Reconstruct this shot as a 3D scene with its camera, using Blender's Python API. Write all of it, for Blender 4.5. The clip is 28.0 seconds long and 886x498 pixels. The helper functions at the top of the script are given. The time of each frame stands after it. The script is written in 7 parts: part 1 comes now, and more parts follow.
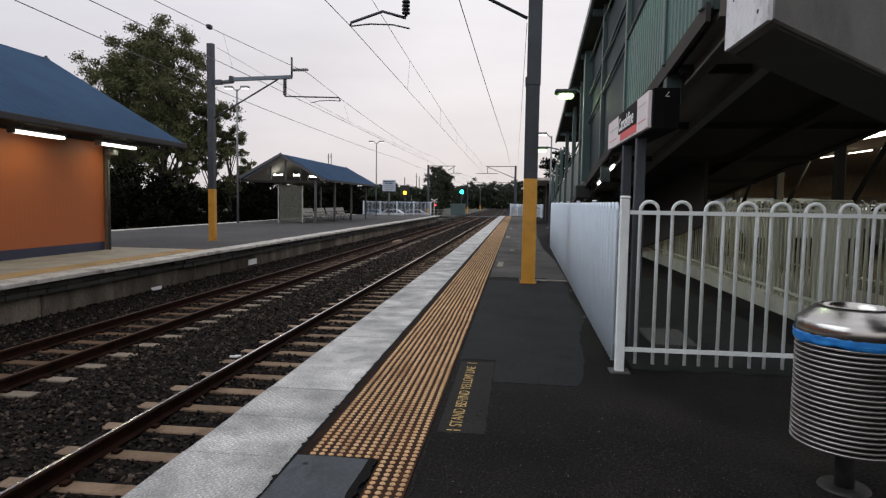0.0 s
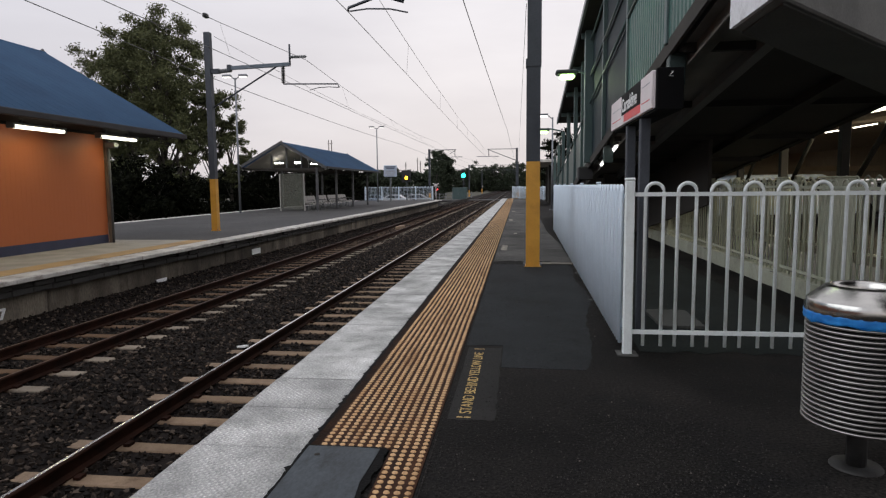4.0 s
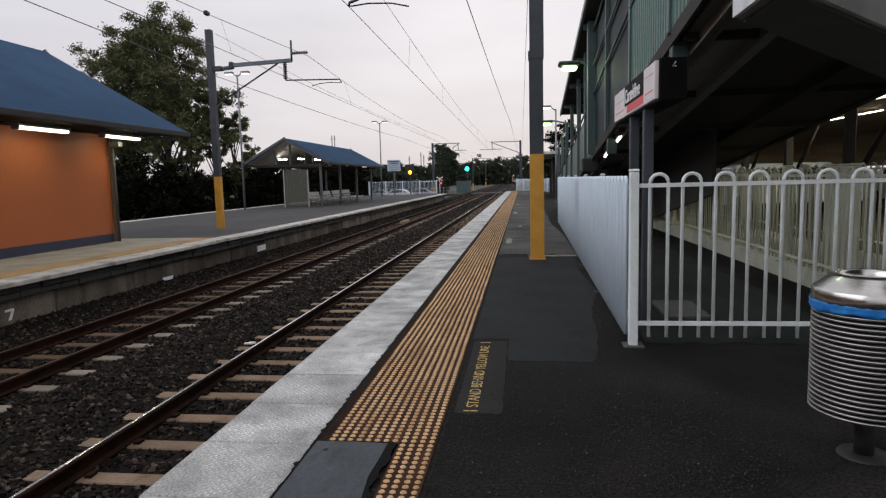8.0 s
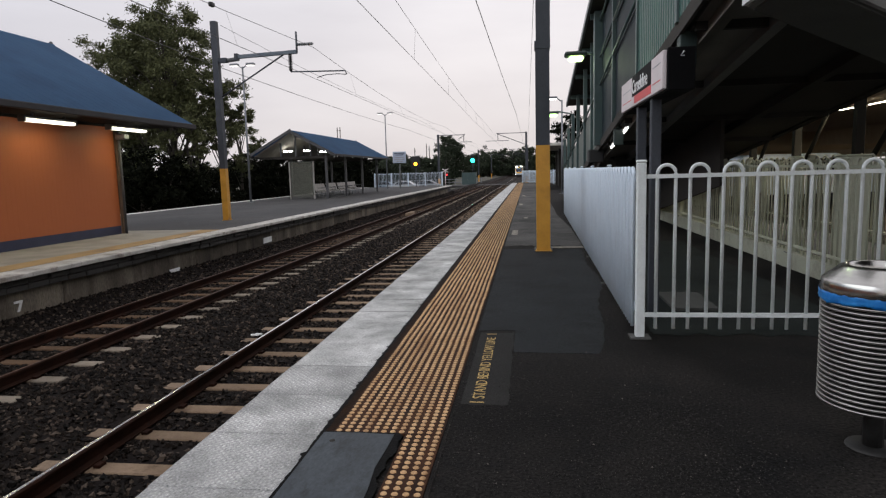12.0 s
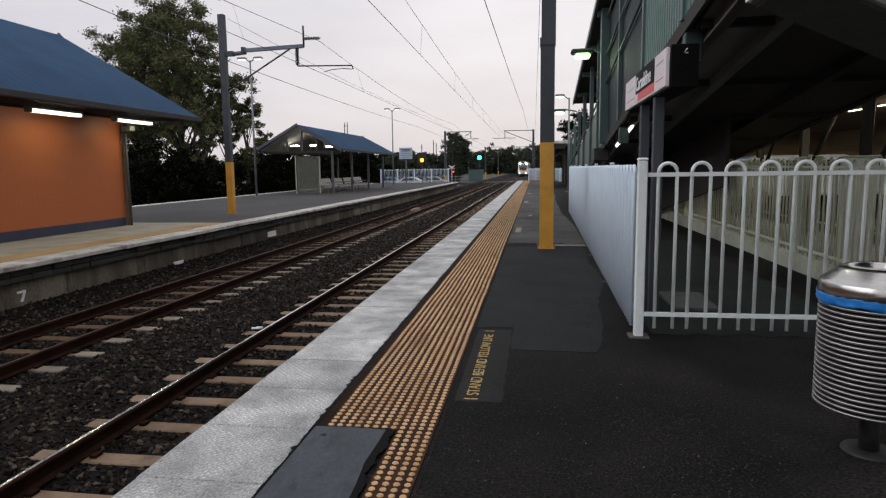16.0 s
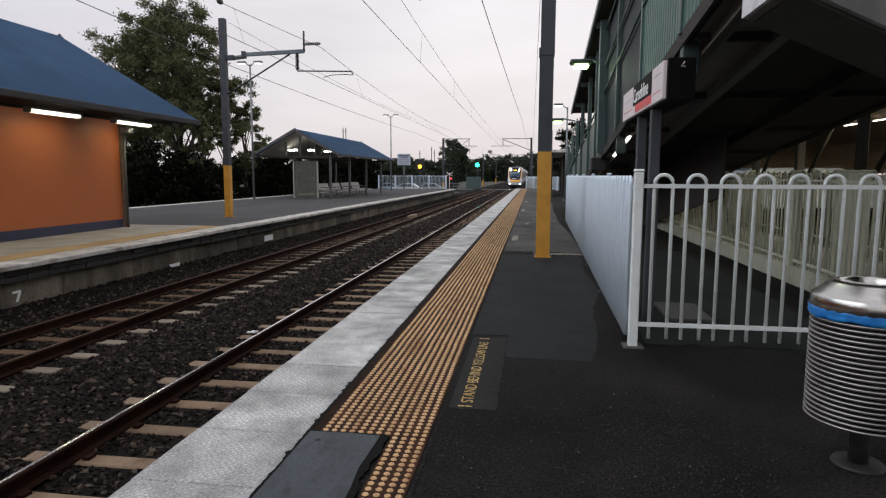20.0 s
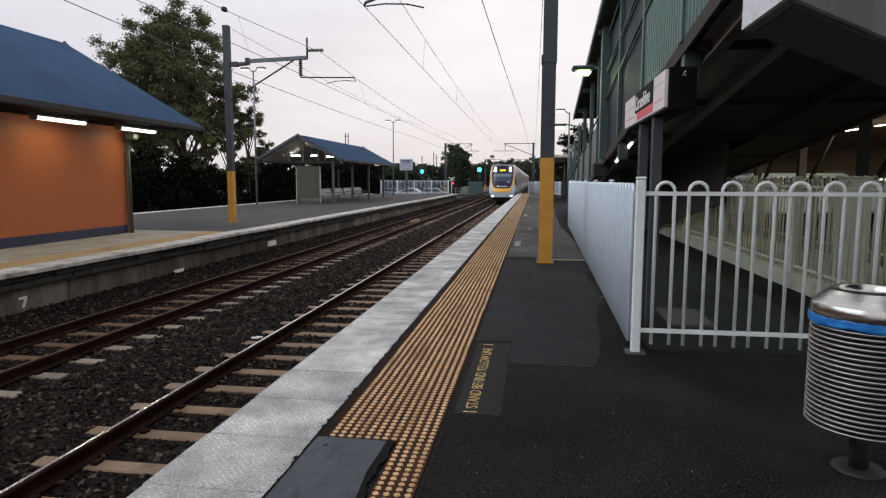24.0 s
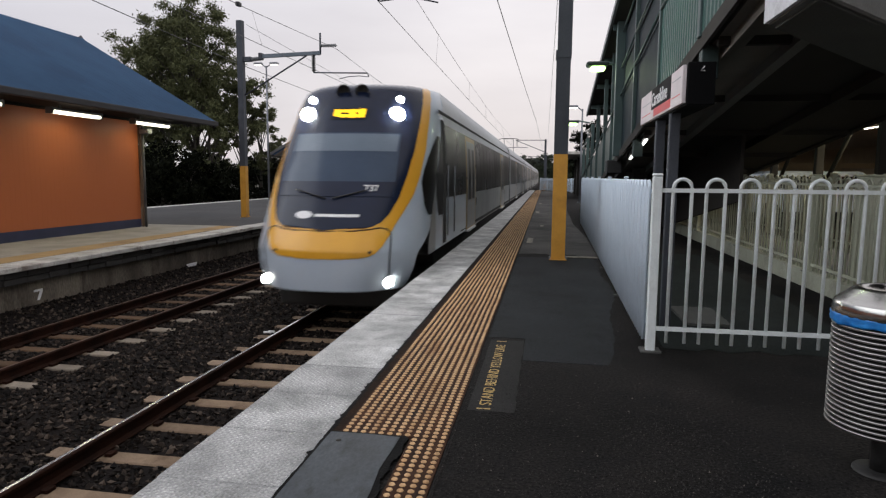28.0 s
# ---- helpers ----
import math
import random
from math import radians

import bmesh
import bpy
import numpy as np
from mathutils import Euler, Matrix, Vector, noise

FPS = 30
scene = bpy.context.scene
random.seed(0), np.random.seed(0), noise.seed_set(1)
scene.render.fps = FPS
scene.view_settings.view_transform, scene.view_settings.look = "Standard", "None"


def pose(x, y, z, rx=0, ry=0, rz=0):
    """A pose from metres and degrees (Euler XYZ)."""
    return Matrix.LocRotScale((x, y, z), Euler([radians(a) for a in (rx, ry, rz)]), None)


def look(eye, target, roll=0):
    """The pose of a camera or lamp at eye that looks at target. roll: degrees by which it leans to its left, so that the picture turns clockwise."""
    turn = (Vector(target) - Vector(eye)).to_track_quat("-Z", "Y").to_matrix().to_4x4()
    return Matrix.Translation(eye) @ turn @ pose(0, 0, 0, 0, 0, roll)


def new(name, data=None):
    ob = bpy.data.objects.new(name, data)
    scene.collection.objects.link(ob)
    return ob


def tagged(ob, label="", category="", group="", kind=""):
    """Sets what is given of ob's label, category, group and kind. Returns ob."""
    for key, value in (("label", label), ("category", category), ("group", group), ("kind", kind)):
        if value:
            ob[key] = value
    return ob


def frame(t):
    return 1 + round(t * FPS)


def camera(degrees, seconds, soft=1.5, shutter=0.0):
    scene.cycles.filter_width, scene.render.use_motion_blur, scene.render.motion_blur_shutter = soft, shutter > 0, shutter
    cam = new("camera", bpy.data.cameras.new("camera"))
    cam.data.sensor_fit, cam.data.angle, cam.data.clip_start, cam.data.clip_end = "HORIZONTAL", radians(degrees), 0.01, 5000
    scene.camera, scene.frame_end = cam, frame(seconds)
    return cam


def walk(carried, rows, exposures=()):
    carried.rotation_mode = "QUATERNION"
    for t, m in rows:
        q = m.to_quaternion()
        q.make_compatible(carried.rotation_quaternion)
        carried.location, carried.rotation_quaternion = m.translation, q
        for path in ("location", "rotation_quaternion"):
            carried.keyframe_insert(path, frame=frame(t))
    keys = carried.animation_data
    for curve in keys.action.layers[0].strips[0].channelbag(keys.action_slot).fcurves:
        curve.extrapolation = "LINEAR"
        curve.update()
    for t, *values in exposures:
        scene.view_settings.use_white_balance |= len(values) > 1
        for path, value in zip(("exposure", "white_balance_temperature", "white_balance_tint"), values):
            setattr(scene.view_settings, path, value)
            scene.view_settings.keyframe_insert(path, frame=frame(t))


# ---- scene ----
cam = camera(70.57, 28.0, soft=1.25, shutter=0.4)
PATH = [
    (0, (0.516, -3.208, 1.374), (-0.632, 6.698, 0.630), 0.89),
    (0.5, (0.522, -3.203, 1.382), (-0.598, 6.698, 0.535), 1.00),
    (1, (0.511, -3.204, 1.386), (-0.625, 6.694, 0.526), 0.74),
    (1.5, (0.507, -3.210, 1.391), (-0.626, 6.687, 0.525), 0.56),
    (2, (0.511, -3.204, 1.396), (-0.633, 6.689, 0.492), 0.23),
    (2.5, (0.508, -3.199, 1.390), (-0.653, 6.690, 0.464), 0.10),
    (3, (0.501, -3.193, 1.390), (-0.666, 6.693, 0.436), -0.10),
    (3.5, (0.495, -3.191, 1.394), (-0.685, 6.691, 0.418), -0.30),
    (5.5, (0.500, -3.188, 1.396), (-0.714, 6.681, 0.336), -1.04),
    (6, (0.499, -3.191, 1.397), (-0.726, 6.676, 0.321), -1.12),
    (6.5, (0.494, -3.196, 1.396), (-0.742, 6.668, 0.313), -1.18),
    (7, (0.494, -3.198, 1.400), (-0.750, 6.664, 0.311), -1.23),
    (7.5, (0.497, -3.198, 1.402), (-0.760, 6.663, 0.310), -1.36),
    (8, (0.498, -3.194, 1.400), (-0.770, 6.665, 0.306), -1.43),
    (8.5, (0.496, -3.195, 1.404), (-0.785, 6.661, 0.294), -1.47),
    (9, (0.491, -3.187, 1.394), (-0.796, 6.667, 0.275), -1.41),
    (9.5, (0.491, -3.176, 1.391), (-0.808, 6.674, 0.255), -1.46),
    (10, (0.489, -3.176, 1.395), (-0.820, 6.671, 0.241), -1.47),
    (10.5, (0.490, -3.182, 1.396), (-0.835, 6.661, 0.227), -1.52),
    (11, (0.490, -3.187, 1.396), (-0.846, 6.652, 0.210), -1.51),
    (11.5, (0.492, -3.185, 1.396), (-0.857, 6.651, 0.194), -1.55),
    (12, (0.493, -3.184, 1.396), (-0.865, 6.648, 0.175), -1.54),
    (12.5, (0.498, -3.175, 1.395), (-0.868, 6.653, 0.154), -1.46),
    (14.5, (0.542, -3.183, 1.379), (-0.906, 6.627, 0.087), -1.32),
    (15, (0.565, -3.153, 1.380), (-0.893, 6.658, 0.108), -1.15),
    (15.5, (0.560, -3.149, 1.383), (-0.892, 6.663, 0.111), -0.94),
    (16, (0.548, -3.154, 1.384), (-0.900, 6.658, 0.113), -0.75),
    (16.5, (0.550, -3.163, 1.383), (-0.886, 6.653, 0.122), -0.50),
    (17, (0.554, -3.176, 1.384), (-0.872, 6.644, 0.144), -0.26),
    (17.5, (0.559, -3.187, 1.390), (-0.848, 6.637, 0.163), -0.21),
    (18, (0.562, -3.196, 1.387), (-0.839, 6.633, 0.191), -0.01),
    (18.5, (0.566, -3.195, 1.393), (-0.836, 6.635, 0.210), 0.02),
    (19, (0.567, -3.187, 1.393), (-0.837, 6.645, 0.223), 0.07),
    (19.5, (0.559, -3.176, 1.392), (-0.843, 6.656, 0.229), 0.09),
    (20, (0.550, -3.182, 1.394), (-0.844, 6.651, 0.227), 0.21),
    (20.5, (0.550, -3.187, 1.397), (-0.845, 6.647, 0.236), 0.31),
    (21, (0.551, -3.183, 1.402), (-0.837, 6.652, 0.238), 0.32),
    (21.5, (0.546, -3.183, 1.405), (-0.842, 6.651, 0.240), 0.33),
    (23.5, (0.549, -3.218, 1.406), (-0.862, 6.618, 0.285), 0.27),
    (24, (0.541, -3.238, 1.419), (-0.889, 6.599, 0.326), 0.13),
    (24.5, (0.544, -3.235, 1.426), (-0.917, 6.599, 0.352), -0.02),
    (25, (0.544, -3.225, 1.432), (-0.942, 6.606, 0.357), -0.13),
    (25.5, (0.533, -3.217, 1.431), (-0.949, 6.614, 0.356), -0.09),
    (26, (0.528, -3.213, 1.427), (-0.965, 6.616, 0.349), 0.15),
    (26.5, (0.537, -3.224, 1.422), (-0.973, 6.601, 0.324), 0.32),
    (27, (0.534, -3.226, 1.420), (-0.995, 6.593, 0.299), 0.36),
    (27.5, (0.520, -3.230, 1.421), (-1.043, 6.582, 0.286), 0.39),
    (28, (0.513, -3.216, 1.411), (-1.085, 6.588, 0.260), 0.49),
]
walk(cam, [(t, look(eye, target, roll)) for t, eye, target, roll in PATH], exposures=[(0.0, 0.0), (17.0, 0.0), (21.0, 0.06), (24.0, 0.12), (25.5, 0.15), (27.0, 0.09), (28.0, 0.0)])

# ---- world and light ----
world = bpy.data.worlds.new("dusk_sky")
scene.world = world
world.use_nodes = True
wn, wl = world.node_tree.nodes, world.node_tree.links
wn.clear()
w_out = wn.new("ShaderNodeOutputWorld")
w_bg = wn.new("ShaderNodeBackground")
w_sky = wn.new("ShaderNodeTexSky")
w_sky.sky_type, w_sky.sun_disc = "NISHITA", False
w_sky.sun_elevation, w_sky.sun_rotation = radians(30), radians(-108)
w_sky.air_density, w_sky.dust_density = 1.0, 3.0
w_gain = wn.new("ShaderNodeMix")
w_gain.data_type, w_gain.blend_type = "RGBA", "MULTIPLY"
w_gain.inputs[0].default_value = 1.0
w_gain.inputs[7].default_value = (0.12, 0.12, 0.12, 1)
w_tc = wn.new("ShaderNodeTexCoord")
w_map = wn.new("ShaderNodeMapping")
w_map.inputs["Scale"].default_value = (1.0, 1.0, 4.0)
w_noise = wn.new("ShaderNodeTexNoise")
w_noise.inputs["Scale"].default_value = 2.2
w_noise.inputs["Detail"].default_value = 5
w_ramp = wn.new("ShaderNodeValToRGB")
w_ramp.color_ramp.elements[0].position, w_ramp.color_ramp.elements[0].color = 0.30, (0.675, 0.652, 0.668, 1)
w_ramp.color_ramp.elements[1].position, w_ramp.color_ramp.elements[1].color = 0.72, (0.815, 0.792, 0.802, 1)
w_mix = wn.new("ShaderNodeMix")
w_mix.data_type = "RGBA"
w_mix.inputs[0].default_value = 0.96
wl.new(w_tc.outputs["Generated"], w_map.inputs["Vector"])
wl.new(w_map.outputs["Vector"], w_noise.inputs["Vector"])
wl.new(w_noise.outputs["Fac"], w_ramp.inputs["Fac"])
wl.new(w_sky.outputs["Color"], w_gain.inputs[6])
wl.new(w_gain.outputs[2], w_mix.inputs[6])
wl.new(w_ramp.outputs["Color"], w_mix.inputs[7])
w_sep = wn.new("ShaderNodeSeparateXYZ")
w_high = wn.new("ShaderNodeMapRange")
w_high.inputs["From Min"].default_value, w_high.inputs["From Max"].default_value = 0.02, 0.45
w_tint = wn.new("ShaderNodeMix")
w_tint.data_type = "RGBA"
w_tint.inputs[6].default_value, w_tint.inputs[7].default_value = (0.945, 0.895, 0.866, 1), (1.07, 1.085, 1.125, 1)
w_mul = wn.new("ShaderNodeMix")
w_mul.data_type, w_mul.blend_type = "RGBA", "MULTIPLY"
w_mul.inputs[0].default_value = 1.0
wl.new(w_tc.outputs["Generated"], w_sep.inputs[0])
wl.new(w_sep.outputs["Z"], w_high.inputs["Value"])
wl.new(w_high.outputs["Result"], w_tint.inputs[0])
wl.new(w_mix.outputs[2], w_mul.inputs[6])
wl.new(w_tint.outputs[2], w_mul.inputs[7])
w_side = wn.new("ShaderNodeMapRange")
w_side.inputs["From Min"].default_value, w_side.inputs["From Max"].default_value = -0.72, -0.1
w_dim = wn.new("ShaderNodeMix")
w_dim.data_type = "RGBA"
w_dim.inputs[6].default_value, w_dim.inputs[7].default_value = (0.80, 0.825, 0.87, 1), (1.0, 1.0, 1.0, 1)
w_mul2 = wn.new("ShaderNodeMix")
w_mul2.data_type, w_mul2.blend_type = "RGBA", "MULTIPLY"
w_mul2.inputs[0].default_value = 1.0
wl.new(w_sep.outputs["X"], w_side.inputs["Value"])
wl.new(w_side.outputs["Result"], w_dim.inputs[0])
wl.new(w_mul.outputs[2], w_mul2.inputs[6])
wl.new(w_dim.outputs[2], w_mul2.inputs[7])
wl.new(w_mul2.outputs[2], w_bg.inputs["Color"])
wl.new(w_bg.outputs["Background"], w_out.inputs["Surface"])
w_bg.inputs["Strength"].default_value = 1.2

sun_data = bpy.data.lights.new("sun", "SUN")
sun_data.energy, sun_data.angle, sun_data.color = 1.3, radians(60), (0.93, 0.965, 1.0)
sun = new("sun", sun_data)
sun.matrix_world = look((-60, -20, 36), (0, 0, 0))

# ---- materials ----
def surface(name, a, b, scale=3.0, rough=0.6, metal=0.0, bump=0.15, fine=60.0, spread=0.12, coords="pos", random=0.0,
            stain=None, stain_scale=0.7, stain_amount=0.5, coat=0.0, detail=6.0, stretch=(1, 1, 1), spec=0.5):
    """A two-scale procedural surface: a broad drift between two colours, fine grain with relief, and stains."""
    m = bpy.data.materials.new(name)
    m.use_nodes = True
    n, l = m.node_tree.nodes, m.node_tree.links
    p = n["Principled BSDF"]
    if coords == "pos":
        src = n.new("ShaderNodeNewGeometry").outputs["Position"]
    else:
        src = n.new("ShaderNodeTexCoord").outputs["Object"]
    mp = n.new("ShaderNodeMapping")
    mp.inputs["Scale"].default_value = stretch
    l.new(src, mp.inputs["Vector"])
    vec = mp.outputs["Vector"]
    broad = n.new("ShaderNodeTexNoise")
    broad.inputs["Scale"].default_value, broad.inputs["Detail"].default_value = scale, detail
    l.new(vec, broad.inputs["Vector"])
    grain = n.new("ShaderNodeTexNoise")
    grain.inputs["Scale"].default_value, grain.inputs["Detail"].default_value = fine, 3
    l.new(vec, grain.inputs["Vector"])
    ramp = n.new("ShaderNodeValToRGB")
    ramp.color_ramp.elements[0].position, ramp.color_ramp.elements[0].color = 0.32, (*a, 1)
    ramp.color_ramp.elements[1].position, ramp.color_ramp.elements[1].color = 0.68, (*b, 1)
    l.new(broad.outputs["Fac"], ramp.inputs["Fac"])
    col = ramp.outputs["Color"]
    if stain:
        sn = n.new("ShaderNodeTexNoise")
        sn.inputs["Scale"].default_value, sn.inputs["Detail"].default_value, sn.inputs["Roughness"].default_value = stain_scale, 8, 0.7
        l.new(vec, sn.inputs["Vector"])
        sr = n.new("ShaderNodeMapRange")
        sr.inputs["From Min"].default_value, sr.inputs["From Max"].default_value, sr.inputs["To Max"].default_value = 0.5, 0.68, stain_amount
        l.new(sn.outputs["Fac"], sr.inputs["Value"])
        sm = n.new("ShaderNodeMix")
        sm.data_type = "RGBA"
        sm.inputs[7].default_value = (*stain, 1)
        l.new(sr.outputs["Result"], sm.inputs[0])
        l.new(col, sm.inputs[6])
        col = sm.outputs[2]
    hs = n.new("ShaderNodeHueSaturation")
    l.new(col, hs.inputs["Color"])
    vr = n.new("ShaderNodeMapRange")
    vr.inputs["From Min"].default_value, vr.inputs["From Max"].default_value = 0.25, 0.75
    vr.inputs["To Min"].default_value, vr.inputs["To Max"].default_value = 1 - spread, 1 + spread
    l.new(grain.outputs["Fac"], vr.inputs["Value"])
    val = vr.outputs["Result"]
    if random:
        oi = n.new("ShaderNodeObjectInfo")
        rr = n.new("ShaderNodeMapRange")
        rr.inputs["To Min"].default_value, rr.inputs["To Max"].default_value = 1 - random, 1 + random
        l.new(oi.outputs["Random"], rr.inputs["Value"])
        mu = n.new("ShaderNodeMath")
        mu.operation = "MULTIPLY"
        l.new(val, mu.inputs[0])
        l.new(rr.outputs["Result"], mu.inputs[1])
        val = mu.outputs[0]
    l.new(val, hs.inputs["Value"])
    l.new(hs.outputs["Color"], p.inputs["Base Color"])
    p.inputs["Metallic"].default_value = metal
    p.inputs["Specular IOR Level"].default_value = spec
    rg = n.new("ShaderNodeMapRange")
    rg.inputs["To Min"].default_value, rg.inputs["To Max"].default_value = max(rough - 0.12, 0.03), min(rough + 0.12, 1)
    l.new(broad.outputs["Fac"], rg.inputs["Value"])
    l.new(rg.outputs["Result"], p.inputs["Roughness"])
    if coat:
        p.inputs["Coat Weight"].default_value, p.inputs["Coat Roughness"].default_value = coat, 0.08
    if bump:
        bp = n.new("ShaderNodeBump")
        bp.inputs["Strength"].default_value, bp.inputs["Distance"].default_value = bump, 0.01
        l.new(grain.outputs["Fac"], bp.inputs["Height"])
        l.new(bp.outputs["Normal"], p.inputs["Normal"])
    return m


def glow(name, color, strength):
    m = bpy.data.materials.new(name)
    m.use_nodes = True
    p = m.node_tree.nodes["Principled BSDF"]
    p.inputs["Base Color"].default_value = (*[min(c, 0.8) for c in color], 1)
    p.inputs["Emission Color"].default_value, p.inputs["Emission Strength"].default_value = (*color, 1), strength
    return m


def clear_glass(name, tint, rough=0.05, alpha=0.3):
    m = bpy.data.materials.new(name)
    m.use_nodes = True
    p = m.node_tree.nodes["Principled BSDF"]
    p.inputs["Base Color"].default_value, p.inputs["Roughness"].default_value = (*tint, 1), rough
    p.inputs["Alpha"].default_value = alpha
    return m


def leaf_surface(name, a, b, spec=0.25):
    m = bpy.data.materials.new(name)
    m.use_nodes = True
    n, l = m.node_tree.nodes, m.node_tree.links
    p = n["Principled BSDF"]
    g = n.new("ShaderNodeNewGeometry")
    r = n.new("ShaderNodeValToRGB")
    r.color_ramp.elements[0].color, r.color_ramp.elements[1].color = (*a, 1), (*b, 1)
    l.new(g.outputs["Random Per Island"], r.inputs["Fac"])
    l.new(r.outputs["Color"], p.inputs["Base Color"])
    p.inputs["Roughness"].default_value = 0.7
    p.inputs["Specular IOR Level"].default_value = spec
    return m


M = {}
M["asphalt"] = surface("asphalt", (0.0048, 0.0044, 0.0042), (0.0205, 0.0183, 0.0165), 0.75, 0.9, bump=1.0, fine=58, spread=0.98,
                       stain=(0.006, 0.006, 0.0065), stain_scale=0.9, stain_amount=0.8, spec=0.1)
M["asphalt_old"] = surface("asphalt_old", (0.030, 0.030, 0.031), (0.066, 0.064, 0.064), 0.45, 0.8, bump=0.4, fine=90, spread=0.35,
                           stain=(0.028, 0.024, 0.022), stain_scale=0.9, stain_amount=0.7, spec=0.25)
M["patch"] = surface("patch", (0.0150, 0.0166, 0.0178), (0.0285, 0.0310, 0.0330), 0.9, 0.88, bump=0.35, fine=120, spread=0.6, spec=0.12, stain=(0.010, 0.0097, 0.0095), stain_scale=1.3, stain_amount=0.7)
M["mark_patch"] = surface("mark_patch", (0.015, 0.0145, 0.0138), (0.028, 0.027, 0.0255), 2, 0.88, bump=0.25, fine=120, spread=0.45, spec=0.15)
M["asphalt_worn"] = surface("asphalt_worn", (0.034, 0.033, 0.032), (0.100, 0.096, 0.090), 0.8, 0.85, bump=0.5, fine=70, spread=0.5,
                            stain=(0.013, 0.0125, 0.012), stain_scale=0.55, stain_amount=0.85, spec=0.15)
M["worn_marking"] = surface("worn_marking", (0.16, 0.14, 0.115), (0.30, 0.27, 0.22), 7, 0.85, bump=0.2, fine=120, spread=0.4, stain=(0.04, 0.038, 0.034), stain_scale=6, stain_amount=0.8)
M["plate"] = surface("plate", (0.034, 0.041, 0.048), (0.060, 0.071, 0.081), 4, 0.6, bump=0.12, fine=70, spread=0.25, stain=(0.011, 0.012, 0.013), stain_scale=5, stain_amount=0.85, spec=0.25, stretch=(1, 0.5, 1))
M["sealant"] = surface("sealant", (0.003, 0.003, 0.003), (0.006, 0.006, 0.006), 9, 0.8, bump=0.4, fine=60, spread=0.3, spec=0.1)
M["coping"] = surface("coping", (0.31, 0.312, 0.30), (0.78, 0.772, 0.755), 2.2, 0.85, bump=0.8, fine=75, spread=0.5, random=0.10,
                      stain=(0.19, 0.20, 0.18), stain_scale=3.2, stain_amount=0.7, spec=0.2)
def tread_grime_shade(m, low, high, hollow_tone):
    """Grime and shade coloured into the hollows of a tread: between two heights of the object."""
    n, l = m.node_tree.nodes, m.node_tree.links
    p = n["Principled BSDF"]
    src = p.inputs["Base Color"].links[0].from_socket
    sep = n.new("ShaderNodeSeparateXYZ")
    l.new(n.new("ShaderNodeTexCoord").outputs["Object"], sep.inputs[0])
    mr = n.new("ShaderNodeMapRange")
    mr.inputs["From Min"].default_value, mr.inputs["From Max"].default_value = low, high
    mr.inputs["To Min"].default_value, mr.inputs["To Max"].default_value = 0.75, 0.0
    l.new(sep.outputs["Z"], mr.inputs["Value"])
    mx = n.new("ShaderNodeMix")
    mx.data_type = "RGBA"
    mx.inputs[7].default_value = (*hollow_tone, 1)
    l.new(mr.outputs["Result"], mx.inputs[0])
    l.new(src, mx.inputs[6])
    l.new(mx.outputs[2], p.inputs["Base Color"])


tread_grime_shade(M["coping"], -0.003, 0.0012, (0.27, 0.27, 0.27))
M["coping_far"] = surface("coping_far", (0.36, 0.342, 0.315), (0.54, 0.52, 0.485), 2.5, 0.85, bump=0.35, fine=50, spread=0.25, random=0.12, stain=(0.15, 0.122, 0.095), stain_scale=2.6, stain_amount=0.85)
M["paving_far"] = surface("paving_far", (0.24, 0.225, 0.195), (0.34, 0.32, 0.28), 1.5, 0.85, bump=0.25, fine=60, spread=0.15, stain=(0.18, 0.16, 0.135), stain_scale=1.2, stain_amount=0.7)
M["tactile_base"] = surface("tactile_base", (0.012, 0.0048, 0.0027), (0.065, 0.025, 0.010), 4, 0.85, bump=0.3, fine=110, spread=0.5, spec=0.2, stretch=(3.0, 0.5, 1))
M["strip_bed"] = surface("strip_bed", (0.007, 0.004, 0.003), (0.030, 0.014, 0.007), 5, 0.9, bump=0.4, fine=80, spread=0.4, spec=0.1)
M["tactile_dot"] = surface("tactile_dot", (0.46, 0.275, 0.13), (0.63, 0.43, 0.235), 6, 0.75, bump=0.15, fine=120, spread=0.25,
                           stain=(0.22, 0.12, 0.055), stain_scale=2.0, stain_amount=0.8, random=0.06, spec=0.25, stretch=(3.0, 0.5, 1))
M["yellow_paint"] = surface("yellow_paint", (0.45, 0.30, 0.095), (0.60, 0.42, 0.155), 9, 0.8, spread=0.35, fine=200, stain=(0.06, 0.05, 0.035), stain_scale=14, stain_amount=0.85)
M["conc_wall"] = surface("conc_wall", (0.070, 0.059, 0.047), (0.17, 0.146, 0.116), 1.6, 0.9, bump=0.5, fine=45, spread=0.35, random=0.4,
                         stain=(0.045, 0.037, 0.030), stain_scale=1.5, stain_amount=0.9, stretch=(1, 1, 0.3), spec=0.2)
M["conc_dark"] = surface("conc_dark", (0.025, 0.024, 0.022), (0.05, 0.047, 0.044), 2, 0.9, bump=0.4, fine=60, spread=0.2)
M["soil"] = surface("soil", (0.006, 0.0045, 0.004), (0.014, 0.0105, 0.009), 1.2, 0.95, bump=0.8, fine=40, spread=0.4, spec=0.1)
M["ground"] = surface("ground", (0.035, 0.035, 0.022), (0.06, 0.055, 0.035), 0.15, 0.95, bump=0.6, fine=8, spread=0.3)
M["stone"] = leaf_surface("stone", (0.002, 0.0014, 0.001), (0.026, 0.0185, 0.014))
_r = M["stone"].node_tree.nodes["Color Ramp"].color_ramp
_r.elements[1].color = (0.105, 0.080, 0.062, 1)
_r.elements.new(0.72).color = (0.020, 0.0143, 0.011, 1)
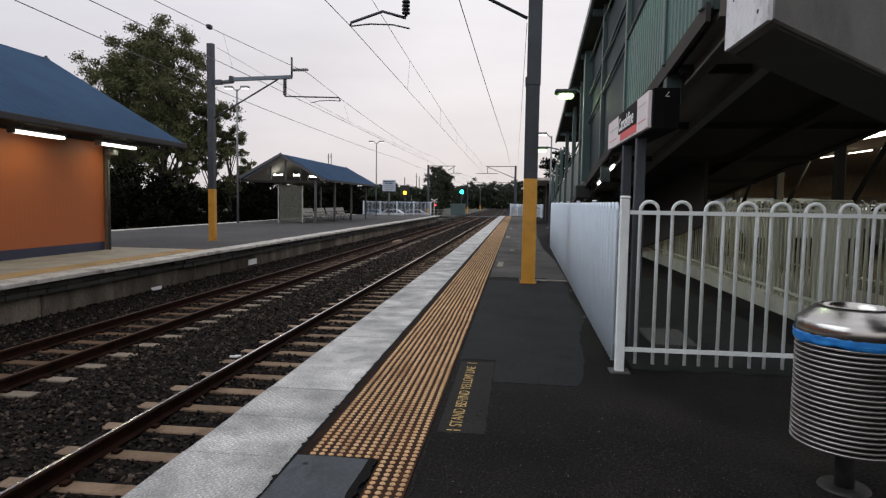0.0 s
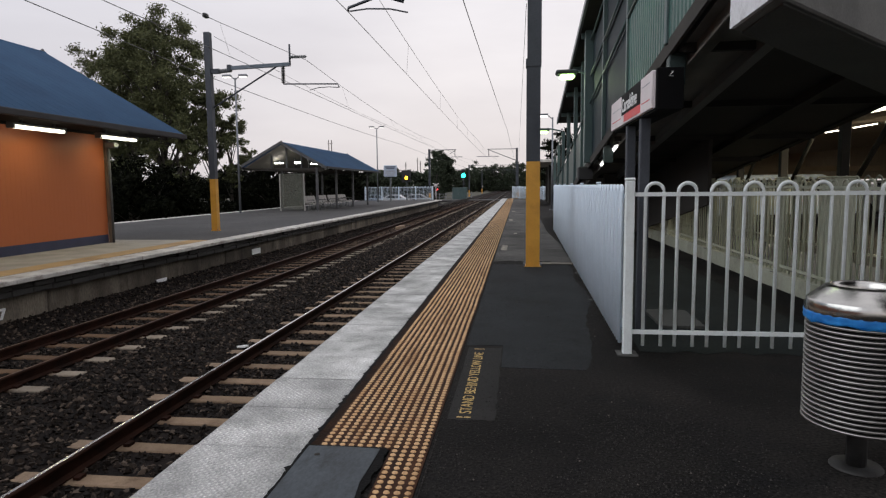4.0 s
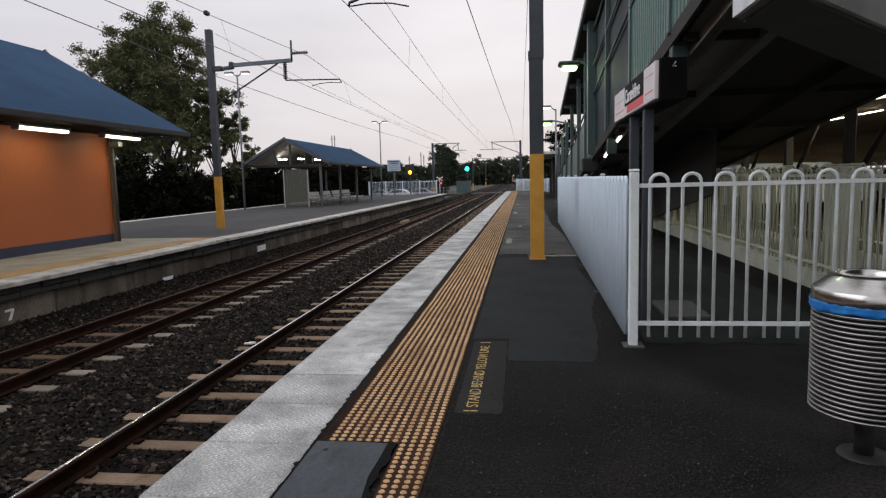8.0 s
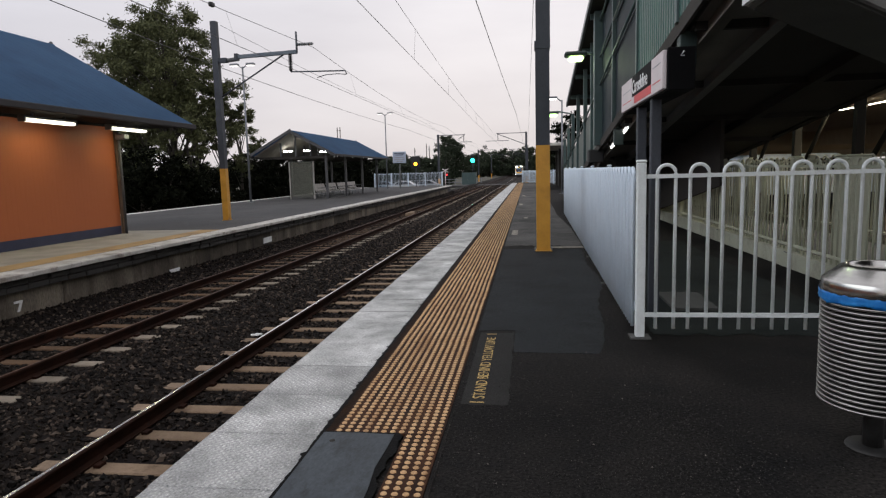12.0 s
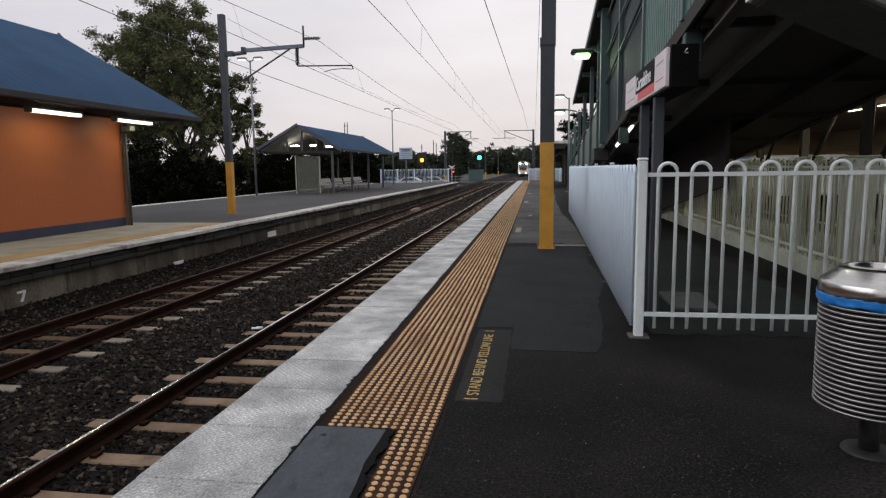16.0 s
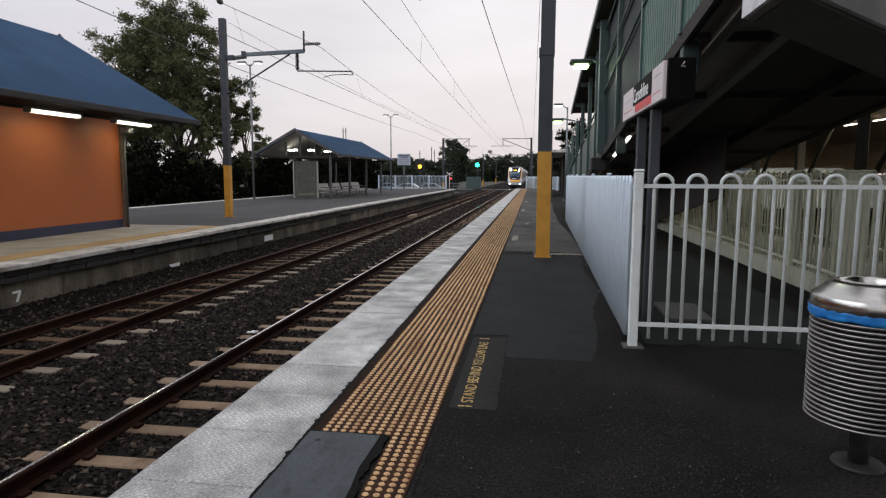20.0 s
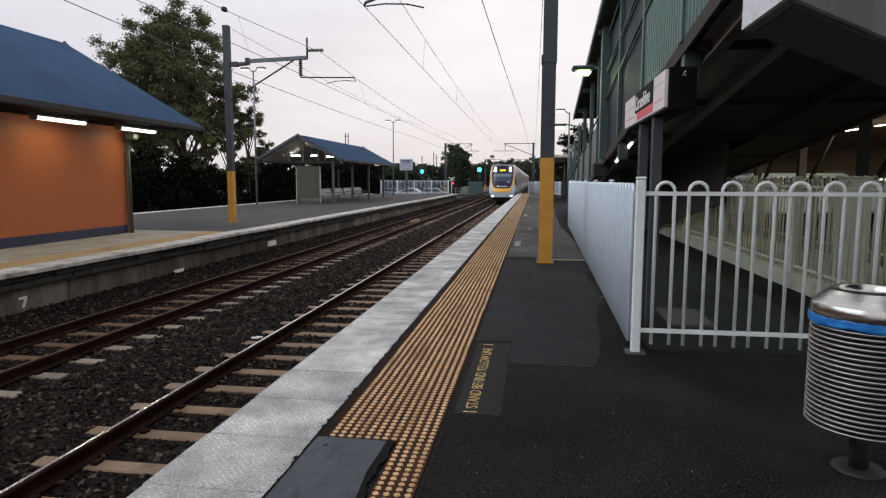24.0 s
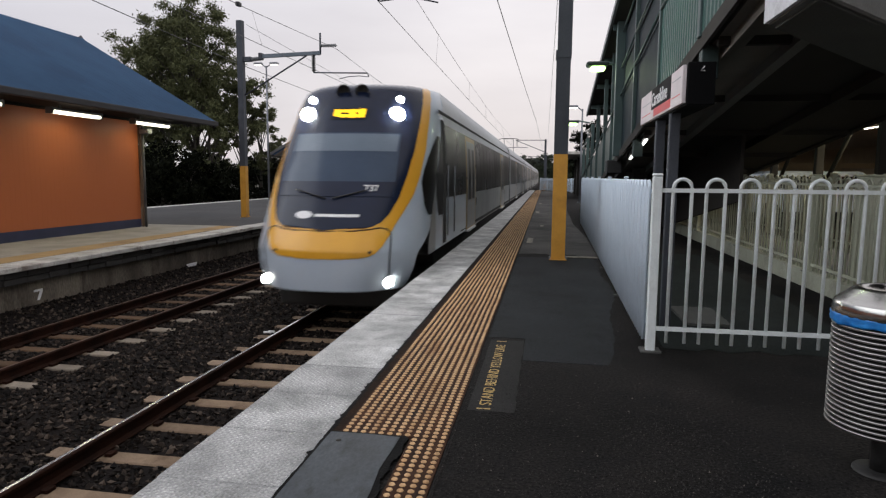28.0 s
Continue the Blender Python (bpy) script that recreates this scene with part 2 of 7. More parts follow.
M["stone"].node_tree.nodes["Principled BSDF"].inputs["Specular IOR Level"].default_value = 0.12
M["sleeper"] = surface("sleeper", (0.20, 0.142, 0.098), (0.29, 0.215, 0.152), 6, 0.9, bump=0.3, fine=90, spread=0.18, random=0.18,
                       stain=(0.075, 0.047, 0.030), stain_scale=3, stain_amount=0.8, spec=0.2)
M["rail_rust"] = surface("rail_rust", (0.011, 0.0042, 0.0022), (0.028, 0.0105, 0.0058), 5, 0.85, bump=0.3, fine=90, spread=0.3, spec=0.12)
M["rail_head"] = surface("rail_head", (0.66, 0.65, 0.64), (0.80, 0.79, 0.78), 3, 0.18, metal=1.0, bump=0.05, spread=0.08)
M["rail_dull"] = surface("rail_dull", (0.045, 0.018, 0.010), (0.085, 0.038, 0.022), 3, 0.55, metal=0.3, bump=0.1, spread=0.1)
M["galv"] = surface("galv", (0.16, 0.17, 0.185), (0.23, 0.24, 0.26), 4, 0.5, metal=0.7, bump=0.08, fine=40, spread=0.1)
M["mast_grey"] = surface("mast_grey", (0.036, 0.041, 0.052), (0.060, 0.067, 0.08), 2, 0.6, metal=0.3, bump=0.1, fine=50, spread=0.15)
M["mast_yellow"] = surface("mast_yellow", (0.50, 0.24, 0.025), (0.62, 0.31, 0.04), 2.5, 0.5, bump=0.08, fine=50, spread=0.08,
                           stain=(0.34, 0.16, 0.02), stain_scale=4, stain_amount=0.4)
M["arm_grey"] = surface("arm_grey", (0.10, 0.125, 0.15), (0.15, 0.18, 0.21), 3, 0.5, metal=0.3, bump=0.08, spread=0.12)
M["wire"] = surface("wire", (0.06, 0.058, 0.06), (0.10, 0.097, 0.10), 4, 0.5, metal=0.5, bump=0)
M["white_fence"] = surface("white_fence", (0.60, 0.70, 0.80), (0.66, 0.755, 0.855), 3, 0.45, bump=0.05, fine=70, spread=0.05, stain=(0.45, 0.46, 0.48), stain_scale=5, stain_amount=0.12)
# same white paint, greyer and less blue for the light beside the ramp
M["grey_fence"] = surface("grey_fence", (0.66, 0.71, 0.71), (0.73, 0.775, 0.77), 3, 0.45, bump=0.05, fine=70, spread=0.06, stain=(0.42, 0.42, 0.40), stain_scale=5, stain_amount=0.35)
M["mossy_asphalt"] = surface("mossy_asphalt", (0.013, 0.0165, 0.0155), (0.026, 0.031, 0.029), 1.2, 0.9, bump=0.5, fine=60, spread=0.5, spec=0.1, stain=(0.010, 0.012, 0.011), stain_scale=1.5)
M["cream_fence"] = surface("cream_fence", (0.37, 0.39, 0.30), (0.46, 0.48, 0.375), 3, 0.6, bump=0.05, fine=70, spread=0.08, stain=(0.28, 0.27, 0.22), stain_scale=4, stain_amount=0.4)
M["roof_blue"] = surface("roof_blue", (0.048, 0.112, 0.215), (0.066, 0.14, 0.255), 0.9, 0.75, metal=0.0, bump=0.05, fine=25, spread=0.06, coords="pos", stain=(0.04, 0.085, 0.17), stain_scale=0.5, spec=0.12)
M["gutter"] = surface("gutter", (0.028, 0.027, 0.029), (0.045, 0.043, 0.045), 2, 0.6, bump=0.05, spread=0.12, spec=0.2)
M["fascia"] = surface("fascia", (0.045, 0.046, 0.05), (0.075, 0.076, 0.08), 2, 0.5, bump=0.05, spread=0.08)
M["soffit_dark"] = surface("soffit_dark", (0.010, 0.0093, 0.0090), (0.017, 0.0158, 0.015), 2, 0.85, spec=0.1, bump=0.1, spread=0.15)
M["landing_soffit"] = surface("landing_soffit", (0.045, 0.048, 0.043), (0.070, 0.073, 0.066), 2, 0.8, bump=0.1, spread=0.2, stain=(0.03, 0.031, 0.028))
M["kerb"] = surface("kerb", (0.30, 0.31, 0.24), (0.39, 0.40, 0.32), 2, 0.9, bump=0.3, fine=50, spread=0.15, stain=(0.14, 0.13, 0.11), stain_scale=1.5, stain_amount=0.7)
M["navy_tile"] = surface("navy_tile", (0.02, 0.025, 0.055), (0.03, 0.035, 0.075), 3, 0.4, bump=0.05, spread=0.1, random=0.08)
M["grout"] = surface("grout", (0.37, 0.108, 0.040), (0.40, 0.118, 0.044), 6, 0.9, bump=0.1)
M["green_clad"] = surface("green_clad", (0.021, 0.077, 0.064), (0.032, 0.100, 0.083), 1.2, 0.42, bump=0.05, fine=50, spread=0.08, stain=(0.02, 0.05, 0.045), stain_scale=1.5)
M["flat_clad"] = surface("flat_clad", (0.0085, 0.0165, 0.0215), (0.013, 0.0225, 0.028), 1.0, 0.55, bump=0.04, fine=40, spread=0.08, stain=(0.009, 0.016, 0.020), stain_scale=1.2, spec=0.12)
M["pale_clad"] = surface("pale_clad", (0.060, 0.078, 0.070), (0.085, 0.105, 0.095), 1.0, 0.5, bump=0.04, fine=40, spread=0.08, stain=(0.04, 0.05, 0.046), stain_scale=1.2)
M["green_steel"] = surface("green_steel", (0.040, 0.070, 0.070), (0.058, 0.092, 0.092), 2, 0.45, bump=0.05, fine=50, spread=0.08)
M["green_dark"] = surface("green_dark", (0.02, 0.035, 0.033), (0.03, 0.05, 0.047), 2, 0.5, bump=0.05, spread=0.1)
M["girder_grey"] = surface("girder_grey", (0.10, 0.10, 0.098), (0.14, 0.14, 0.136), 2, 0.6, bump=0.08, spread=0.12, stain=(0.06, 0.058, 0.054))
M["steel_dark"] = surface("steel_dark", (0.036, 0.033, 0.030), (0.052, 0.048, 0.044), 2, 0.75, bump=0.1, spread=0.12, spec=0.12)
M["steel_grey"] = surface("steel_grey", (0.11, 0.12, 0.125), (0.16, 0.17, 0.175), 2, 0.5, bump=0.08, spread=0.1)
M["slab_paint"] = surface("slab_paint", (0.55, 0.55, 0.57), (0.66, 0.66, 0.68), 1.8, 0.7, bump=0.1, fine=60, spread=0.1, stain=(0.16, 0.155, 0.15), stain_scale=2.5, stain_amount=0.7)
M["slab_grey"] = surface("slab_grey", (0.13, 0.13, 0.125), (0.18, 0.18, 0.17), 1.8, 0.8, bump=0.2, fine=60, spread=0.12, stain=(0.08, 0.08, 0.075), stain_scale=1.6)
M["pad_grey"] = surface("pad_grey", (0.045, 0.046, 0.043), (0.075, 0.076, 0.070), 2.5, 0.9, bump=0.2, fine=60, spread=0.2, stain=(0.025, 0.025, 0.023), stain_scale=2)
M["beam_tan"] = surface("beam_tan", (0.14, 0.128, 0.112), (0.20, 0.185, 0.16), 2, 0.7, bump=0.1, spread=0.12)
M["brown_soffit"] = surface("brown_soffit", (0.34, 0.24, 0.14), (0.42, 0.31, 0.19), 1.5, 0.7, bump=0.1, spread=0.15, stretch=(1, 6, 1))
M["stainless"] = surface("stainless", (0.30, 0.295, 0.28), (0.42, 0.41, 0.39), 5, 0.42, metal=1.0, bump=0.04, fine=120, spread=0.10, stretch=(1, 1, 8))
M["stainless"].node_tree.nodes["Principled BSDF"].inputs["Anisotropic"].default_value = 0.5
M["bin_gap"] = surface("bin_gap", (0.012, 0.012, 0.012), (0.02, 0.02, 0.02), 4, 0.8, bump=0)
M["bin_base"] = surface("bin_base", (0.012, 0.012, 0.0115), (0.030, 0.029, 0.028), 9, 0.6, metal=0.3, bump=0.2, stain=(0.05, 0.05, 0.05), stain_scale=6)
M["brushed_lid"] = surface("brushed_lid", (0.44, 0.43, 0.41), (0.56, 0.55, 0.52), 4, 0.22, metal=1.0, bump=0.05, fine=90, spread=0.12, coords="obj", stretch=(1, 1, 10))
M["blue_bag"] = surface("blue_bag", (0.010, 0.12, 0.40), (0.03, 0.24, 0.62), 14, 0.32, bump=0.4, fine=25, spread=0.15)
M["sign_white"] = surface("sign_white", (0.60, 0.54, 0.545), (0.68, 0.62, 0.625), 3, 0.5, bump=0.02, spread=0.05)
M["board_blue"] = surface("board_blue", (0.40, 0.47, 0.58), (0.47, 0.54, 0.65), 3, 0.5, bump=0.02, spread=0.05)
M["sign_black"] = surface("sign_black", (0.0035, 0.0035, 0.004), (0.006, 0.006, 0.0065), 3, 0.6, bump=0.02, spec=0.06)
M["sign_red"] = surface("sign_red", (0.55, 0.03, 0.035), (0.65, 0.045, 0.05), 3, 0.45, bump=0.02, spread=0.05)
M["sign_text"] = surface("sign_text", (0.75, 0.75, 0.75), (0.82, 0.82, 0.82), 3, 0.5, bump=0)
M["sign_grey"] = surface("sign_grey", (0.3, 0.3, 0.32), (0.36, 0.36, 0.38), 3, 0.5, bump=0)
M["bark"] = surface("bark", (0.032, 0.027, 0.023), (0.085, 0.073, 0.062), 3, 0.9, bump=0.6, fine=30, spread=0.3, stretch=(1, 1, 0.3))
M["leaf"] = leaf_surface("leaf", (0.054, 0.062, 0.026), (0.130, 0.140, 0.062))
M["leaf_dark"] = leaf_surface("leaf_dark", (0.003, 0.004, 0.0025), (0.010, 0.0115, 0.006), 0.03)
M["leaf_far"] = leaf_surface("leaf_far", (0.024, 0.033, 0.022), (0.055, 0.068, 0.042), 0.1)
M["wall_tile"] = leaf_surface("wall_tile", (0.392, 0.115, 0.0425), (0.398, 0.117, 0.0435))
M["wall_tile"].node_tree.nodes["Principled BSDF"].inputs["Roughness"].default_value = 0.4
M["tube"] = glow("tube", (1.0, 0.93, 0.74), 3.2)
M["tube_canopy"] = glow("tube_canopy", (1.0, 0.93, 0.78), 7.0)
M["grit"] = leaf_surface("grit", (0.010, 0.009, 0.0085), (0.15, 0.135, 0.12))
_r = M["grit"].node_tree.nodes["Color Ramp"].color_ramp
_r.elements.new(0.80).color = (0.026, 0.0235, 0.0215, 1)
_r.elements.new(0.975).color = (0.040, 0.036, 0.033, 1)
M["tactile_far"] = surface("tactile_far", (0.30, 0.19, 0.075), (0.40, 0.26, 0.11), 2, 0.8, bump=0.2, spread=0.2, stain=(0.16, 0.10, 0.05), stain_scale=1.2, stain_amount=0.7)
M["lamp_green"] = glow("lamp_green", (0.62, 1.0, 0.38), 3.0)
M["lamp_dim"] = glow("lamp_dim", (1.0, 0.96, 0.90), 1.2)
M["lamp_shelter"] = glow("lamp_shelter", (1.0, 0.98, 0.88), 16.0)
M["lamp_white"] = glow("lamp_white", (1.0, 0.97, 0.92), 4.0)
M["amber"] = glow("amber", (1.0, 0.42, 0.02), 9.0)
M["sig_green"] = glow("sig_green", (0.02, 0.95, 0.62), 9.0)
M["sig_red"] = glow("sig_red", (1.0, 0.05, 0.05), 2.5)
M["bench"] = surface("bench", (0.30, 0.29, 0.27), (0.40, 0.38, 0.36), 4, 0.5, metal=0.4, bump=0.05)
M["panel_glass"] = clear_glass("panel_glass", (0.12, 0.125, 0.10), 0.3, 0.5)
M["black"] = surface("black", (0.012, 0.012, 0.013), (0.02, 0.02, 0.021), 4, 0.6, bump=0.05)
M["car_white"] = surface("car_white", (0.55, 0.57, 0.6), (0.62, 0.64, 0.67), 2, 0.3, bump=0, coat=0.5)
M["car_blue"] = surface("car_blue", (0.20, 0.27, 0.36), (0.25, 0.32, 0.42), 2, 0.3, bump=0, coat=0.5)
M["wagon_blue"] = surface("wagon_blue", (0.42, 0.50, 0.62), (0.50, 0.58, 0.70), 2, 0.3, bump=0, coat=0.5, coords="obj")
M["car_silver"] = surface("car_silver", (0.32, 0.33, 0.34), (0.38, 0.39, 0.40), 2, 0.3, metal=0.5, bump=0)
M["car_orange"] = surface("car_orange", (0.50, 0.23, 0.05), (0.56, 0.27, 0.06), 2, 0.3, bump=0, coat=0.5, coords="obj")
M["tail_red"] = glow("tail_red", (1.0, 0.03, 0.05), 6.0)
M["car_glass"] = surface("car_glass", (0.02, 0.022, 0.025), (0.03, 0.032, 0.036), 2, 0.1, bump=0)
M["train_white"] = surface("train_white", (0.42, 0.485, 0.555), (0.50, 0.565, 0.635), 1.2, 0.35, bump=0.02, spread=0.04, coords="obj", coat=0.3, stain=(0.4, 0.41, 0.43), stain_scale=1.2, stain_amount=0.3)
M["train_grey"] = surface("train_grey", (0.26, 0.27, 0.268), (0.33, 0.34, 0.338), 1.2, 0.4, metal=0.1, bump=0.02, spread=0.05, coords="obj")
M["train_yellow"] = surface("train_yellow", (0.70, 0.34, 0.02), (0.78, 0.39, 0.03), 1.5, 0.35, bump=0.02, spread=0.04, coords="obj", coat=0.3)
M["train_mask"] = surface("train_mask", (0.006, 0.010, 0.026), (0.010, 0.016, 0.040), 1.5, 0.22, bump=0, coords="obj", spec=0.3)
M["display_case"] = surface("display_case", (0.004, 0.004, 0.005), (0.006, 0.006, 0.007), 2, 0.3, bump=0, coords="obj", spec=0.2)
M["train_screen"] = surface("train_screen", (0.024, 0.043, 0.078), (0.036, 0.060, 0.100), 1.0, 0.14, bump=0, coords="obj", spec=0.35)
M["train_blind"] = surface("train_blind", (0.10, 0.135, 0.175), (0.125, 0.16, 0.205), 1.0, 0.2, bump=0, coords="obj")
M["train_glass"] = surface("train_glass", (0.006, 0.0055, 0.0055), (0.014, 0.012, 0.011), 0.6, 0.3, bump=0, coords="obj", spec=0.08)
M["train_door"] = surface("train_door", (0.36, 0.24, 0.07), (0.44, 0.30, 0.10), 1.2, 0.4, bump=0.02, coords="obj")
M["train_under"] = surface("train_under", (0.014, 0.013, 0.012), (0.028, 0.026, 0.024), 2, 0.85, bump=0.2, coords="obj")
M["train_roof"] = surface("train_roof", (0.56, 0.57, 0.59), (0.64, 0.65, 0.67), 1, 0.5, bump=0.03, coords="obj")
M["headlight"] = glow("headlight", (1.0, 0.99, 0.95), 200.0)
M["foglight"] = glow("foglight", (1.0, 0.98, 0.9), 30.0)
M["display"] = glow("display", (1.0, 0.56, 0.0), 1.5)
M["brown_brick"] = surface("brown_brick", (0.10, 0.065, 0.045), (0.16, 0.105, 0.075), 3, 0.85, bump=0.3)


def worn_centre(m, half, tone, amount):
    """Rust and oil that the wheels drop between the rails, within half a width of the object's middle."""
    n, l = m.node_tree.nodes, m.node_tree.links
    p = n["Principled BSDF"]
    src = p.inputs["Base Color"].links[0].from_socket
    sep = n.new("ShaderNodeSeparateXYZ")
    l.new(n.new("ShaderNodeTexCoord").outputs["Object"], sep.inputs[0])
    ab = n.new("ShaderNodeMath")
    ab.operation = "ABSOLUTE"
    l.new(sep.outputs["X"], ab.inputs[0])
    mr = n.new("ShaderNodeMapRange")
    mr.inputs["From Min"].default_value, mr.inputs["From Max"].default_value = half, half + 0.12
    mr.inputs["To Min"].default_value, mr.inputs["To Max"].default_value = amount, 0.0
    l.new(ab.outputs[0], mr.inputs["Value"])
    mx = n.new("ShaderNodeMix")
    mx.data_type, mx.blend_type = "RGBA", "MULTIPLY"
    mx.inputs[7].default_value = (*tone, 1)
    l.new(mr.outputs["Result"], mx.inputs[0])
    l.new(src, mx.inputs[6])
    l.new(mx.outputs[2], p.inputs["Base Color"])


M["sleeper_rusty"] = surface("sleeper_rusty", (0.20, 0.17, 0.135), (0.30, 0.255, 0.20), 6, 0.9, bump=0.3, fine=90, spread=0.18, random=0.2,
                             stain=(0.12, 0.085, 0.06), stain_scale=3, stain_amount=0.7, spec=0.2)
worn_centre(M["sleeper_rusty"], 0.6, (0.40, 0.26, 0.17), 0.9)
worn_centre(M["sleeper"], 0.6, (0.88, 0.84, 0.78), 0.8)
# ---- mesh tools ----
def mesh_of(name, bm, material):
    me = bpy.data.meshes.new(name)
    bm.normal_update()
    bm.to_mesh(me)
    bm.free()
    for mt in (material if isinstance(material, (list, tuple)) else [material]):
        me.materials.append(M[mt] if isinstance(mt, str) else mt)
    return me


def part(name, bm, material, parent, label="", smooth=False):
    me = mesh_of(name, bm, material)
    if smooth:
        me.shade_smooth()
    ob = new(name, me)
    ob.parent = parent
    if label:
        ob["label"] = label
    return ob


def thing(name, label, category, at=None, group="", kind=""):
    ob = new(name)
    ob.empty_display_size = 0.2
    if at is not None:
        ob.matrix_basis = at if isinstance(at, Matrix) else pose(*at)
    return tagged(ob, label, category, group, kind)


def solid(name, bm, material, label, category, group="", kind="", at=None, smooth=False):
    """A thing that is one mesh."""
    me = mesh_of(name, bm, material)
    if smooth:
        me.shade_smooth()
    ob = new(name, me)
    if at is not None:
        ob.matrix_basis = at if isinstance(at, Matrix) else pose(*at)
    return tagged(ob, label, category, group, kind)


def piece(name, me, parent, m):
    """One of many alike pieces on shared mesh data."""
    ob = new(name, me)
    ob.parent = parent
    ob.matrix_basis = m
    return ob


def box(bm, x0, x1, y0, y1, z0, z1, bevel=0.0, mi=0):
    vs = [bm.verts.new((x, y, z)) for x in (x0, x1) for y in (y0, y1) for z in (z0, z1)]
    fs = [bm.faces.new([vs[i] for i in q]) for q in ((0, 1, 3, 2), (4, 6, 7, 5), (0, 4, 5, 1), (2, 3, 7, 6), (0, 2, 6, 4), (1, 5, 7, 3))]
    for f in fs:
        f.material_index = mi
    if bevel:
        r = bmesh.ops.bevel(bm, geom=list({e for f in fs for e in f.edges}), offset=bevel, segments=1, affect="EDGES", profile=0.5)
        for f in r["faces"]:
            f.material_index = mi
    return bm


def B(*a, **k):
    return box(bmesh.new(), *a, **k)


def tube(bm, pts, r, n=8, mi=0, caps=True, r1=None):
    """A round bar along a line of points, tapering from r to r1."""
    pts = [Vector(p) for p in pts]
    rings = []
    for i, p in enumerate(pts):
        d = (pts[min(i + 1, len(pts) - 1)] - pts[max(i - 1, 0)]).normalized()
        u = d.cross(Vector((0, 0, 1)))
        if u.length < 0.05:
            u = d.cross(Vector((0, 1, 0)))
        u.normalize()
        v = d.cross(u)
        rr = r if r1 is None else r + (r1 - r) * i / (len(pts) - 1)
        rings.append([bm.verts.new(p + rr * (math.cos(2 * math.pi * k / n) * u + math.sin(2 * math.pi * k / n) * v)) for k in range(n)])
    for a, b in zip(rings, rings[1:]):
        for k in range(n):
            f = bm.faces.new((a[k], b[k], b[(k + 1) % n], a[(k + 1) % n]))
            f.material_index, f.smooth = mi, True
    if caps:
        for ring in (rings[0][::-1], rings[-1]):
            f = bm.faces.new(ring[::-1])
            f.material_index = mi
    return bm


def T(pts, r, n=8, **k):
    return tube(bmesh.new(), pts, r, n, **k)


def prism(bm, outline, axis, a, b, mi=0):
    """An outline (2D points) drawn out from a to b along an axis: x: (y, z), y: (x, z), z: (x, y)."""
    def at(p, t):
        return {"x": (t, p[0], p[1]), "y": (p[0], t, p[1]), "z": (p[0], p[1], t)}[axis]
    va, vb = [bm.verts.new(at(p, a)) for p in outline], [bm.verts.new(at(p, b)) for p in outline]
    n = len(outline)
    fs = [bm.faces.new(va), bm.faces.new(vb[::-1])]
    fs += [bm.faces.new((va[(i + 1) % n], va[i], vb[i], vb[(i + 1) % n])) for i in range(n)]
    for f in fs:
        f.material_index = mi
    bmesh.ops.recalc_face_normals(bm, faces=fs)
    return bm


def P(*a, **k):
    return prism(bmesh.new(), *a, **k)


def sheet(bm, quad, thick, mi=0):
    """A plate of some thickness on four corner points; it thickens against its normal."""
    q = [Vector(p) for p in quad]
    nrm = (q[1] - q[0]).cross(q[3] - q[0]).normalized()
    top, low = [bm.verts.new(p) for p in q], [bm.verts.new(p - nrm * thick) for p in q]
    fs = [bm.faces.new(top), bm.faces.new(low[::-1])]
    fs += [bm.faces.new((top[(i + 1) % 4], top[i], low[i], low[(i + 1) % 4])) for i in range(4)]
    for f in fs:
        f.material_index = mi
    bmesh.ops.recalc_face_normals(bm, faces=fs)
    return bm


def lathe(bm, profile, n=32, mi=0, smooth=True):
    """A profile of (radius, height) turned round z."""
    rings = [[bm.verts.new((r * math.cos(2 * math.pi * k / n), r * math.sin(2 * math.pi * k / n), z)) for k in range(n)] for r, z in profile]
    for a, b in zip(rings, rings[1:]):
        for k in range(n):
            f = bm.faces.new((a[k], a[(k + 1) % n], b[(k + 1) % n], b[k]))
            f.material_index, f.smooth = mi, smooth
    return bm


def numpy_mesh(name, verts, faces, material, smooth=False):
    me = bpy.data.meshes.new(name)
    me.from_pydata(verts.tolist() if hasattr(verts, "tolist") else verts, [], faces.tolist() if hasattr(faces, "tolist") else faces)
    me.materials.append(M[material])
    if smooth:
        me.shade_smooth()
    return me


def lettering(text, size, material, m, parent, name="lettering", depth=0.002, squeeze=1.0, weight=0.0):
    cu = bpy.data.curves.new(name, "FONT")
    cu.body, cu.size, cu.extrude = text, size, depth
    cu.offset = weight
    tmp = bpy.data.objects.new(name, cu)
    scene.collection.objects.link(tmp)
    me = bpy.data.meshes.new_from_object(tmp.evaluated_get(bpy.context.evaluated_depsgraph_get()))
    bpy.data.objects.remove(tmp)
    me.materials.clear()
    me.materials.append(M[material])
    for v in me.vertices:
        v.co.x *= squeeze
    ob = new(name, me)
    ob.parent = parent
    ob.matrix_basis = m
    return ob


# ---- ground, platforms and track ----
RAIL_Z, NEAR_X, FAR_X = -0.88, -2.74, -6.31
EDGE, FAR_EDGE, FAR_Z = -1.255, -7.95, -0.12


def curve_x(y):
    """The line's bend to the side far beyond the station."""
    return -0.00127 * max(y - 290.0, 0.0) ** 2


bm = bmesh.new()
box(bm, -900, 900, -300, 1600, -1.6, -1.25)
solid("ground", bm, "ground", "dim scrubby open ground beyond the railway", "ground", kind="structure")

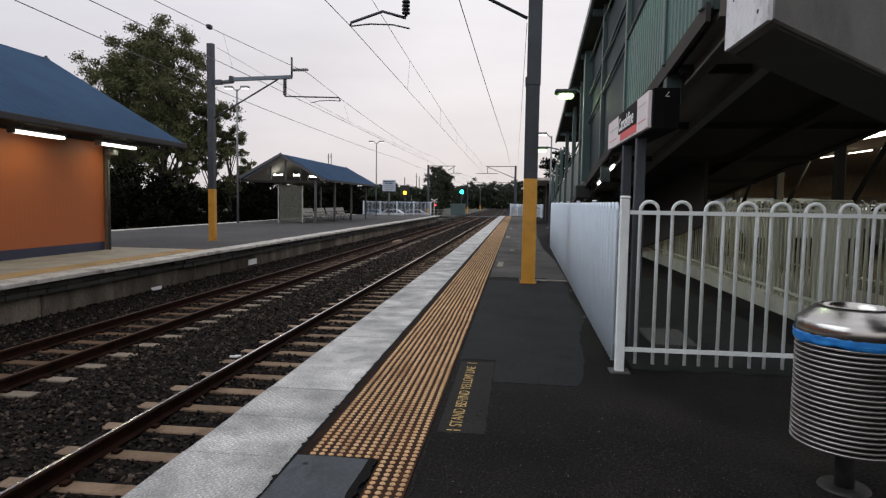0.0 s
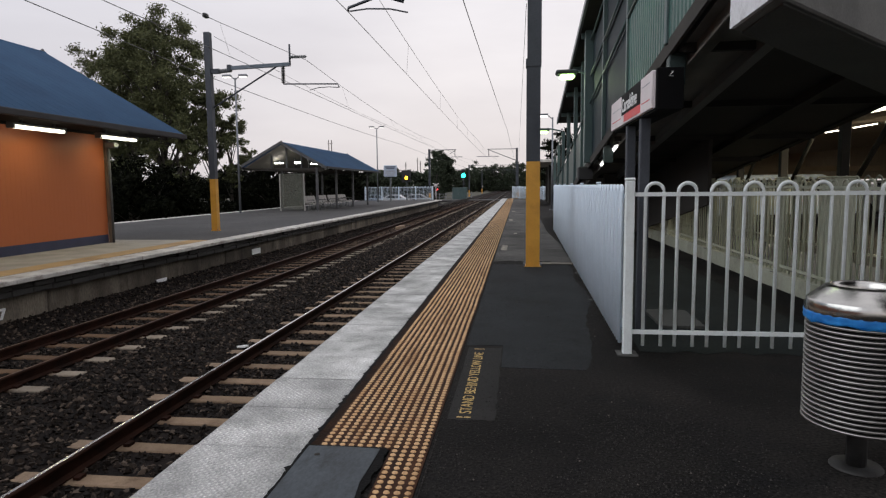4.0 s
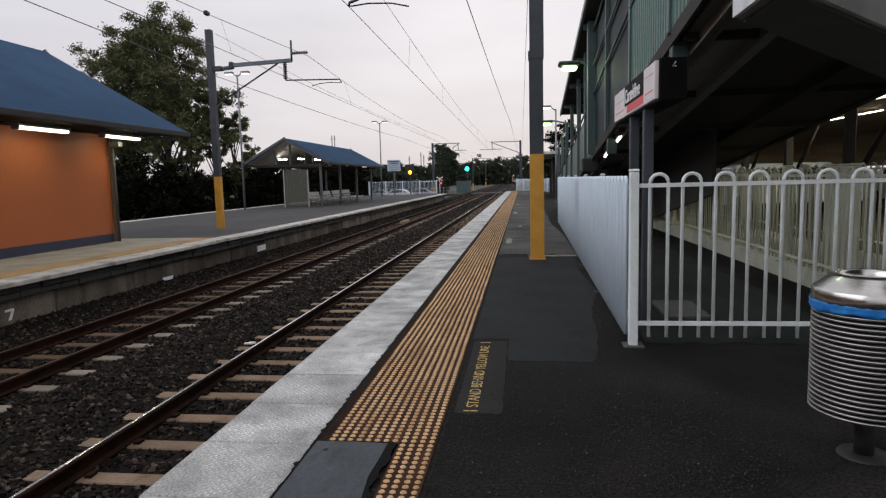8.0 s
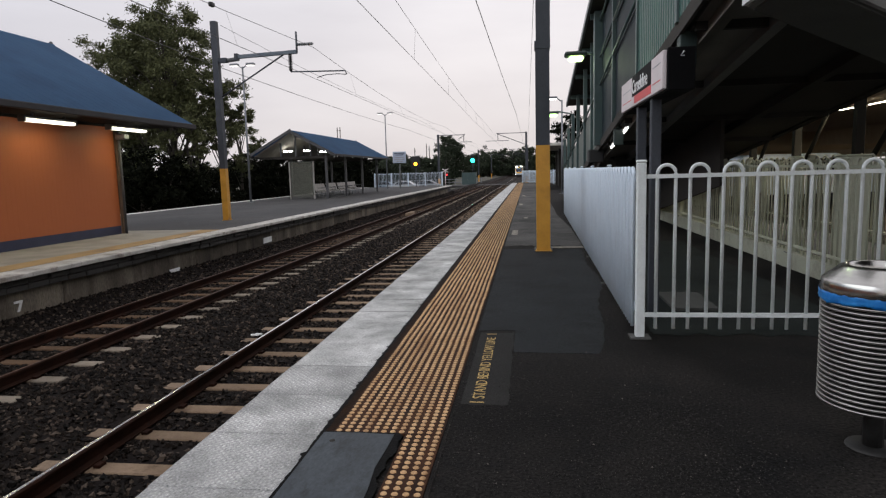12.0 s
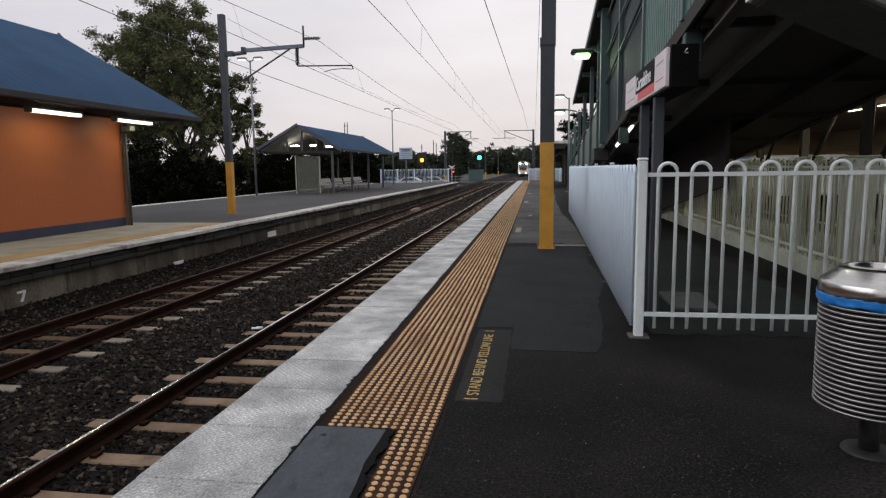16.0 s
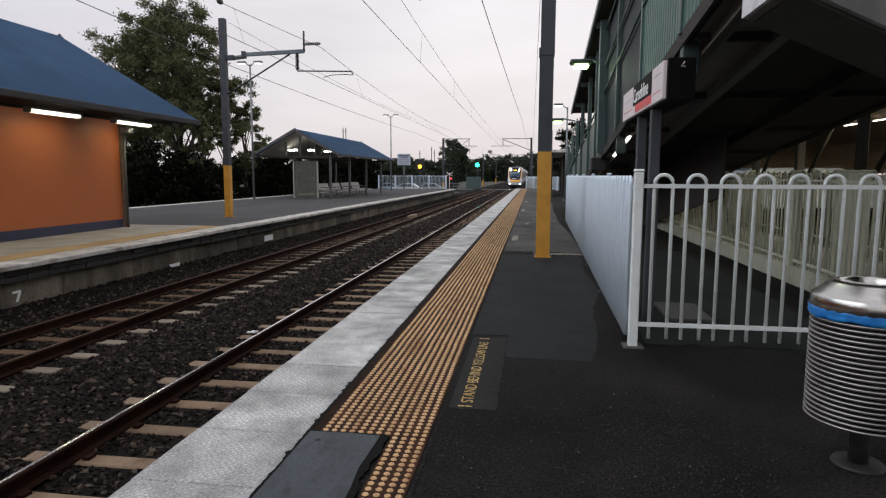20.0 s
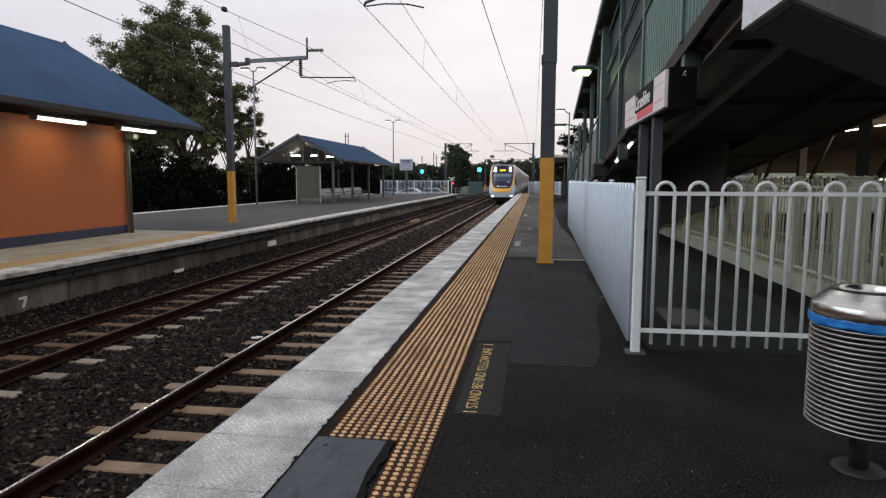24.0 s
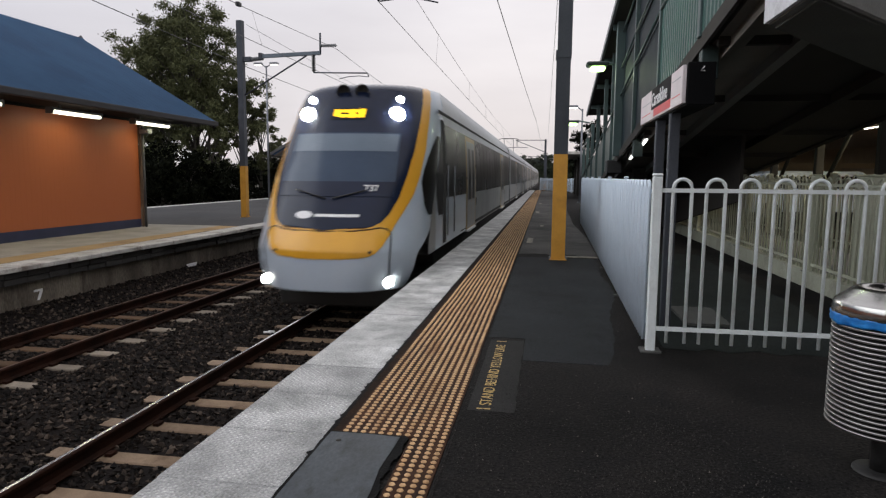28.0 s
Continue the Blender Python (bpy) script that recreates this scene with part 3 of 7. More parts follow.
platform = solid("platform_near", B(-0.95, 30, -25, 66, -1.25, -0.04), "conc_dark", "concrete platform with a dark asphalt surface", "platform", kind="structure")
bm = bmesh.new()
box(bm, 0.03, 30, -25, 66, -0.04, 0.0)
box(bm, -0.65, 0.03, -25, 66, -0.04, -0.012)
part("asphalt_surface", bm, "asphalt", platform, "dark grey patched asphalt")
# ragged sealant between the coping and the tactile strip
bm = bmesh.new()
rs = random.Random(77)
left, right = [], []
for k in range(420):
    y = -3.0 + k * (0.03 if k < 300 else 0.5)
    left.append((-0.643 + rs.uniform(-0.004, 0.004) - (0.018 if rs.random() < 0.12 else 0), y))
    right.append((-0.621 + rs.uniform(-0.006, 0.006), y))
va, vb = [bm.verts.new((x, y, 0.003)) for x, y in left], [bm.verts.new((x, y, 0.001)) for x, y in right]
for k in range(len(va) - 1):
    bm.faces.new((va[k], vb[k], vb[k + 1], va[k + 1]))
part("joint_sealant", bm, "sealant", platform, "ragged black joint sealant")
part("strip_bed", B(-0.634, -0.575, -0.03, 66, -0.012, 0.0), "strip_bed", platform, "dark brown bedding strip")
part("platform_wall", B(-1.02, -0.95, -25, 66, -1.25, -0.14), "conc_dark", platform)
# coping slabs with a shallow chequered tread, worn smooth farther along
NX, NY, STEP = 59, 59, 0.0101


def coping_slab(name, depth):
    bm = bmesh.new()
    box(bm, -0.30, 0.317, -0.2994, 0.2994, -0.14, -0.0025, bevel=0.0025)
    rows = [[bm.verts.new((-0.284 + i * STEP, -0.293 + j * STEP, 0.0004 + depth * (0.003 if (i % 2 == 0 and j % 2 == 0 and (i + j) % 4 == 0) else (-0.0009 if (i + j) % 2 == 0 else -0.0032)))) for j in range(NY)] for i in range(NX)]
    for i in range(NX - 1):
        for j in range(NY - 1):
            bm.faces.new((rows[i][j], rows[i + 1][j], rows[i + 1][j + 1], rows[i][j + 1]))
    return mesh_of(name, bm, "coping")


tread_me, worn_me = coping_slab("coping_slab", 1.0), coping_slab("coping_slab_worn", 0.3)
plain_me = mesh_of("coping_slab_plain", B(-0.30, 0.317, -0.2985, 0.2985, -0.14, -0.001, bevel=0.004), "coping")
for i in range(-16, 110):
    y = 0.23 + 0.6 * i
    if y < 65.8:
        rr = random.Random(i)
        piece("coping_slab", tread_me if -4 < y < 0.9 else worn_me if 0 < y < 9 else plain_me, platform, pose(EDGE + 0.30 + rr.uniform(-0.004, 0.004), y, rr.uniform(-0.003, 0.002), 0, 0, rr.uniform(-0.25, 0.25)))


def tactile(cols, rows, fine):
    bm = bmesh.new()
    x0, y0 = -(cols - 1) * 0.05, 0.0
    box(bm, x0 - 0.025, 0.025, y0 - 0.025, (rows - 1) * 0.05 + 0.025, -0.012, 0.0, mi=0)
    n = 8 if fine else 5
    for c in range(cols):
        for r in range(rows):
            cx, cy = x0 + 0.05 * c, 0.05 * r
            lo = [bm.verts.new((cx + 0.0165 * math.cos(2 * math.pi * k / n), cy + 0.0165 * math.sin(2 * math.pi * k / n), 0.0)) for k in range(n)]
            hi = [bm.verts.new((cx + 0.0130 * math.cos(2 * math.pi * k / n), cy + 0.0130 * math.sin(2 * math.pi * k / n), 0.005)) for k in range(n)]
            for k in range(n):
                bm.faces.new((lo[k], lo[(k + 1) % n], hi[(k + 1) % n], hi[k])).material_index = 1
            bm.faces.new(hi).material_index = 1
    return mesh_of("tactile_tile", bm, ["tactile_base", "tactile_dot"])


tile_fine, tile_coarse, tile_slim = tactile(12, 12, True), tactile(12, 12, False), tactile(4, 12, True)
for i in range(0, 110):
    rr = random.Random(500 + i)
    piece("tactile_tile", tile_fine if i < 16 else tile_coarse, platform, pose(rr.uniform(-0.003, 0.003), 0.6 * i, 0.001 + rr.uniform(0, 0.002), 0, 0, rr.uniform(-0.2, 0.2)))
for i in range(1, 4):
    piece("tactile_tile", tile_slim, platform, pose(0, -0.6 * i, 0.001))

for i in range(4, 20):
    piece("tactile_tile", tile_coarse, platform, pose(0, -0.6 * i, 0.001))

# the steel cover set into the edge, with a torn sealant rim
cover = thing("pit_cover", "blue-grey sheet cover set into the platform edge with black sealant", "cover", (0, 0, 0))
bm = bmesh.new()
prism(bm, [(-0.628, -1.9), (-0.26, -1.9), (-0.25, -1.3), (-0.222, -0.9), (-0.228, -0.62), (-0.246, -0.42), (-0.236, -0.2), (-0.232, -0.04), (-0.45, -0.028), (-0.624, -0.035)], "z", -0.012, 0.006)
part("cover_sheet", bm, "plate", cover)
bm = bmesh.new()
rim = random.Random(8)
pts_in = [(-0.27, -0.03 - 0.02 * i) for i in range(90)]
outer = [(-0.196 + 0.012 * math.sin(i * 0.21) + 0.007 * math.sin(i * 0.67 + 1) + rim.uniform(-0.004, 0.004), y) for i, (_, y) in enumerate(pts_in)]
prism(bm, pts_in + outer[::-1], "z", -0.01, 0.003)
prism(bm, [(-0.632, -0.045), (-0.632, -0.018)] + [(-0.632 + 0.029 * k, -0.013 + rim.uniform(-0.004, 0.004)) for k in range(1, 15)] + [(-0.2, -0.02), (-0.2, -0.045)], "z", -0.01, 0.0035)
part("sealant", bm, "sealant", cover, "black torn sealant")
bolt_me = mesh_of("bolt", lathe(bmesh.new(), [(0, 0.004), (0.012, 0.004), (0.016, 0), (0.016, -0.004)], 10), "steel_dark")
for x, y in ((-0.545, -0.14), (-0.545, -1.2)):
    piece("bolt", bolt_me, cover, pose(x, y, 0.006))

def ragged(seed, x0, x1, y0, y1, wob):
    """A patch outline with uneven edges."""
    r = random.Random(seed)
    n = 14
    low = [(x0 + (x1 - x0) * k / n, y0 + r.uniform(-wob, wob)) for k in range(n)]
    far = [(x1 + r.uniform(-wob, wob) * 0.5, y0 + (y1 - y0) * k / n) for k in range(n)]
    top = [(x1 + (x0 - x1) * k / n, y1 + r.uniform(-wob, wob)) for k in range(n)]
    near = [(x0 + r.uniform(-wob, wob) * 0.2, y1 + (y0 - y1) * k / n) for k in range(n)]
    return low + far + top + near


# painted warning words on a smooth patch
warn = thing("platform_marking", "faded yellow words painted on a smooth dark patch of asphalt", "marking", (0, 0, 0))
part("patch", P(ragged(12, 0.075, 0.362, 0.43, 2.12, 0.012), "z", -0.01, 0.0022), "mark_patch", warn, "smooth dark grey patch")
# the words run away along the platform, their tops towards the track
lettering("STAND BEHIND YELLOW LINE", 0.108, "yellow_paint", pose(0.211, 0.53, 0.0026, 0, 0, 90), warn, depth=0.0006, squeeze=0.97)
for y in (0.47, 2.07):
    part("bar", B(0.128, 0.213, y - 0.007, y + 0.007, 0.0015, 0.0032), "yellow_paint", warn)
for y, x, w, ln in ((10.9, 0.19, 0.13, 0.55), (22.5, 0.2, 0.14, 0.5), (15.2, 0.42, 0.10, 0.16), (31.0, 0.25, 0.14, 0.4)):
    solid("platform_marking", B(x - w / 2, x + w / 2, y - ln, y + ln, -0.01, 0.0065), "worn_marking", "pale worn painted patch on the asphalt", "marking")


rp = random.Random(14)
edge = [(1.02 + 0.34 * min(1.0, k / 23) + 0.03 * math.sin(k * 0.31) + rp.uniform(-0.014, 0.014), 1.52 + 6.4 * k / 50) for k in range(51)]
part("asphalt_patch", P([(0.37, 1.54)] + edge + [(0.05, 7.9), (0.05, 2.2), (0.37, 2.2)], "z", -0.01, 0.003), "patch", platform, "smoother patch with a ragged edge")
part("asphalt_patch", P(ragged(5, 0.05, 1.46, 8.3, 64.0, 0.22), "z", -0.01, 0.003), "asphalt_worn", platform, "older greyer mottled asphalt")
part("asphalt_patch", P(ragged(9, 1.52, 3.3, 2.12, 9.0, 0.06), "z", -0.01, 0.003), "mossy_asphalt", platform, "greenish asphalt under the ramp")
solid("footing_strip", B(0.88, 1.46, 8.02, 8.2, -0.01, 0.008, bevel=0.003), "worn_marking", "thin pale worn strip across the asphalt beside the mast", "strip")
solid("footing_pad", P(ragged(6, 1.88, 2.30, 3.0, 3.82, 0.02), "z", -0.01, 0.028), "pad_grey", "dull grey concrete footing pad in the ground", "pad")

g = np.random.default_rng(9)
cnt = 15000
centre = np.stack([g.uniform(0.1, 1.5, 70), g.uniform(-2.2, 1.0, 70)], -1)[g.integers(0, 70, cnt)]
spot = np.where(g.random((cnt, 1)) < 0.6, centre + g.normal(0, 0.17, (cnt, 2)), np.stack([g.uniform(0.05, 3.2, cnt), -2.2 + 8.0 * g.random(cnt) ** 1.5], -1))
spot[:, 0] = np.maximum(spot[:, 0], 0.05)
pos = np.concatenate([spot, np.full((cnt, 1), 0.0035)], 1)
sz = g.uniform(0.002, 0.0085, (cnt, 1, 1)) * g.uniform(0.45, 1.0, (cnt, 1, 1))
ang = g.uniform(0, 6.28, cnt)
base = np.stack([np.stack([np.cos(ang + k * 2.1), np.sin(ang + k * 2.1), np.zeros(cnt)], -1) for k in range(3)] + [np.tile([0.0, 0.0, 0.9], (cnt, 1))], 1)
gv = (pos[:, None] + base * sz).reshape(-1, 3)
gf = (np.array([[0, 1, 3], [1, 2, 3], [2, 0, 3]])[None] + 4 * np.arange(cnt)[:, None, None]).reshape(-1, 3)
tagged(new("grit", numpy_mesh("grit", gv, gf, "grit")), "pale grit and chips loose on the asphalt", "grit", kind="stuff")

# island platform
island = solid("platform_island", B(-17.2, -8.35, -25, 66, -1.25, FAR_Z - 0.05), "conc_dark", "island platform of concrete and grey asphalt", "platform", kind="structure")
part("asphalt_surface", B(-17.2, -9.15, 14.3, 66, FAR_Z - 0.05, FAR_Z), "asphalt_old", island, "grey worn asphalt")
part("paving", B(-17.2, -9.15, -25, 14.3, FAR_Z - 0.05, FAR_Z), "paving_far", island, "pale concrete paving")
bm = bmesh.new()
prism(bm, [(66, -1.25), (66, FAR_Z - 0.002), (72, -0.95), (72, -1.25)], "x", -17.2, -8.4)
part("end_ramp", bm, "asphalt_old", island)
panel = mesh_of("wall_panel", B(-0.06, 0.06, -1.19, 1.19, -1.25, FAR_Z - 0.30, bevel=0.012), "conc_wall")
lb = bmesh.new()
lr = random.Random(31)
for c, z0 in enumerate((FAR_Z - 0.32, FAR_Z - 0.205)):
    for k in range(5):
        ya = -1.19 + k * 0.476
        box(lb, -0.14, 0.07 + lr.uniform(-0.03, 0.025), ya + 0.006, ya + 0.468, z0, z0 + 0.105 + lr.uniform(-0.008, 0.004), bevel=0.012)
ledge = mesh_of("ledge", lb, "conc_dark")
slab_far = mesh_of("coping_slab_far", B(-0.28, 0.27, -0.598, 0.598, FAR_Z - 0.085, FAR_Z + 0.003, bevel=0.012), "coping_far")
for i in range(-6, 31):
    y = 1.2 + 2.4 * i - 7
    if y < 65:
        rr = random.Random(i)
        piece("wall_panel", panel, island, pose(-8.29 + rr.uniform(-0.012, 0.012), y, 0))
        piece("ledge", ledge, island, pose(-8.15 + rr.uniform(-0.02, 0.02), y, rr.uniform(-0.012, 0.012)))
for i in range(-12, 68):
    y = 0.6 + 1.2 * i - 14
    if y < 66:
        rr = random.Random(i + 90)
        piece("coping_slab", slab_far, island, pose(FAR_EDGE - 0.27 + rr.uniform(-0.012, 0.012), y, rr.uniform(-0.004, 0.004)))
tile_far = mesh_of("tactile_tile_far", box(B(-0.295, 0.295, -0.597, 0.597, FAR_Z - 0.02, FAR_Z + 0.004), -0.01, 0.01, -0.01, 0.01, FAR_Z, FAR_Z + 0.005), "tactile_far")
for i in range(-12, 24):
    piece("tactile_tile", tile_far, island, pose(-8.83, 1.2 * i - 14, 0))
part("paving_strip", B(-9.15, -8.49, -25, 66, FAR_Z - 0.05, FAR_Z), "asphalt_old", island)
part("rear_coping", B(-17.75, -17.2, -25, 66, FAR_Z - 0.15, FAR_Z + 0.003), "coping_far", island)
# painted marks on the island's wall
solid("distance_mark", P([(6.22, -0.61), (6.40, -0.61), (6.40, -0.645), (6.325, -0.80), (6.28, -0.80), (6.35, -0.65), (6.22, -0.65)], "x", -8.235, -8.208), "sign_text", "white painted stroke on the platform wall", "mark")
solid("wall_plate", B(-8.225, -8.20, 16.45, 17.1, -0.80, -0.62), "sign_text", "small pale plate on the platform wall", "plate")
solid("wall_plate", B(-8.225, -8.195, 10.9, 11.35, -0.90, -0.80, bevel=0.01), "sign_text", "white flat scrap lying against the platform wall", "scrap")

# trackbed
bed = bmesh.new()
ys = [-25, -10, 0, 10, 20, 30, 45, 60, 80, 110, 150, 200, 250, 290, 310, 330, 350, 375, 400, 430]
prof = [(-9.2, -0.84), (-8.4, -0.84), (-8.1, -0.90), (-7.75, -1.03), (-7.3, -1.062), (-6.3, -1.058), (-5.4, -1.066), (-4.6, -1.01), (-4.15, -1.01), (-3.86, -1.04), (-3.5, -1.06), (-2.7, -1.055), (-1.7, -1.06), (-0.9, -1.02)]
rows = [[bed.verts.new((x + curve_x(y), y, z)) for x, z in prof] for y in ys]
for a, b in zip(rows, rows[1:]):
    for k in range(len(prof) - 1):
        bed.faces.new((a[k], a[k + 1], b[k + 1], b[k]))
solid("trackbed", bed, "soil", "dark oily ballast bed between the platforms", "trackbed", kind="structure")


def pebbles(name, count, x0, x1, y0, y1, s0, s1, seed, label):
    """Broken stone: squashed, turned octahedra lying on the bed."""
    g = np.random.default_rng(seed)
    u = g.random(count)
    y = y0 + (y1 - y0) * u ** 1.6
    x = g.uniform(x0, x1, count)
    z = np.interp(x, [p[0] for p in prof], [p[1] for p in prof])
    for tx, ph in ((NEAR_X, 0.145), (FAR_X, 0.28)):
        on = ((np.abs(x - tx) < 0.66) | (np.abs(x - tx) < 1.02) & (y > 1.2)) & (np.abs((y - ph + 0.3375) % 0.675 - 0.3375) < 0.135)
        z = np.where(on, z - 0.075, z)
        z = np.where((np.abs(x - tx) > 0.66) & (np.abs(x - tx) < 1.15) & (y <= 1.2), z + 0.04, z)
    s = g.uniform(s0, s1, count) * (1 + 0.25 * (y - y0) / (y1 - y0))
    base = np.array([[1, 0, 0], [-1, 0, 0], [0, 1, 0], [0, -1, 0], [0, 0, 1], [0, 0, -1]], float)
    v = base[None] * g.uniform(0.55, 1.25, (count, 6, 1)) + g.uniform(-0.3, 0.3, (count, 6, 3))
    a, b = g.uniform(0, 6.28, count), g.uniform(-0.7, 0.7, count)
    ca, sa, cb, sb = np.cos(a), np.sin(a), np.cos(b), np.sin(b)
    rx = v[..., 0] * ca[:, None] - v[..., 1] * sa[:, None]
    ry = v[..., 0] * sa[:, None] + v[..., 1] * ca[:, None]
    rz = v[..., 2] * 0.8
    ry, rz = ry * cb[:, None] - rz * sb[:, None], ry * sb[:, None] + rz * cb[:, None]
    v = np.stack([rx, ry, rz], -1) * s[:, None, None]
    v += np.stack([x, y, z + s * g.uniform(0.0, 0.5, count)], -1)[:, None]
    tri = np.array([[0, 2, 4], [2, 1, 4], [1, 3, 4], [3, 0, 4], [2, 0, 5], [1, 2, 5], [3, 1, 5], [0, 3, 5]])
    f = (tri[None] + 6 * np.arange(count)[:, None, None]).reshape(-1, 3)
    return tagged(new(name, numpy_mesh(name, v.reshape(-1, 3), f, "stone")), label, "ballast", kind="stuff")


pebbles("ballast", 70000, -8.3, -1.0, -2.0, 26.0, 0.014, 0.040, 3, "dark crushed stone ballast between the rails")
pebbles("ballast", 16000, -8.3, -1.0, -2.0, -16.0, 0.022, 0.04, 6, "dark crushed stone ballast beside the near platform")
pebbles("ballast", 26000, -8.3, -1.0, 24.0, 110.0, 0.03, 0.06, 4, "dark crushed stone ballast farther along the line")


def sweep(bm, outline, x, ys, z, mi_of):
    """A rail profile along the line."""
    rings = [[bm.verts.new((x + curve_x(y) + px, y, z + pz)) for px, pz in outline] for y in ys]
    n = len(outline)
    for a, b in zip(rings, rings[1:]):
        for k in range(n):
            f = bm.faces.new((a[k], a[(k + 1) % n], b[(k + 1) % n], b[k]))
            f.material_index = mi_of(k)
    return bm


RAIL = [(-0.027, 0), (0.004, 0.0001), (0.027, 0), (0.036, -0.010), (0.034, -0.036), (0.010, -0.046), (0.008, -0.125), (0.063, -0.142), (0.063, -0.153),
        (-0.063, -0.153), (-0.063, -0.142), (-0.008, -0.125), (-0.010, -0.046), (-0.034, -0.036), (-0.036, -0.010)]
sl = bmesh.new()
box(sl, -1.05, 1.05, -0.108, 0.082, -0.20, 0.0, bevel=0.012)
for sx in (-1, 1):
    for s2 in (-1, 1):
        box(sl, sx * 0.567 + s2 * 0.10 - 0.03, sx * 0.567 + s2 * 0.10 + 0.03, -0.045, 0.045, 0.0, 0.028, mi=1)
sleeper_me = mesh_of("sleeper", sl.copy(), ["sleeper", "rail_rust"])
sleeper_far_me = mesh_of("sleeper_far", sl, ["sleeper_rusty", "rail_rust"])
rail_ys = [-25, -5, 5, 15, 30, 60, 120, 200, 290, 300, 310, 320, 330, 340, 350, 365, 380, 400, 430]
for x, lab, bright in ((NEAR_X, "near railway track with bright worn rails on concrete sleepers", True), (FAR_X, "railway track with dull rusty rails on concrete sleepers", False)):
    track = thing("railway_track", lab, "track", (0, 0, 0), "railway tracks")
    for s in (-1, 1):
        bm = sweep(bmesh.new(), RAIL, x + s * 0.567, rail_ys, RAIL_Z, lambda k: 1 if k == 0 else 0)
        part("rail", bm, ["rail_rust", "rail_head" if bright else "rail_dull"], track)
    for i in range(-30, 158):
        rr = random.Random(i * 7 + int(bright))
        y = 0.145 + 0.675 * i + (0 if bright else 0.135)
        piece("sleeper", sleeper_me if bright else sleeper_far_me, track, pose(x + rr.uniform(-0.02, 0.02), y, RAIL_Z - 0.155 + rr.uniform(-0.006, 0.004), 0, 0, rr.uniform(-0.6, 0.6)))
solid("concrete_fragment", B(-6.5, -6.2, 32.0, 33.6, -1.06, -0.88, bevel=0.04), "sleeper", "pale brownish broken block on the ballast", "fragment")
solid("litter", box(B(-3.75, -3.62, 5.7, 5.74, -1.02, -1.0), -3.7, -3.6, 5.75, 5.79, -1.03, -1.0), "sign_text", "bits of white litter on the ballast", "litter")

# ---- island buildings, masts and wires ----
def gable_roof(parent, xe0, xe1, xr, y0, y1, ze, zr, sheet_mat="roof_blue"):
    """Ribbed sheets on both slopes with fascia, barge boards and gutters."""
    for xe, nm in ((xe1, "roof_sheet"), (xe0, "roof_sheet")):
        bm = bmesh.new()
        n = int((y1 - y0) / 0.30)
        lines = []
        for i in range(n):
            ya = y0 + (y1 - y0) * i / n
            lines += [(ya, 0.0), (ya + 0.21, 0.0), (ya + 0.23, 0.004), (ya + 0.26, 0.004), (ya + 0.28, 0.0)]
        lines.append((y1, 0.0))
        lo, hi = [bm.verts.new((xe, y, ze + h)) for y, h in lines], [bm.verts.new((xr, y, zr + h)) for y, h in lines]
        for k in range(len(lines) - 1):
            bm.faces.new((lo[k], lo[k + 1], hi[k + 1], hi[k]))
        bmesh.ops.solidify(bm, geom=list(bm.faces), thickness=0.03 if xe > xr else -0.03)
        part(nm, bm, sheet_mat, parent, "blue ribbed metal sheeting")
        part("gutter", B(xe - 0.06, xe + 0.06, y0, y1, ze - 0.13, ze + 0.012, bevel=0.015), "gutter", parent)
    part("ridge_cap", T([(xr, y0, zr - 0.015), (xr, y1, zr - 0.015)], 0.04, 8), sheet_mat, parent)
    for y in (y0, y1):
        for xe in (xe0, xe1):
            bm = bmesh.new()
            sheet(bm, [(xe, y - 0.03, ze - 0.02), (xe, y + 0.03, ze - 0.02), (xr, y + 0.03, zr - 0.02), (xr, y - 0.03, zr - 0.02)], 0.16)
            part("barge_board", bm, "fascia", parent)


def strip_light(at, length, label, lit="tube"):
    """A fluorescent batten with its glowing diffuser; axis along y."""
    ob = thing("strip_light", label, "light", at, "strip lights")
    part("batten", B(-0.07, 0.07, 0, length, 0.03, 0.09, bevel=0.01), "steel_grey", ob)
    for y in (0.3, length - 0.3):
        part("hanger", B(-0.02, 0.02, y - 0.03, y + 0.03, 0.09, 0.158), "steel_grey", ob)
    part("diffuser", B(-0.085, 0.085, 0.02, length - 0.02, -0.04, 0.03, bevel=0.02), lit, ob, "glowing warm white diffuser")
    for y in (0.0, length):
        part("end_cap", B(-0.09, 0.09, y - 0.03, y + 0.03, -0.05, 0.095, bevel=0.01), "steel_grey", ob)
    return ob


def area_light(name, at, sx, sy, power, color, target):
    d = bpy.data.lights.new(name, "AREA")
    d.shape, d.size, d.size_y, d.energy, d.color = "RECTANGLE", sx, sy, power, color
    ob = new(name, d)
    ob.matrix_world = look(at, target)
    return ob


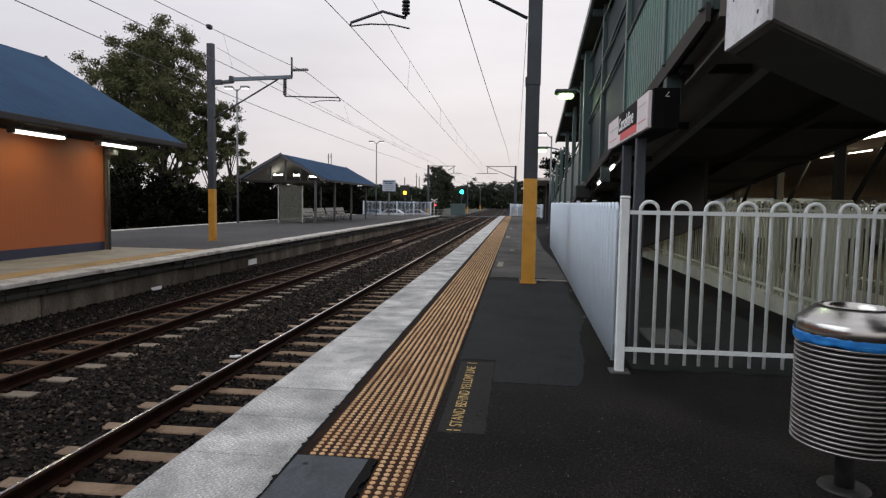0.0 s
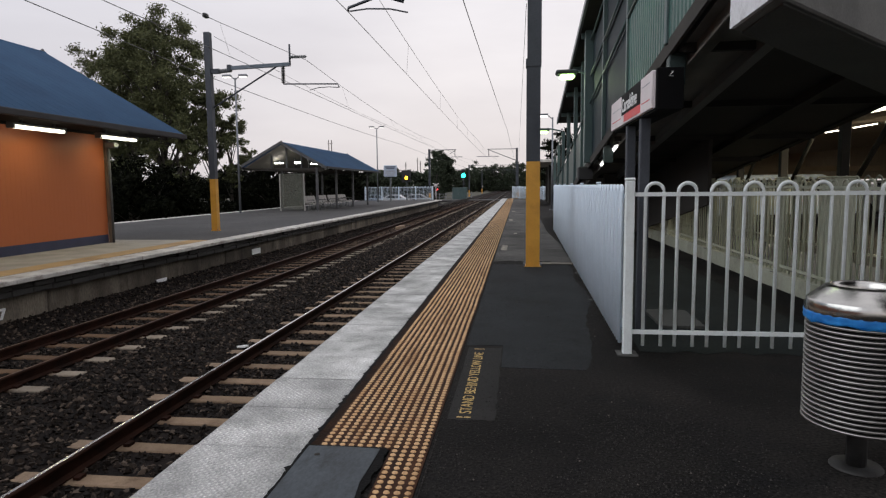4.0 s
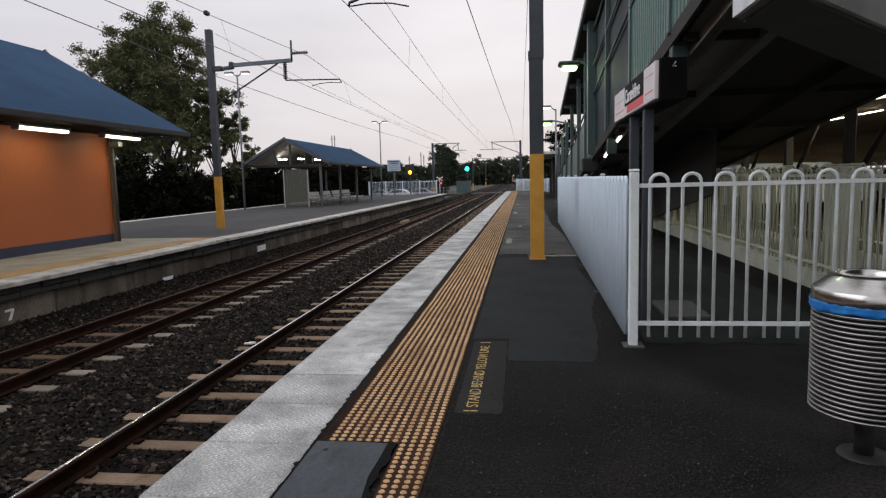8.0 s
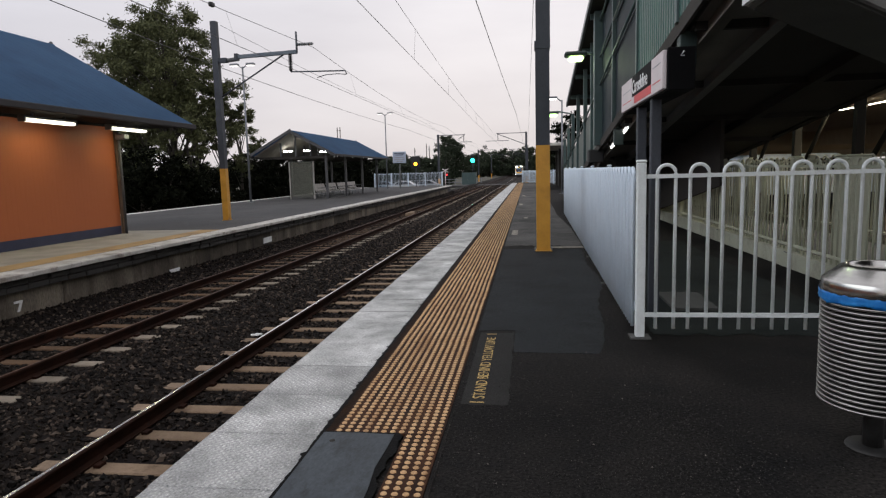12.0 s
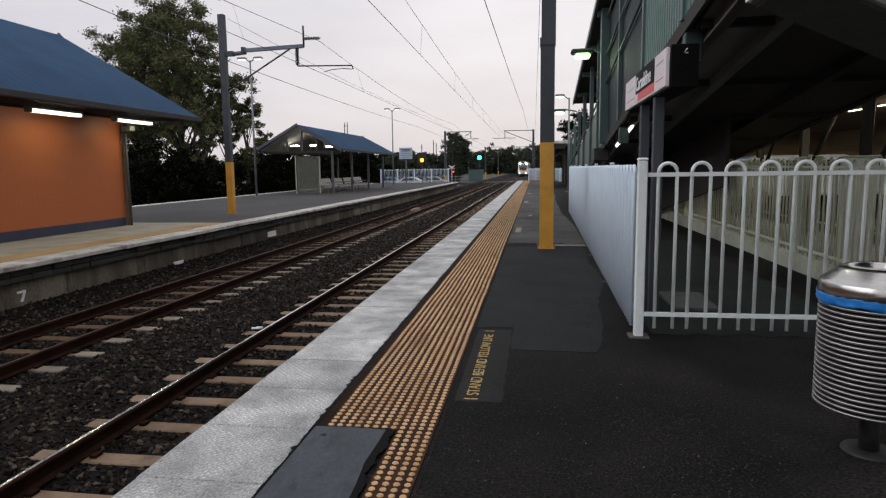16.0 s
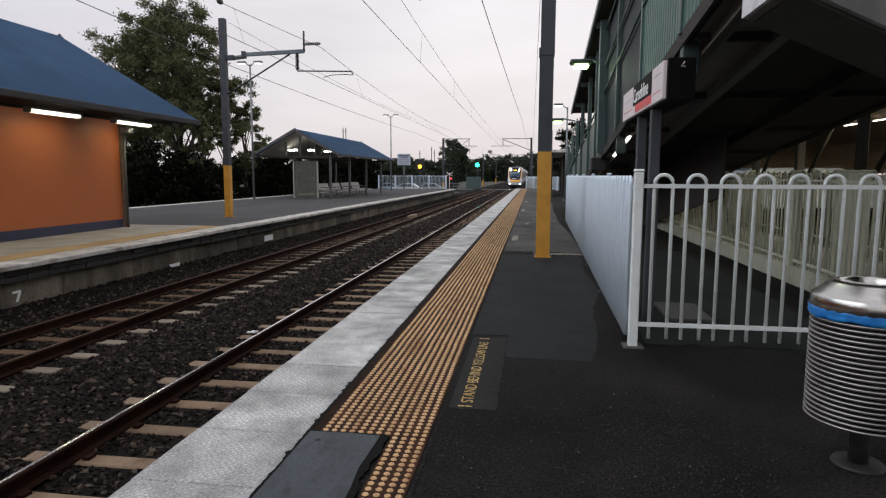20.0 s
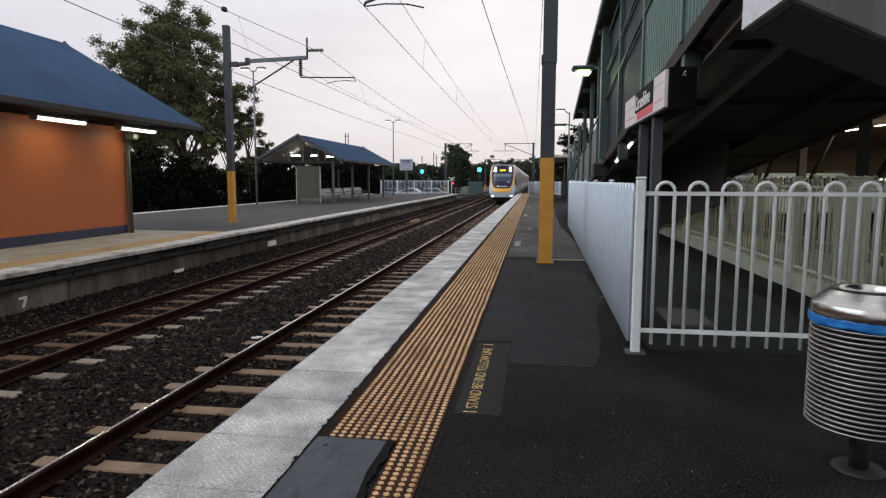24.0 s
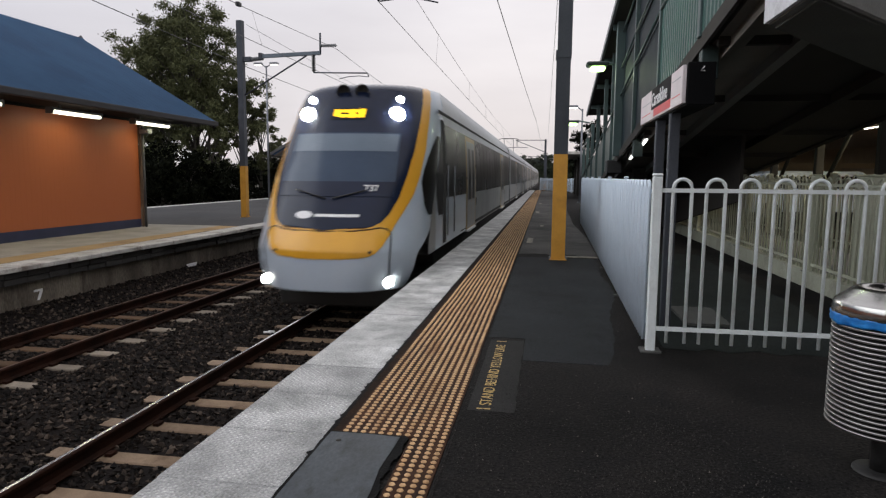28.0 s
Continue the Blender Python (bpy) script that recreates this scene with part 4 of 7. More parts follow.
WALL_X, CORNER_Y = -11.1, 13.4
bld = thing("station_building", "orange tiled station building with a blue metal gable roof", "building", (0, 0, 0))
part("wall", B(-17.0, WALL_X - 0.02, -20, CORNER_Y - 0.02, FAR_Z, 3.4), "grout", bld, "grouted wall core")
def tiled(name, mat, x, y0, y1, z0, z1, size, joint, parent, label):
    """A field of small wall tiles standing 4 mm proud of the grout on a wall that faces +x."""
    ny, nz = int((y1 - y0) / size), int((z1 - z0) / size)
    v, f = [], []
    g = random.Random(5)
    for j in range(nz):
        for i in range(ny):
            a, b, c, d = y1 - (i + 1) * size + joint, y1 - i * size - joint, z0 + j * size + joint, z0 + (j + 1) * size - joint
            h, k = x + 0.0008 + g.uniform(-0.0001, 0.0001), len(v)
            v += [(x - 0.004, a, c), (x - 0.004, b, c), (x - 0.004, b, d), (x - 0.004, a, d), (h, a + 0.0005, c + 0.0005), (h, b - 0.0005, c + 0.0005), (h, b - 0.0005, d - 0.0005), (h, a + 0.0005, d - 0.0005)]
            f += [(k + 4, k + 5, k + 6, k + 7), (k, k + 1, k + 5, k + 4), (k + 1, k + 2, k + 6, k + 5), (k + 2, k + 3, k + 7, k + 6), (k + 3, k, k + 4, k + 7)]
    ob = new(name, numpy_mesh(name, v, f, mat))
    ob.parent = parent
    ob["label"], ob["kind"] = label, "stuff"
    return ob


tiled("wall_tiles", "wall_tile", WALL_X - 0.02, 2.0, CORNER_Y - 0.03, FAR_Z + 0.24, 2.92, 0.145, 0.0008, bld, "orange glazed wall tiles")
tiled("skirting_tiles", "navy_tile", WALL_X - 0.02, 2.0, CORNER_Y - 0.03, FAR_Z, FAR_Z + 0.235, 0.23, 0.004, bld, "navy blue skirting tiles")
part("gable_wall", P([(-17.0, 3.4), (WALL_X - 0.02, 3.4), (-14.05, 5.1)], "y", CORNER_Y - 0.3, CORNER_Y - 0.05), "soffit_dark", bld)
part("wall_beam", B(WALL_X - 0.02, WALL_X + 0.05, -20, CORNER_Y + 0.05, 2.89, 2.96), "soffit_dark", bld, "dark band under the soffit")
part("skirting_bed", B(WALL_X - 0.03, WALL_X - 0.0192, 2.0, CORNER_Y - 0.03, FAR_Z, FAR_Z + 0.235), "navy_tile", bld)
gable_roof(bld, -18.5, -9.6, -14.05, -20, 15.1, 3.02, 5.62)
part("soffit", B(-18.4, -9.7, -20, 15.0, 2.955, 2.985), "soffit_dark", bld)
part("corner_post", B(WALL_X - 0.02, WALL_X + 0.05, CORNER_Y - 0.02, CORNER_Y + 0.07, FAR_Z, 2.9, bevel=0.01), "brown_brick", bld, "slim brown corner post")
part("downpipe", T([(WALL_X + 0.12, CORNER_Y + 0.0, FAR_Z), (WALL_X + 0.12, CORNER_Y + 0.0, 2.88)], 0.035, 8), "fascia", bld)
part("junction_box", B(-11.02, -10.72, 13.3, 13.5, 2.55, 2.7, bevel=0.02), "galv", bld, "grey junction box under the eave")
strip_light((-10.55, 9.5, 2.80), 1.6, "glowing fluorescent strip light under the eave of the orange building")
strip_light((-10.55, 12.4, 2.80), 1.6, "glowing fluorescent strip light under the eave at the corner")
strip_light((-10.55, 6.6, 2.80), 1.6, "glowing fluorescent strip light under the eave along the orange building")
for y in (7.4, 10.3, 13.2):
    area_light("eave_lamp", (-10.50, y, 2.74), 1.4, 0.14, 9.0, (0.97, 0.93, 0.50), (-10.3, y, 0))

# shelter farther along
shl = thing("platform_shelter", "open platform shelter with a blue metal gable roof on slim posts", "shelter", (0, 0, 0))
gable_roof(shl, -17.2, -11.55, -14.4, 35.6, 51.2, 2.72, 4.26)
for x0, x1 in ((-17.0, -14.4), (-11.75, -14.4)):
    bm = bmesh.new()
    sheet(bm, [(x0, 35.64, 2.66), (x0, 51.1, 2.66), (x1, 51.1, 4.17), (x1, 35.64, 4.17)], 0.03)
    part("lining", bm, "beam_tan", shl, "dull tan lining under the roof")
for y in (36.2, 40.5, 45.0, 49.8):
    for x in (-15.4, -14.4, -13.4):
        part("king_post", B(x - 0.05, x + 0.05, y - 0.05, y + 0.05, 2.6, 4.1 - abs(x + 14.4) * 0.55 - 0.02), "fascia", shl)
for y in (36.2, 40.5, 45.0, 49.8):
    for x in (-16.4, -12.4) if y > 40 else (-12.4,):
        part("post", B(x - 0.07, x + 0.07, y - 0.07, y + 0.07, FAR_Z, 2.7, bevel=0.01), "fascia", shl)
    part("tie_beam", B(-16.9, -11.9, y - 0.05, y + 0.05, 2.5, 2.64), "steel_dark", shl)
for x0 in (-14.95, -13.33):
    part("screen_frame", B(x0 - 0.03, x0 + 0.03, 36.3, 36.42, FAR_Z, 2.3), "bench", shl)
part("screen", B(-14.92, -13.36, 36.33, 36.38, 0.02, 2.3), "panel_glass", shl, "grimy greenish glass wind screen")
for x, y, h in ((-15.85, 38.0, 0.09), (-15.5, 38.0, 0.09), (-14.35, 38.0, 0.20), (-14.1, 40.3, 0.10), (-13.75, 40.3, 0.14)):
    part("ceiling_lamp", B(x - h, x + h, y, y + 0.3, 3.02, 3.11, bevel=0.02), "lamp_shelter", shl, "small glowing strip lamp")
for i in range(4):
    y = 38.0 + i * 2.6
    bench = thing("bench", "pale metal bench of four seats in the shelter", "bench", (-13.2, y, FAR_Z), "shelter benches")
    for k in range(4):
        ya = -1.1 + k * 0.55
        part("seat", B(-0.25, 0.25, ya + 0.02, ya + 0.53, 0.42, 0.47, bevel=0.015), "bench", bench)
        bm = bmesh.new()
        sheet(bm, [(-0.24, ya + 0.02, 0.5), (-0.24, ya + 0.53, 0.5), (-0.38, ya + 0.53, 0.95), (-0.38, ya + 0.02, 0.95)], 0.04)
        part("backrest", bm, "bench", bench)
    part("seat_rail", B(-0.04, 0.04, -1.1, 1.1, 0.37, 0.42), "steel_grey", bench)
    for yy in (-0.9, 0.0, 0.9):
        part("leg", T([(0.2, yy, 0), (0.18, yy, 0.42), (-0.2, yy, 0.42), (-0.24, yy, 0)], 0.025, 6), "steel_grey", bench)
        part("armrest", T([(0.22, yy + 0.15, 0.45), (0.2, yy + 0.15, 0.66), (-0.26, yy + 0.15, 0.68)], 0.02, 6), "steel_grey", bench)


def mast(name, label, x, y, base_z, top_z, width, yellow, reach, arm_z, side, drop=0.6, strut=1.2, reg=None, upper=0.80, shift=0.0, strut_to=0.93):
    """An overhead-line mast: H-column with a painted foot, bracket arm, strut, insulators and registration arm. side: +1 when the arm goes to +x."""
    ob = thing(name, label, "mast", (x, y, base_z), "overhead line masts")
    w, f = width / 2, 0.018
    def column(z0, z1, w):
        bm = bmesh.new()
        box(bm, -w, w, -w, -w + f, z0, z1)
        box(bm, -w, w, w - f, w, z0, z1)
        box(bm, -f / 2, f / 2, -w + f, w - f, z0, z1)
        box(bm, -w, -w + 0.012, -w + f, w - f, z0, z1)
        box(bm, w - 0.012, w, -w + f, w - f, z0, z1)
        return bm
    zy = yellow - base_z
    part("foot", column(0, zy, w), "mast_yellow", ob, "yellow painted foot of the mast")
    part("column", column(zy, 3.45 - base_z, w), "mast_grey", ob)
    part("upper_column", column(3.45 - base_z, top_z - base_z, w * upper), "mast_grey", ob).location.x = shift
    part("base_plate", B(-w - 0.03, w + 0.03, -w - 0.03, w + 0.03, 0, 0.015), "mast_yellow", ob)
    for sx in (-1, 1) if y < 30 else ():
        part("anchor_bolt", T([(sx * (w + 0.025), -w - 0.02, 0.02), (sx * (w + 0.025), -w - 0.02, 0.07)], 0.014, 6), "galv", ob)
    part("collar", B(-w - 0.012, w + 0.012, -w - 0.012, w + 0.012, 3.38 - base_z, 3.5 - base_z), "mast_grey", ob)
    if reach:
        az, tip = arm_z - base_z, side * reach
        part("bracket", B(min(side * 0.02, side * 0.4), max(side * 0.02, side * 0.4), -0.08, 0.08, az - 0.16, az + 0.0), "mast_grey", ob)
        part("insulator", insulator((side * 0.4, 0, az - 0.09), (side * 0.85, 0, az - 0.05), 0.075), "steel_grey", ob, "ribbed grey insulator")
        arm = P([(side * 0.72, az - 0.05), (tip, az + 0.02), (tip, az + 0.14), (side * 0.72, az + 0.07)], "y", -0.06, 0.06)
        part("arm", arm, "arm_grey", ob, "pale blue-grey box arm")
        part("arm_clamp", B(min(side * 0.70, side * 0.82), max(side * 0.70, side * 0.82), -0.09, 0.09, az - 0.10, az + 0.12), "mast_grey", ob)
        part("strut", T([(side * 0.12, 0, az - strut), (tip * strut_to, 0, az)], 0.028, 6), "mast_grey", ob)
        part("strut_lug", B(-0.1, 0.1, -0.1, 0.1, az - strut - 0.08, az - strut + 0.08), "galv", ob)
        part("mast_head", T([(tip, 0, az + 0.05), (tip, 0, az + 0.75)], 0.035, 6), "mast_grey", ob)
        part("head_insulator", insulator((tip, 0, az + 0.32), (tip + side * 0.60, 0, az + 0.32), 0.055), "steel_grey", ob, "ribbed grey insulator")
        part("drop_insulator", insulator((tip - side * 0.25, 0, az + 0.05), (tip - side * 0.25, 0, az + 0.05 - drop), 0.07), "black", ob, "dark ribbed drop insulator")
        rx, rz = tip - side * 0.25, az + 0.02 - drop
        path = reg or ((0, 0), (1.5, -0.04), (1.55, 0.06))
        part("registration_arm", T([(rx + side * px, 0, rz + pz) for px, pz in path], 0.025, 6), "mast_grey", ob)
        ex, ez = rx + side * path[-1][0], rz + path[-1][1]
        part("steady_arm", T([(ex - side * 0.03, 0, ez), (ex - side * 0.35, 0, ez + 0.03), (ex - side * 0.75, 0, ez + 0.01), (ex - side * 1.05, 0, ez - 0.06)], 0.014, 5), "mast_grey", ob)
    return ob


def insulator(a, b, r):
    bm = bmesh.new()
    a, b = Vector(a), Vector(b)
    tube(bm, [a, b], r * 0.4, 8)
    count = max(5, int((b - a).length / 0.06))
    for i in range(count):
        p = a.lerp(b, (i + 0.7) / (count + 0.6))
        d = (b - a).normalized() * 0.014
        tube(bm, [p - d, p + d], r, 10)
    return bm


mast("overhead_mast", "grey steel mast with yellow foot and bracket arm over track", -10.29, 18.15, FAR_Z, 6.8, 0.212, 1.72, 2.95, 5.55, 1, 0.62, 1.32, ((0, 0.02), (1.93, -0.03), (1.98, -0.15)), 0.97, 0.0, 0.83)
mast("overhead_mast", "grey steel mast with a yellow foot on the near platform", 0.745, 7.73, 0.0, 8.6, 0.232, 1.80, 2.455, 5.6, -1, 1.08, 1.1, ((0, 0), (0.41, 0.12), (0.97, -0.06), (0.98, -0.12)), 1.0, 0.012)


def slim_mast(x, y, top, reach, side, reg, brace):
    """A distant mast: a slim column, a thin top arm, its brace and the hanging registration arm."""
    ob = thing("overhead_mast", "distant dark steel mast with a thin top arm", "mast", (x, y, -1.2), "overhead line masts")
    h = top + 1.2
    part("foot", B(-0.16, 0.16, -0.16, 0.16, 0, 1.6), "mast_yellow", ob, "yellow painted foot of the mast")
    part("column", B(-0.15, 0.15, -0.15, 0.15, 1.6, h, bevel=0.01), "mast_grey", ob)
    part("arm", T([(0, 0, h - 0.12), (side * reach, 0, h - 0.12)], 0.05, 5), "mast_grey", ob)
    part("brace", T([(side * a, 0, h - b) for a, b in brace], 0.05, 5), "mast_grey", ob)
    part("insulator", T([(side * (reach - 0.2), 0, h - 0.12), (side * (reach - 0.2), 0, h - 1.15)], 0.05, 5), "black", ob, "dark hanging insulator")
    part("registration_arm", T([(side * reg[0], 0, h - 1.2), (side * reg[1], 0, h - 1.2)], 0.04, 5), "mast_grey", ob)


for y, xl, xr, zt in ((92, -12.95, 0.27, 7.0), (150, -11.4, 0.4, 6.5), (215, -12.0, 0.4, 7.0)):
    slim_mast(xl, y, zt, 4.1, 1, (3.4, 5.1), ((4.1, 0.12), (3.1, 0.75)))
    slim_mast(xr, y, zt, 4.4, -1, (2.6, 6.0), ((4.3, 0.18), (0.1, 1.85)))


def wire(name, label, pts, r=0.009, sag=0.0):
    """A cable through the given supports, sagging between them."""
    out = []
    for a, b in zip(pts, pts[1:]):
        a, b = Vector(a), Vector(b)
        for i in range(9):
            t = i / 9
            p = a.lerp(b, t)
            p.z -= 4 * sag * t * (1 - t)
            out.append(p)
    out.append(Vector(pts[-1]))
    return solid(name, T(out, r, 5), "wire", label, "cable")


SPANS = [-45, 7.73, 50, 92, 150, 215, 290]
FSPANS = [-40, 18.15, 55, 92, 150, 215, 290]
NEAR_WIRE = [(-2.95, -45, 4.45), (-2.47, 7.73, 4.45), (-2.86, 50, 4.45)] + [(NEAR_X + (0.12 if i % 2 else -0.12), y, 4.45) for i, y in enumerate(SPANS[3:])]
wire("contact_wire", "thin contact wire over the near track", NEAR_WIRE, 0.0065, 0.02)
NEAR_TOP = [(-2.9, -45, 5.38), (-2.38, 7.73, 5.36), (-3.0, 50, 5.36)] + [(NEAR_X, y, 5.4) for y in SPANS[3:]]
wire("catenary_wire", "thin messenger cable over the near track", NEAR_TOP, 0.006, 0.28)
wire("contact_wire", "thin contact wire over the far track", [(FAR_X - 0.2, y, 4.60) for y in FSPANS], 0.008, 0.02)
FAR_TOP = [(-6.75, -40, 5.75), (-6.75, 18.15, 5.75), (-7.0, 55, 5.5)] + [(FAR_X - 0.25, y, 5.4) for y in FSPANS[3:]]
wire("catenary_wire", "thin messenger cable over the far track", FAR_TOP[:2], 0.008, 0.85)
wire("catenary_wire", "thin messenger cable over the far track", FAR_TOP[1:], 0.008, 0.40)
wire("feeder_cable", "overhead feeder cable above the platform edge", [(-1.6, -45, 6.0), (-0.93, 7.73, 6.0), (-0.42, 50, 6.0), (-0.3, 92, 6.2), (-0.3, 150, 6.4), (-0.3, 215, 6.4)], 0.012, 0.1)
wire("earth_wire", "thin earth wire along the masts", [(0.62, 7.73, 4.42), (0.54, 50, 4.4), (0.4, 92, 5.0)], 0.005, 0.05)
wire("feeder_cable", "overhead feeder cable on the island masts", [(-10.4, y, 7.6 if y < 0 else 5.33) for y in FSPANS], 0.012, 0.12)
wire("feeder_cable", "thin cable from the island mast along the platform", [(-10.05, 18.15, 6.66), (-9.3, 55, 6.15), (-9.2, 92, 6.2)], 0.007, 0.25)


def on_wire(pts, sag, y):
    """The place on a sagging cable at a distance along the line."""
    for a, b in zip(pts, pts[1:]):
        if a[1] <= y <= b[1]:
            t = (y - a[1]) / (b[1] - a[1])
            return a[0] + (b[0] - a[0]) * t, a[2] + (b[2] - a[2]) * t - 4 * sag * t * (1 - t)


FAR_WIRE = [(FAR_X - 0.2, y, 4.60) for y in FSPANS]
for low, top, sags, places in ((NEAR_WIRE, NEAR_TOP, (0.28, 0.28), (14.0, 22.0, 30.0, 38.0, 46.0, 58.0, 70.0, 82.0)), (FAR_WIRE, FAR_TOP, (0.85, 0.40), (2.0, 11.8, 22.7, 33.0, 44.0, 62.0, 74.0, 86.0))):
    for y in places:
        (xa, za), (xb, zb) = on_wire(low, 0.02, y), on_wire(top, sags[0] if y < 18.15 else sags[1], y)
        solid("dropper", T([(xa, y, za), (xb, y, zb)], 0.003, 4), "wire", "thin dropper wire of the overhead line", "cable", "droppers")
cx, cz = on_wire(FAR_TOP, 0.85, 11.1)
solid("wire_clamp", B(cx - 0.05, cx + 0.05, 11.02, 11.18, cz - 0.04, cz + 0.06, bevel=0.02), "black", "small dark clamp on the messenger cable", "clamp")


def lamp_post(label, x, y, z0, z1, heads, lit="lamp_white", r=0.07):
    ob = thing("lamp_post", label, "lamp post", (x, y, z0), "lamp posts")
    part("pole", T([(0, 0, 0), (0, 0, z1 - z0)], r, 8, r1=r * 0.7), "galv", ob)
    part("base", B(-0.14, 0.14, -0.14, 0.14, 0, 0.04), "galv", ob)
    for s in heads:
        part("arm", T([(0, 0, z1 - z0 - 0.1), (s * 0.3, 0, z1 - z0 + 0.12)], 0.03, 6), "galv", ob)
        part("head", B(min(s * 0.25, s * 0.75), max(s * 0.25, s * 0.75), -0.14, 0.14, z1 - z0 + 0.08, z1 - z0 + 0.2, bevel=0.03), "galv", ob)
        part("lens", B(min(s * 0.3, s * 0.7), max(s * 0.3, s * 0.7), -0.11, 0.11, z1 - z0 + 0.03, z1 - z0 + 0.08), lit, ob, "glowing pale lens")
    return ob


lamp_post("tall grey platform lamp post with two glowing heads", -16.1, 32.8, FAR_Z, 7.85, (-1, 1), "lamp_dim")
lamp_post("tall grey platform lamp post with two glowing heads", -13.3, 57.8, FAR_Z, 7.1, (-1, 1), "lamp_dim")

# passenger notice board and fence at the island's end
nb = thing("notice_board", "white notice board with grey printed lines on a post", "sign", (-12.1, 58.3, FAR_Z))
part("post", B(-0.07, 0.07, -0.05, 0.05, 0, 2.4), "steel_grey", nb)
part("board", B(-0.66, 0.66, -0.08, -0.03, 2.5, 3.62, bevel=0.02), "board_blue", nb)
for z, w in ((3.46, 0.5), (3.30, 0.4), (3.05, 0.46), (2.86, 0.5), (2.68, 0.36)):
    part("text_bar", B(-w, w, -0.088, -0.08, z - 0.04, z + 0.04), "navy_tile" if z > 3.2 else "sign_grey", nb)


def picket_fence(name, label, p0, p1, height, mat, pitch=0.125, loop=True, group="fences", rail_lo=0.18, post_every=2.4, r=0.0125, post_r=0.04, start_post=True, foot=0.06, n=6, step=None, first=None, rail_y=0.0, plate=0.08):
    """A loop-top steel fence from p0 to p1 (ground points): posts, two rails and pairs of pickets joined by loops."""
    a, b = Vector(p0), Vector(p1)
    ln = (b - a).length
    ob = thing(name, label, "fence", Matrix.Translation(a) @ (Vector((1, 0, 0)).rotation_difference((b - a).normalized())).to_matrix().to_4x4(), group)
    top = height - 0.085
    posts = max(1, round(ln / post_every))
    for i in range(0 if start_post else 1, posts + 1):
        x = ln * i / posts
        bm = B(x - post_r, x + post_r, rail_y - post_r, rail_y + post_r, 0, height + 0.02, bevel=0.008)
        box(bm, x - post_r - 0.004, x + post_r + 0.004, rail_y - post_r - 0.004, rail_y + post_r + 0.004, height + 0.02, height + 0.045, bevel=0.01)
        part("post", bm, mat, ob)
        part("foot_plate", B(x - plate, x + plate, -plate, plate, 0, 0.012), "pad_grey", ob)
    part("rail", B(0, ln, rail_y - 0.016, rail_y + 0.016, top - 0.02, top + 0.012), mat, ob)
    part("rail", B(0, ln, rail_y - 0.016, rail_y + 0.016, rail_lo - 0.016, rail_lo + 0.016), mat, ob)
    step = step or pitch * 2
    k = int(ln / step)
    off = (ln - k * step) / 2 + pitch / 2
    if first is not None:
        off, k = first - pitch / 2, int((ln - first) / step)
    bm = bmesh.new()
    rad = pitch / 2
    pts = [(-rad, 0, foot), (-rad, 0, height - rad)] + [(-rad * math.cos(q), 0, height - rad + rad * math.sin(q)) for q in (0.31, 0.63, 0.94, 1.26, 1.57, 1.88, 2.2, 2.51, 2.83)] + [(rad, 0, height - rad), (rad, 0, foot)]
    tube(bm, pts, r, n)
    me = mesh_of("picket_loop", bm, mat)
    for i in range(k):
        piece("picket_loop", me, ob, pose(off + rad + i * step, 0, 0))
    return ob


picket_fence("end_fence", "white steel fence across the end of the island platform", (-16.5, 65.6, FAR_Z), (-8.9, 65.6, FAR_Z), 1.5, "white_fence", 0.15, r=0.02, n=4, post_every=2.0, post_r=0.06)

# ---- near platform: fences, sign, bin ----
picket_fence("platform_fence", "white loop-top steel fence across the platform", (1.39, 2.02, 0), (6.2, 2.02, 0), 1.405, "grey_fence", 0.141, r=0.0145, n=8, step=0.2525, first=0.195, post_every=4.8, post_r=0.036, rail_lo=0.19, foot=0.075)
picket_fence("platform_fence", "white loop-top steel fence running along the platform", (1.36, 2.12, 0), (1.58, 16.3, 0), 1.385, "white_fence", 0.112, r=0.0165, n=8, post_every=2.36, post_r=0.025, start_post=False, foot=0.05, rail_y=-0.05, plate=0.04)

sign = thing("station_sign", "station name board with black and red panels on two steel posts", "sign", (1.64, 0, 0))
for y in (2.78, 3.5):
    part("post", B(-0.045, 0.045, y - 0.045, y + 0.045, 0, 2.02, bevel=0.008), "mast_grey", sign)
part("board", B(-0.085, -0.05, 2.10, 4.30, 2.005, 2.305, bevel=0.005), "sign_white", sign, "white board face")
part("back_box", B(-0.05, 0.16, 2.07, 4.33, 1.99, 2.32, bevel=0.005), "sign_black", sign)
part("black_panel", B(-0.0885, -0.085, 2.56, 3.56, 2.10, 2.302), "sign_black", sign)
part("red_panel", B(-0.0885, -0.085, 2.56, 3.42, 2.025, 2.098), "sign_red", sign)
for y0, y1, z in ((3.62, 4.2, 2.19), (2.17, 2.5, 2.22), (3.62, 4.2, 2.08), (2.17, 2.5, 2.085)):
    part("route_line", B(-0.087, -0.085, y0, y1, z - 0.004, z + 0.004), "sign_red" if z < 2.1 else "sign_grey", sign)
# the name reads towards the camera along -y on the face that looks at the track
lettering("Carseldine", 0.185, "sign_text", Matrix(((0, 0, -1, -0.0895), (-1, 0, 0, 3.535), (0, 1, 0, 2.128), (0, 0, 0, 1))), sign, depth=0.002, squeeze=1.03, weight=0.0015)
part("end_mark", T([(0.07, 2.066, 2.285), (0.045, 2.066, 2.25), (0.075, 2.066, 2.25)], 0.005, 5), "sign_text", sign)

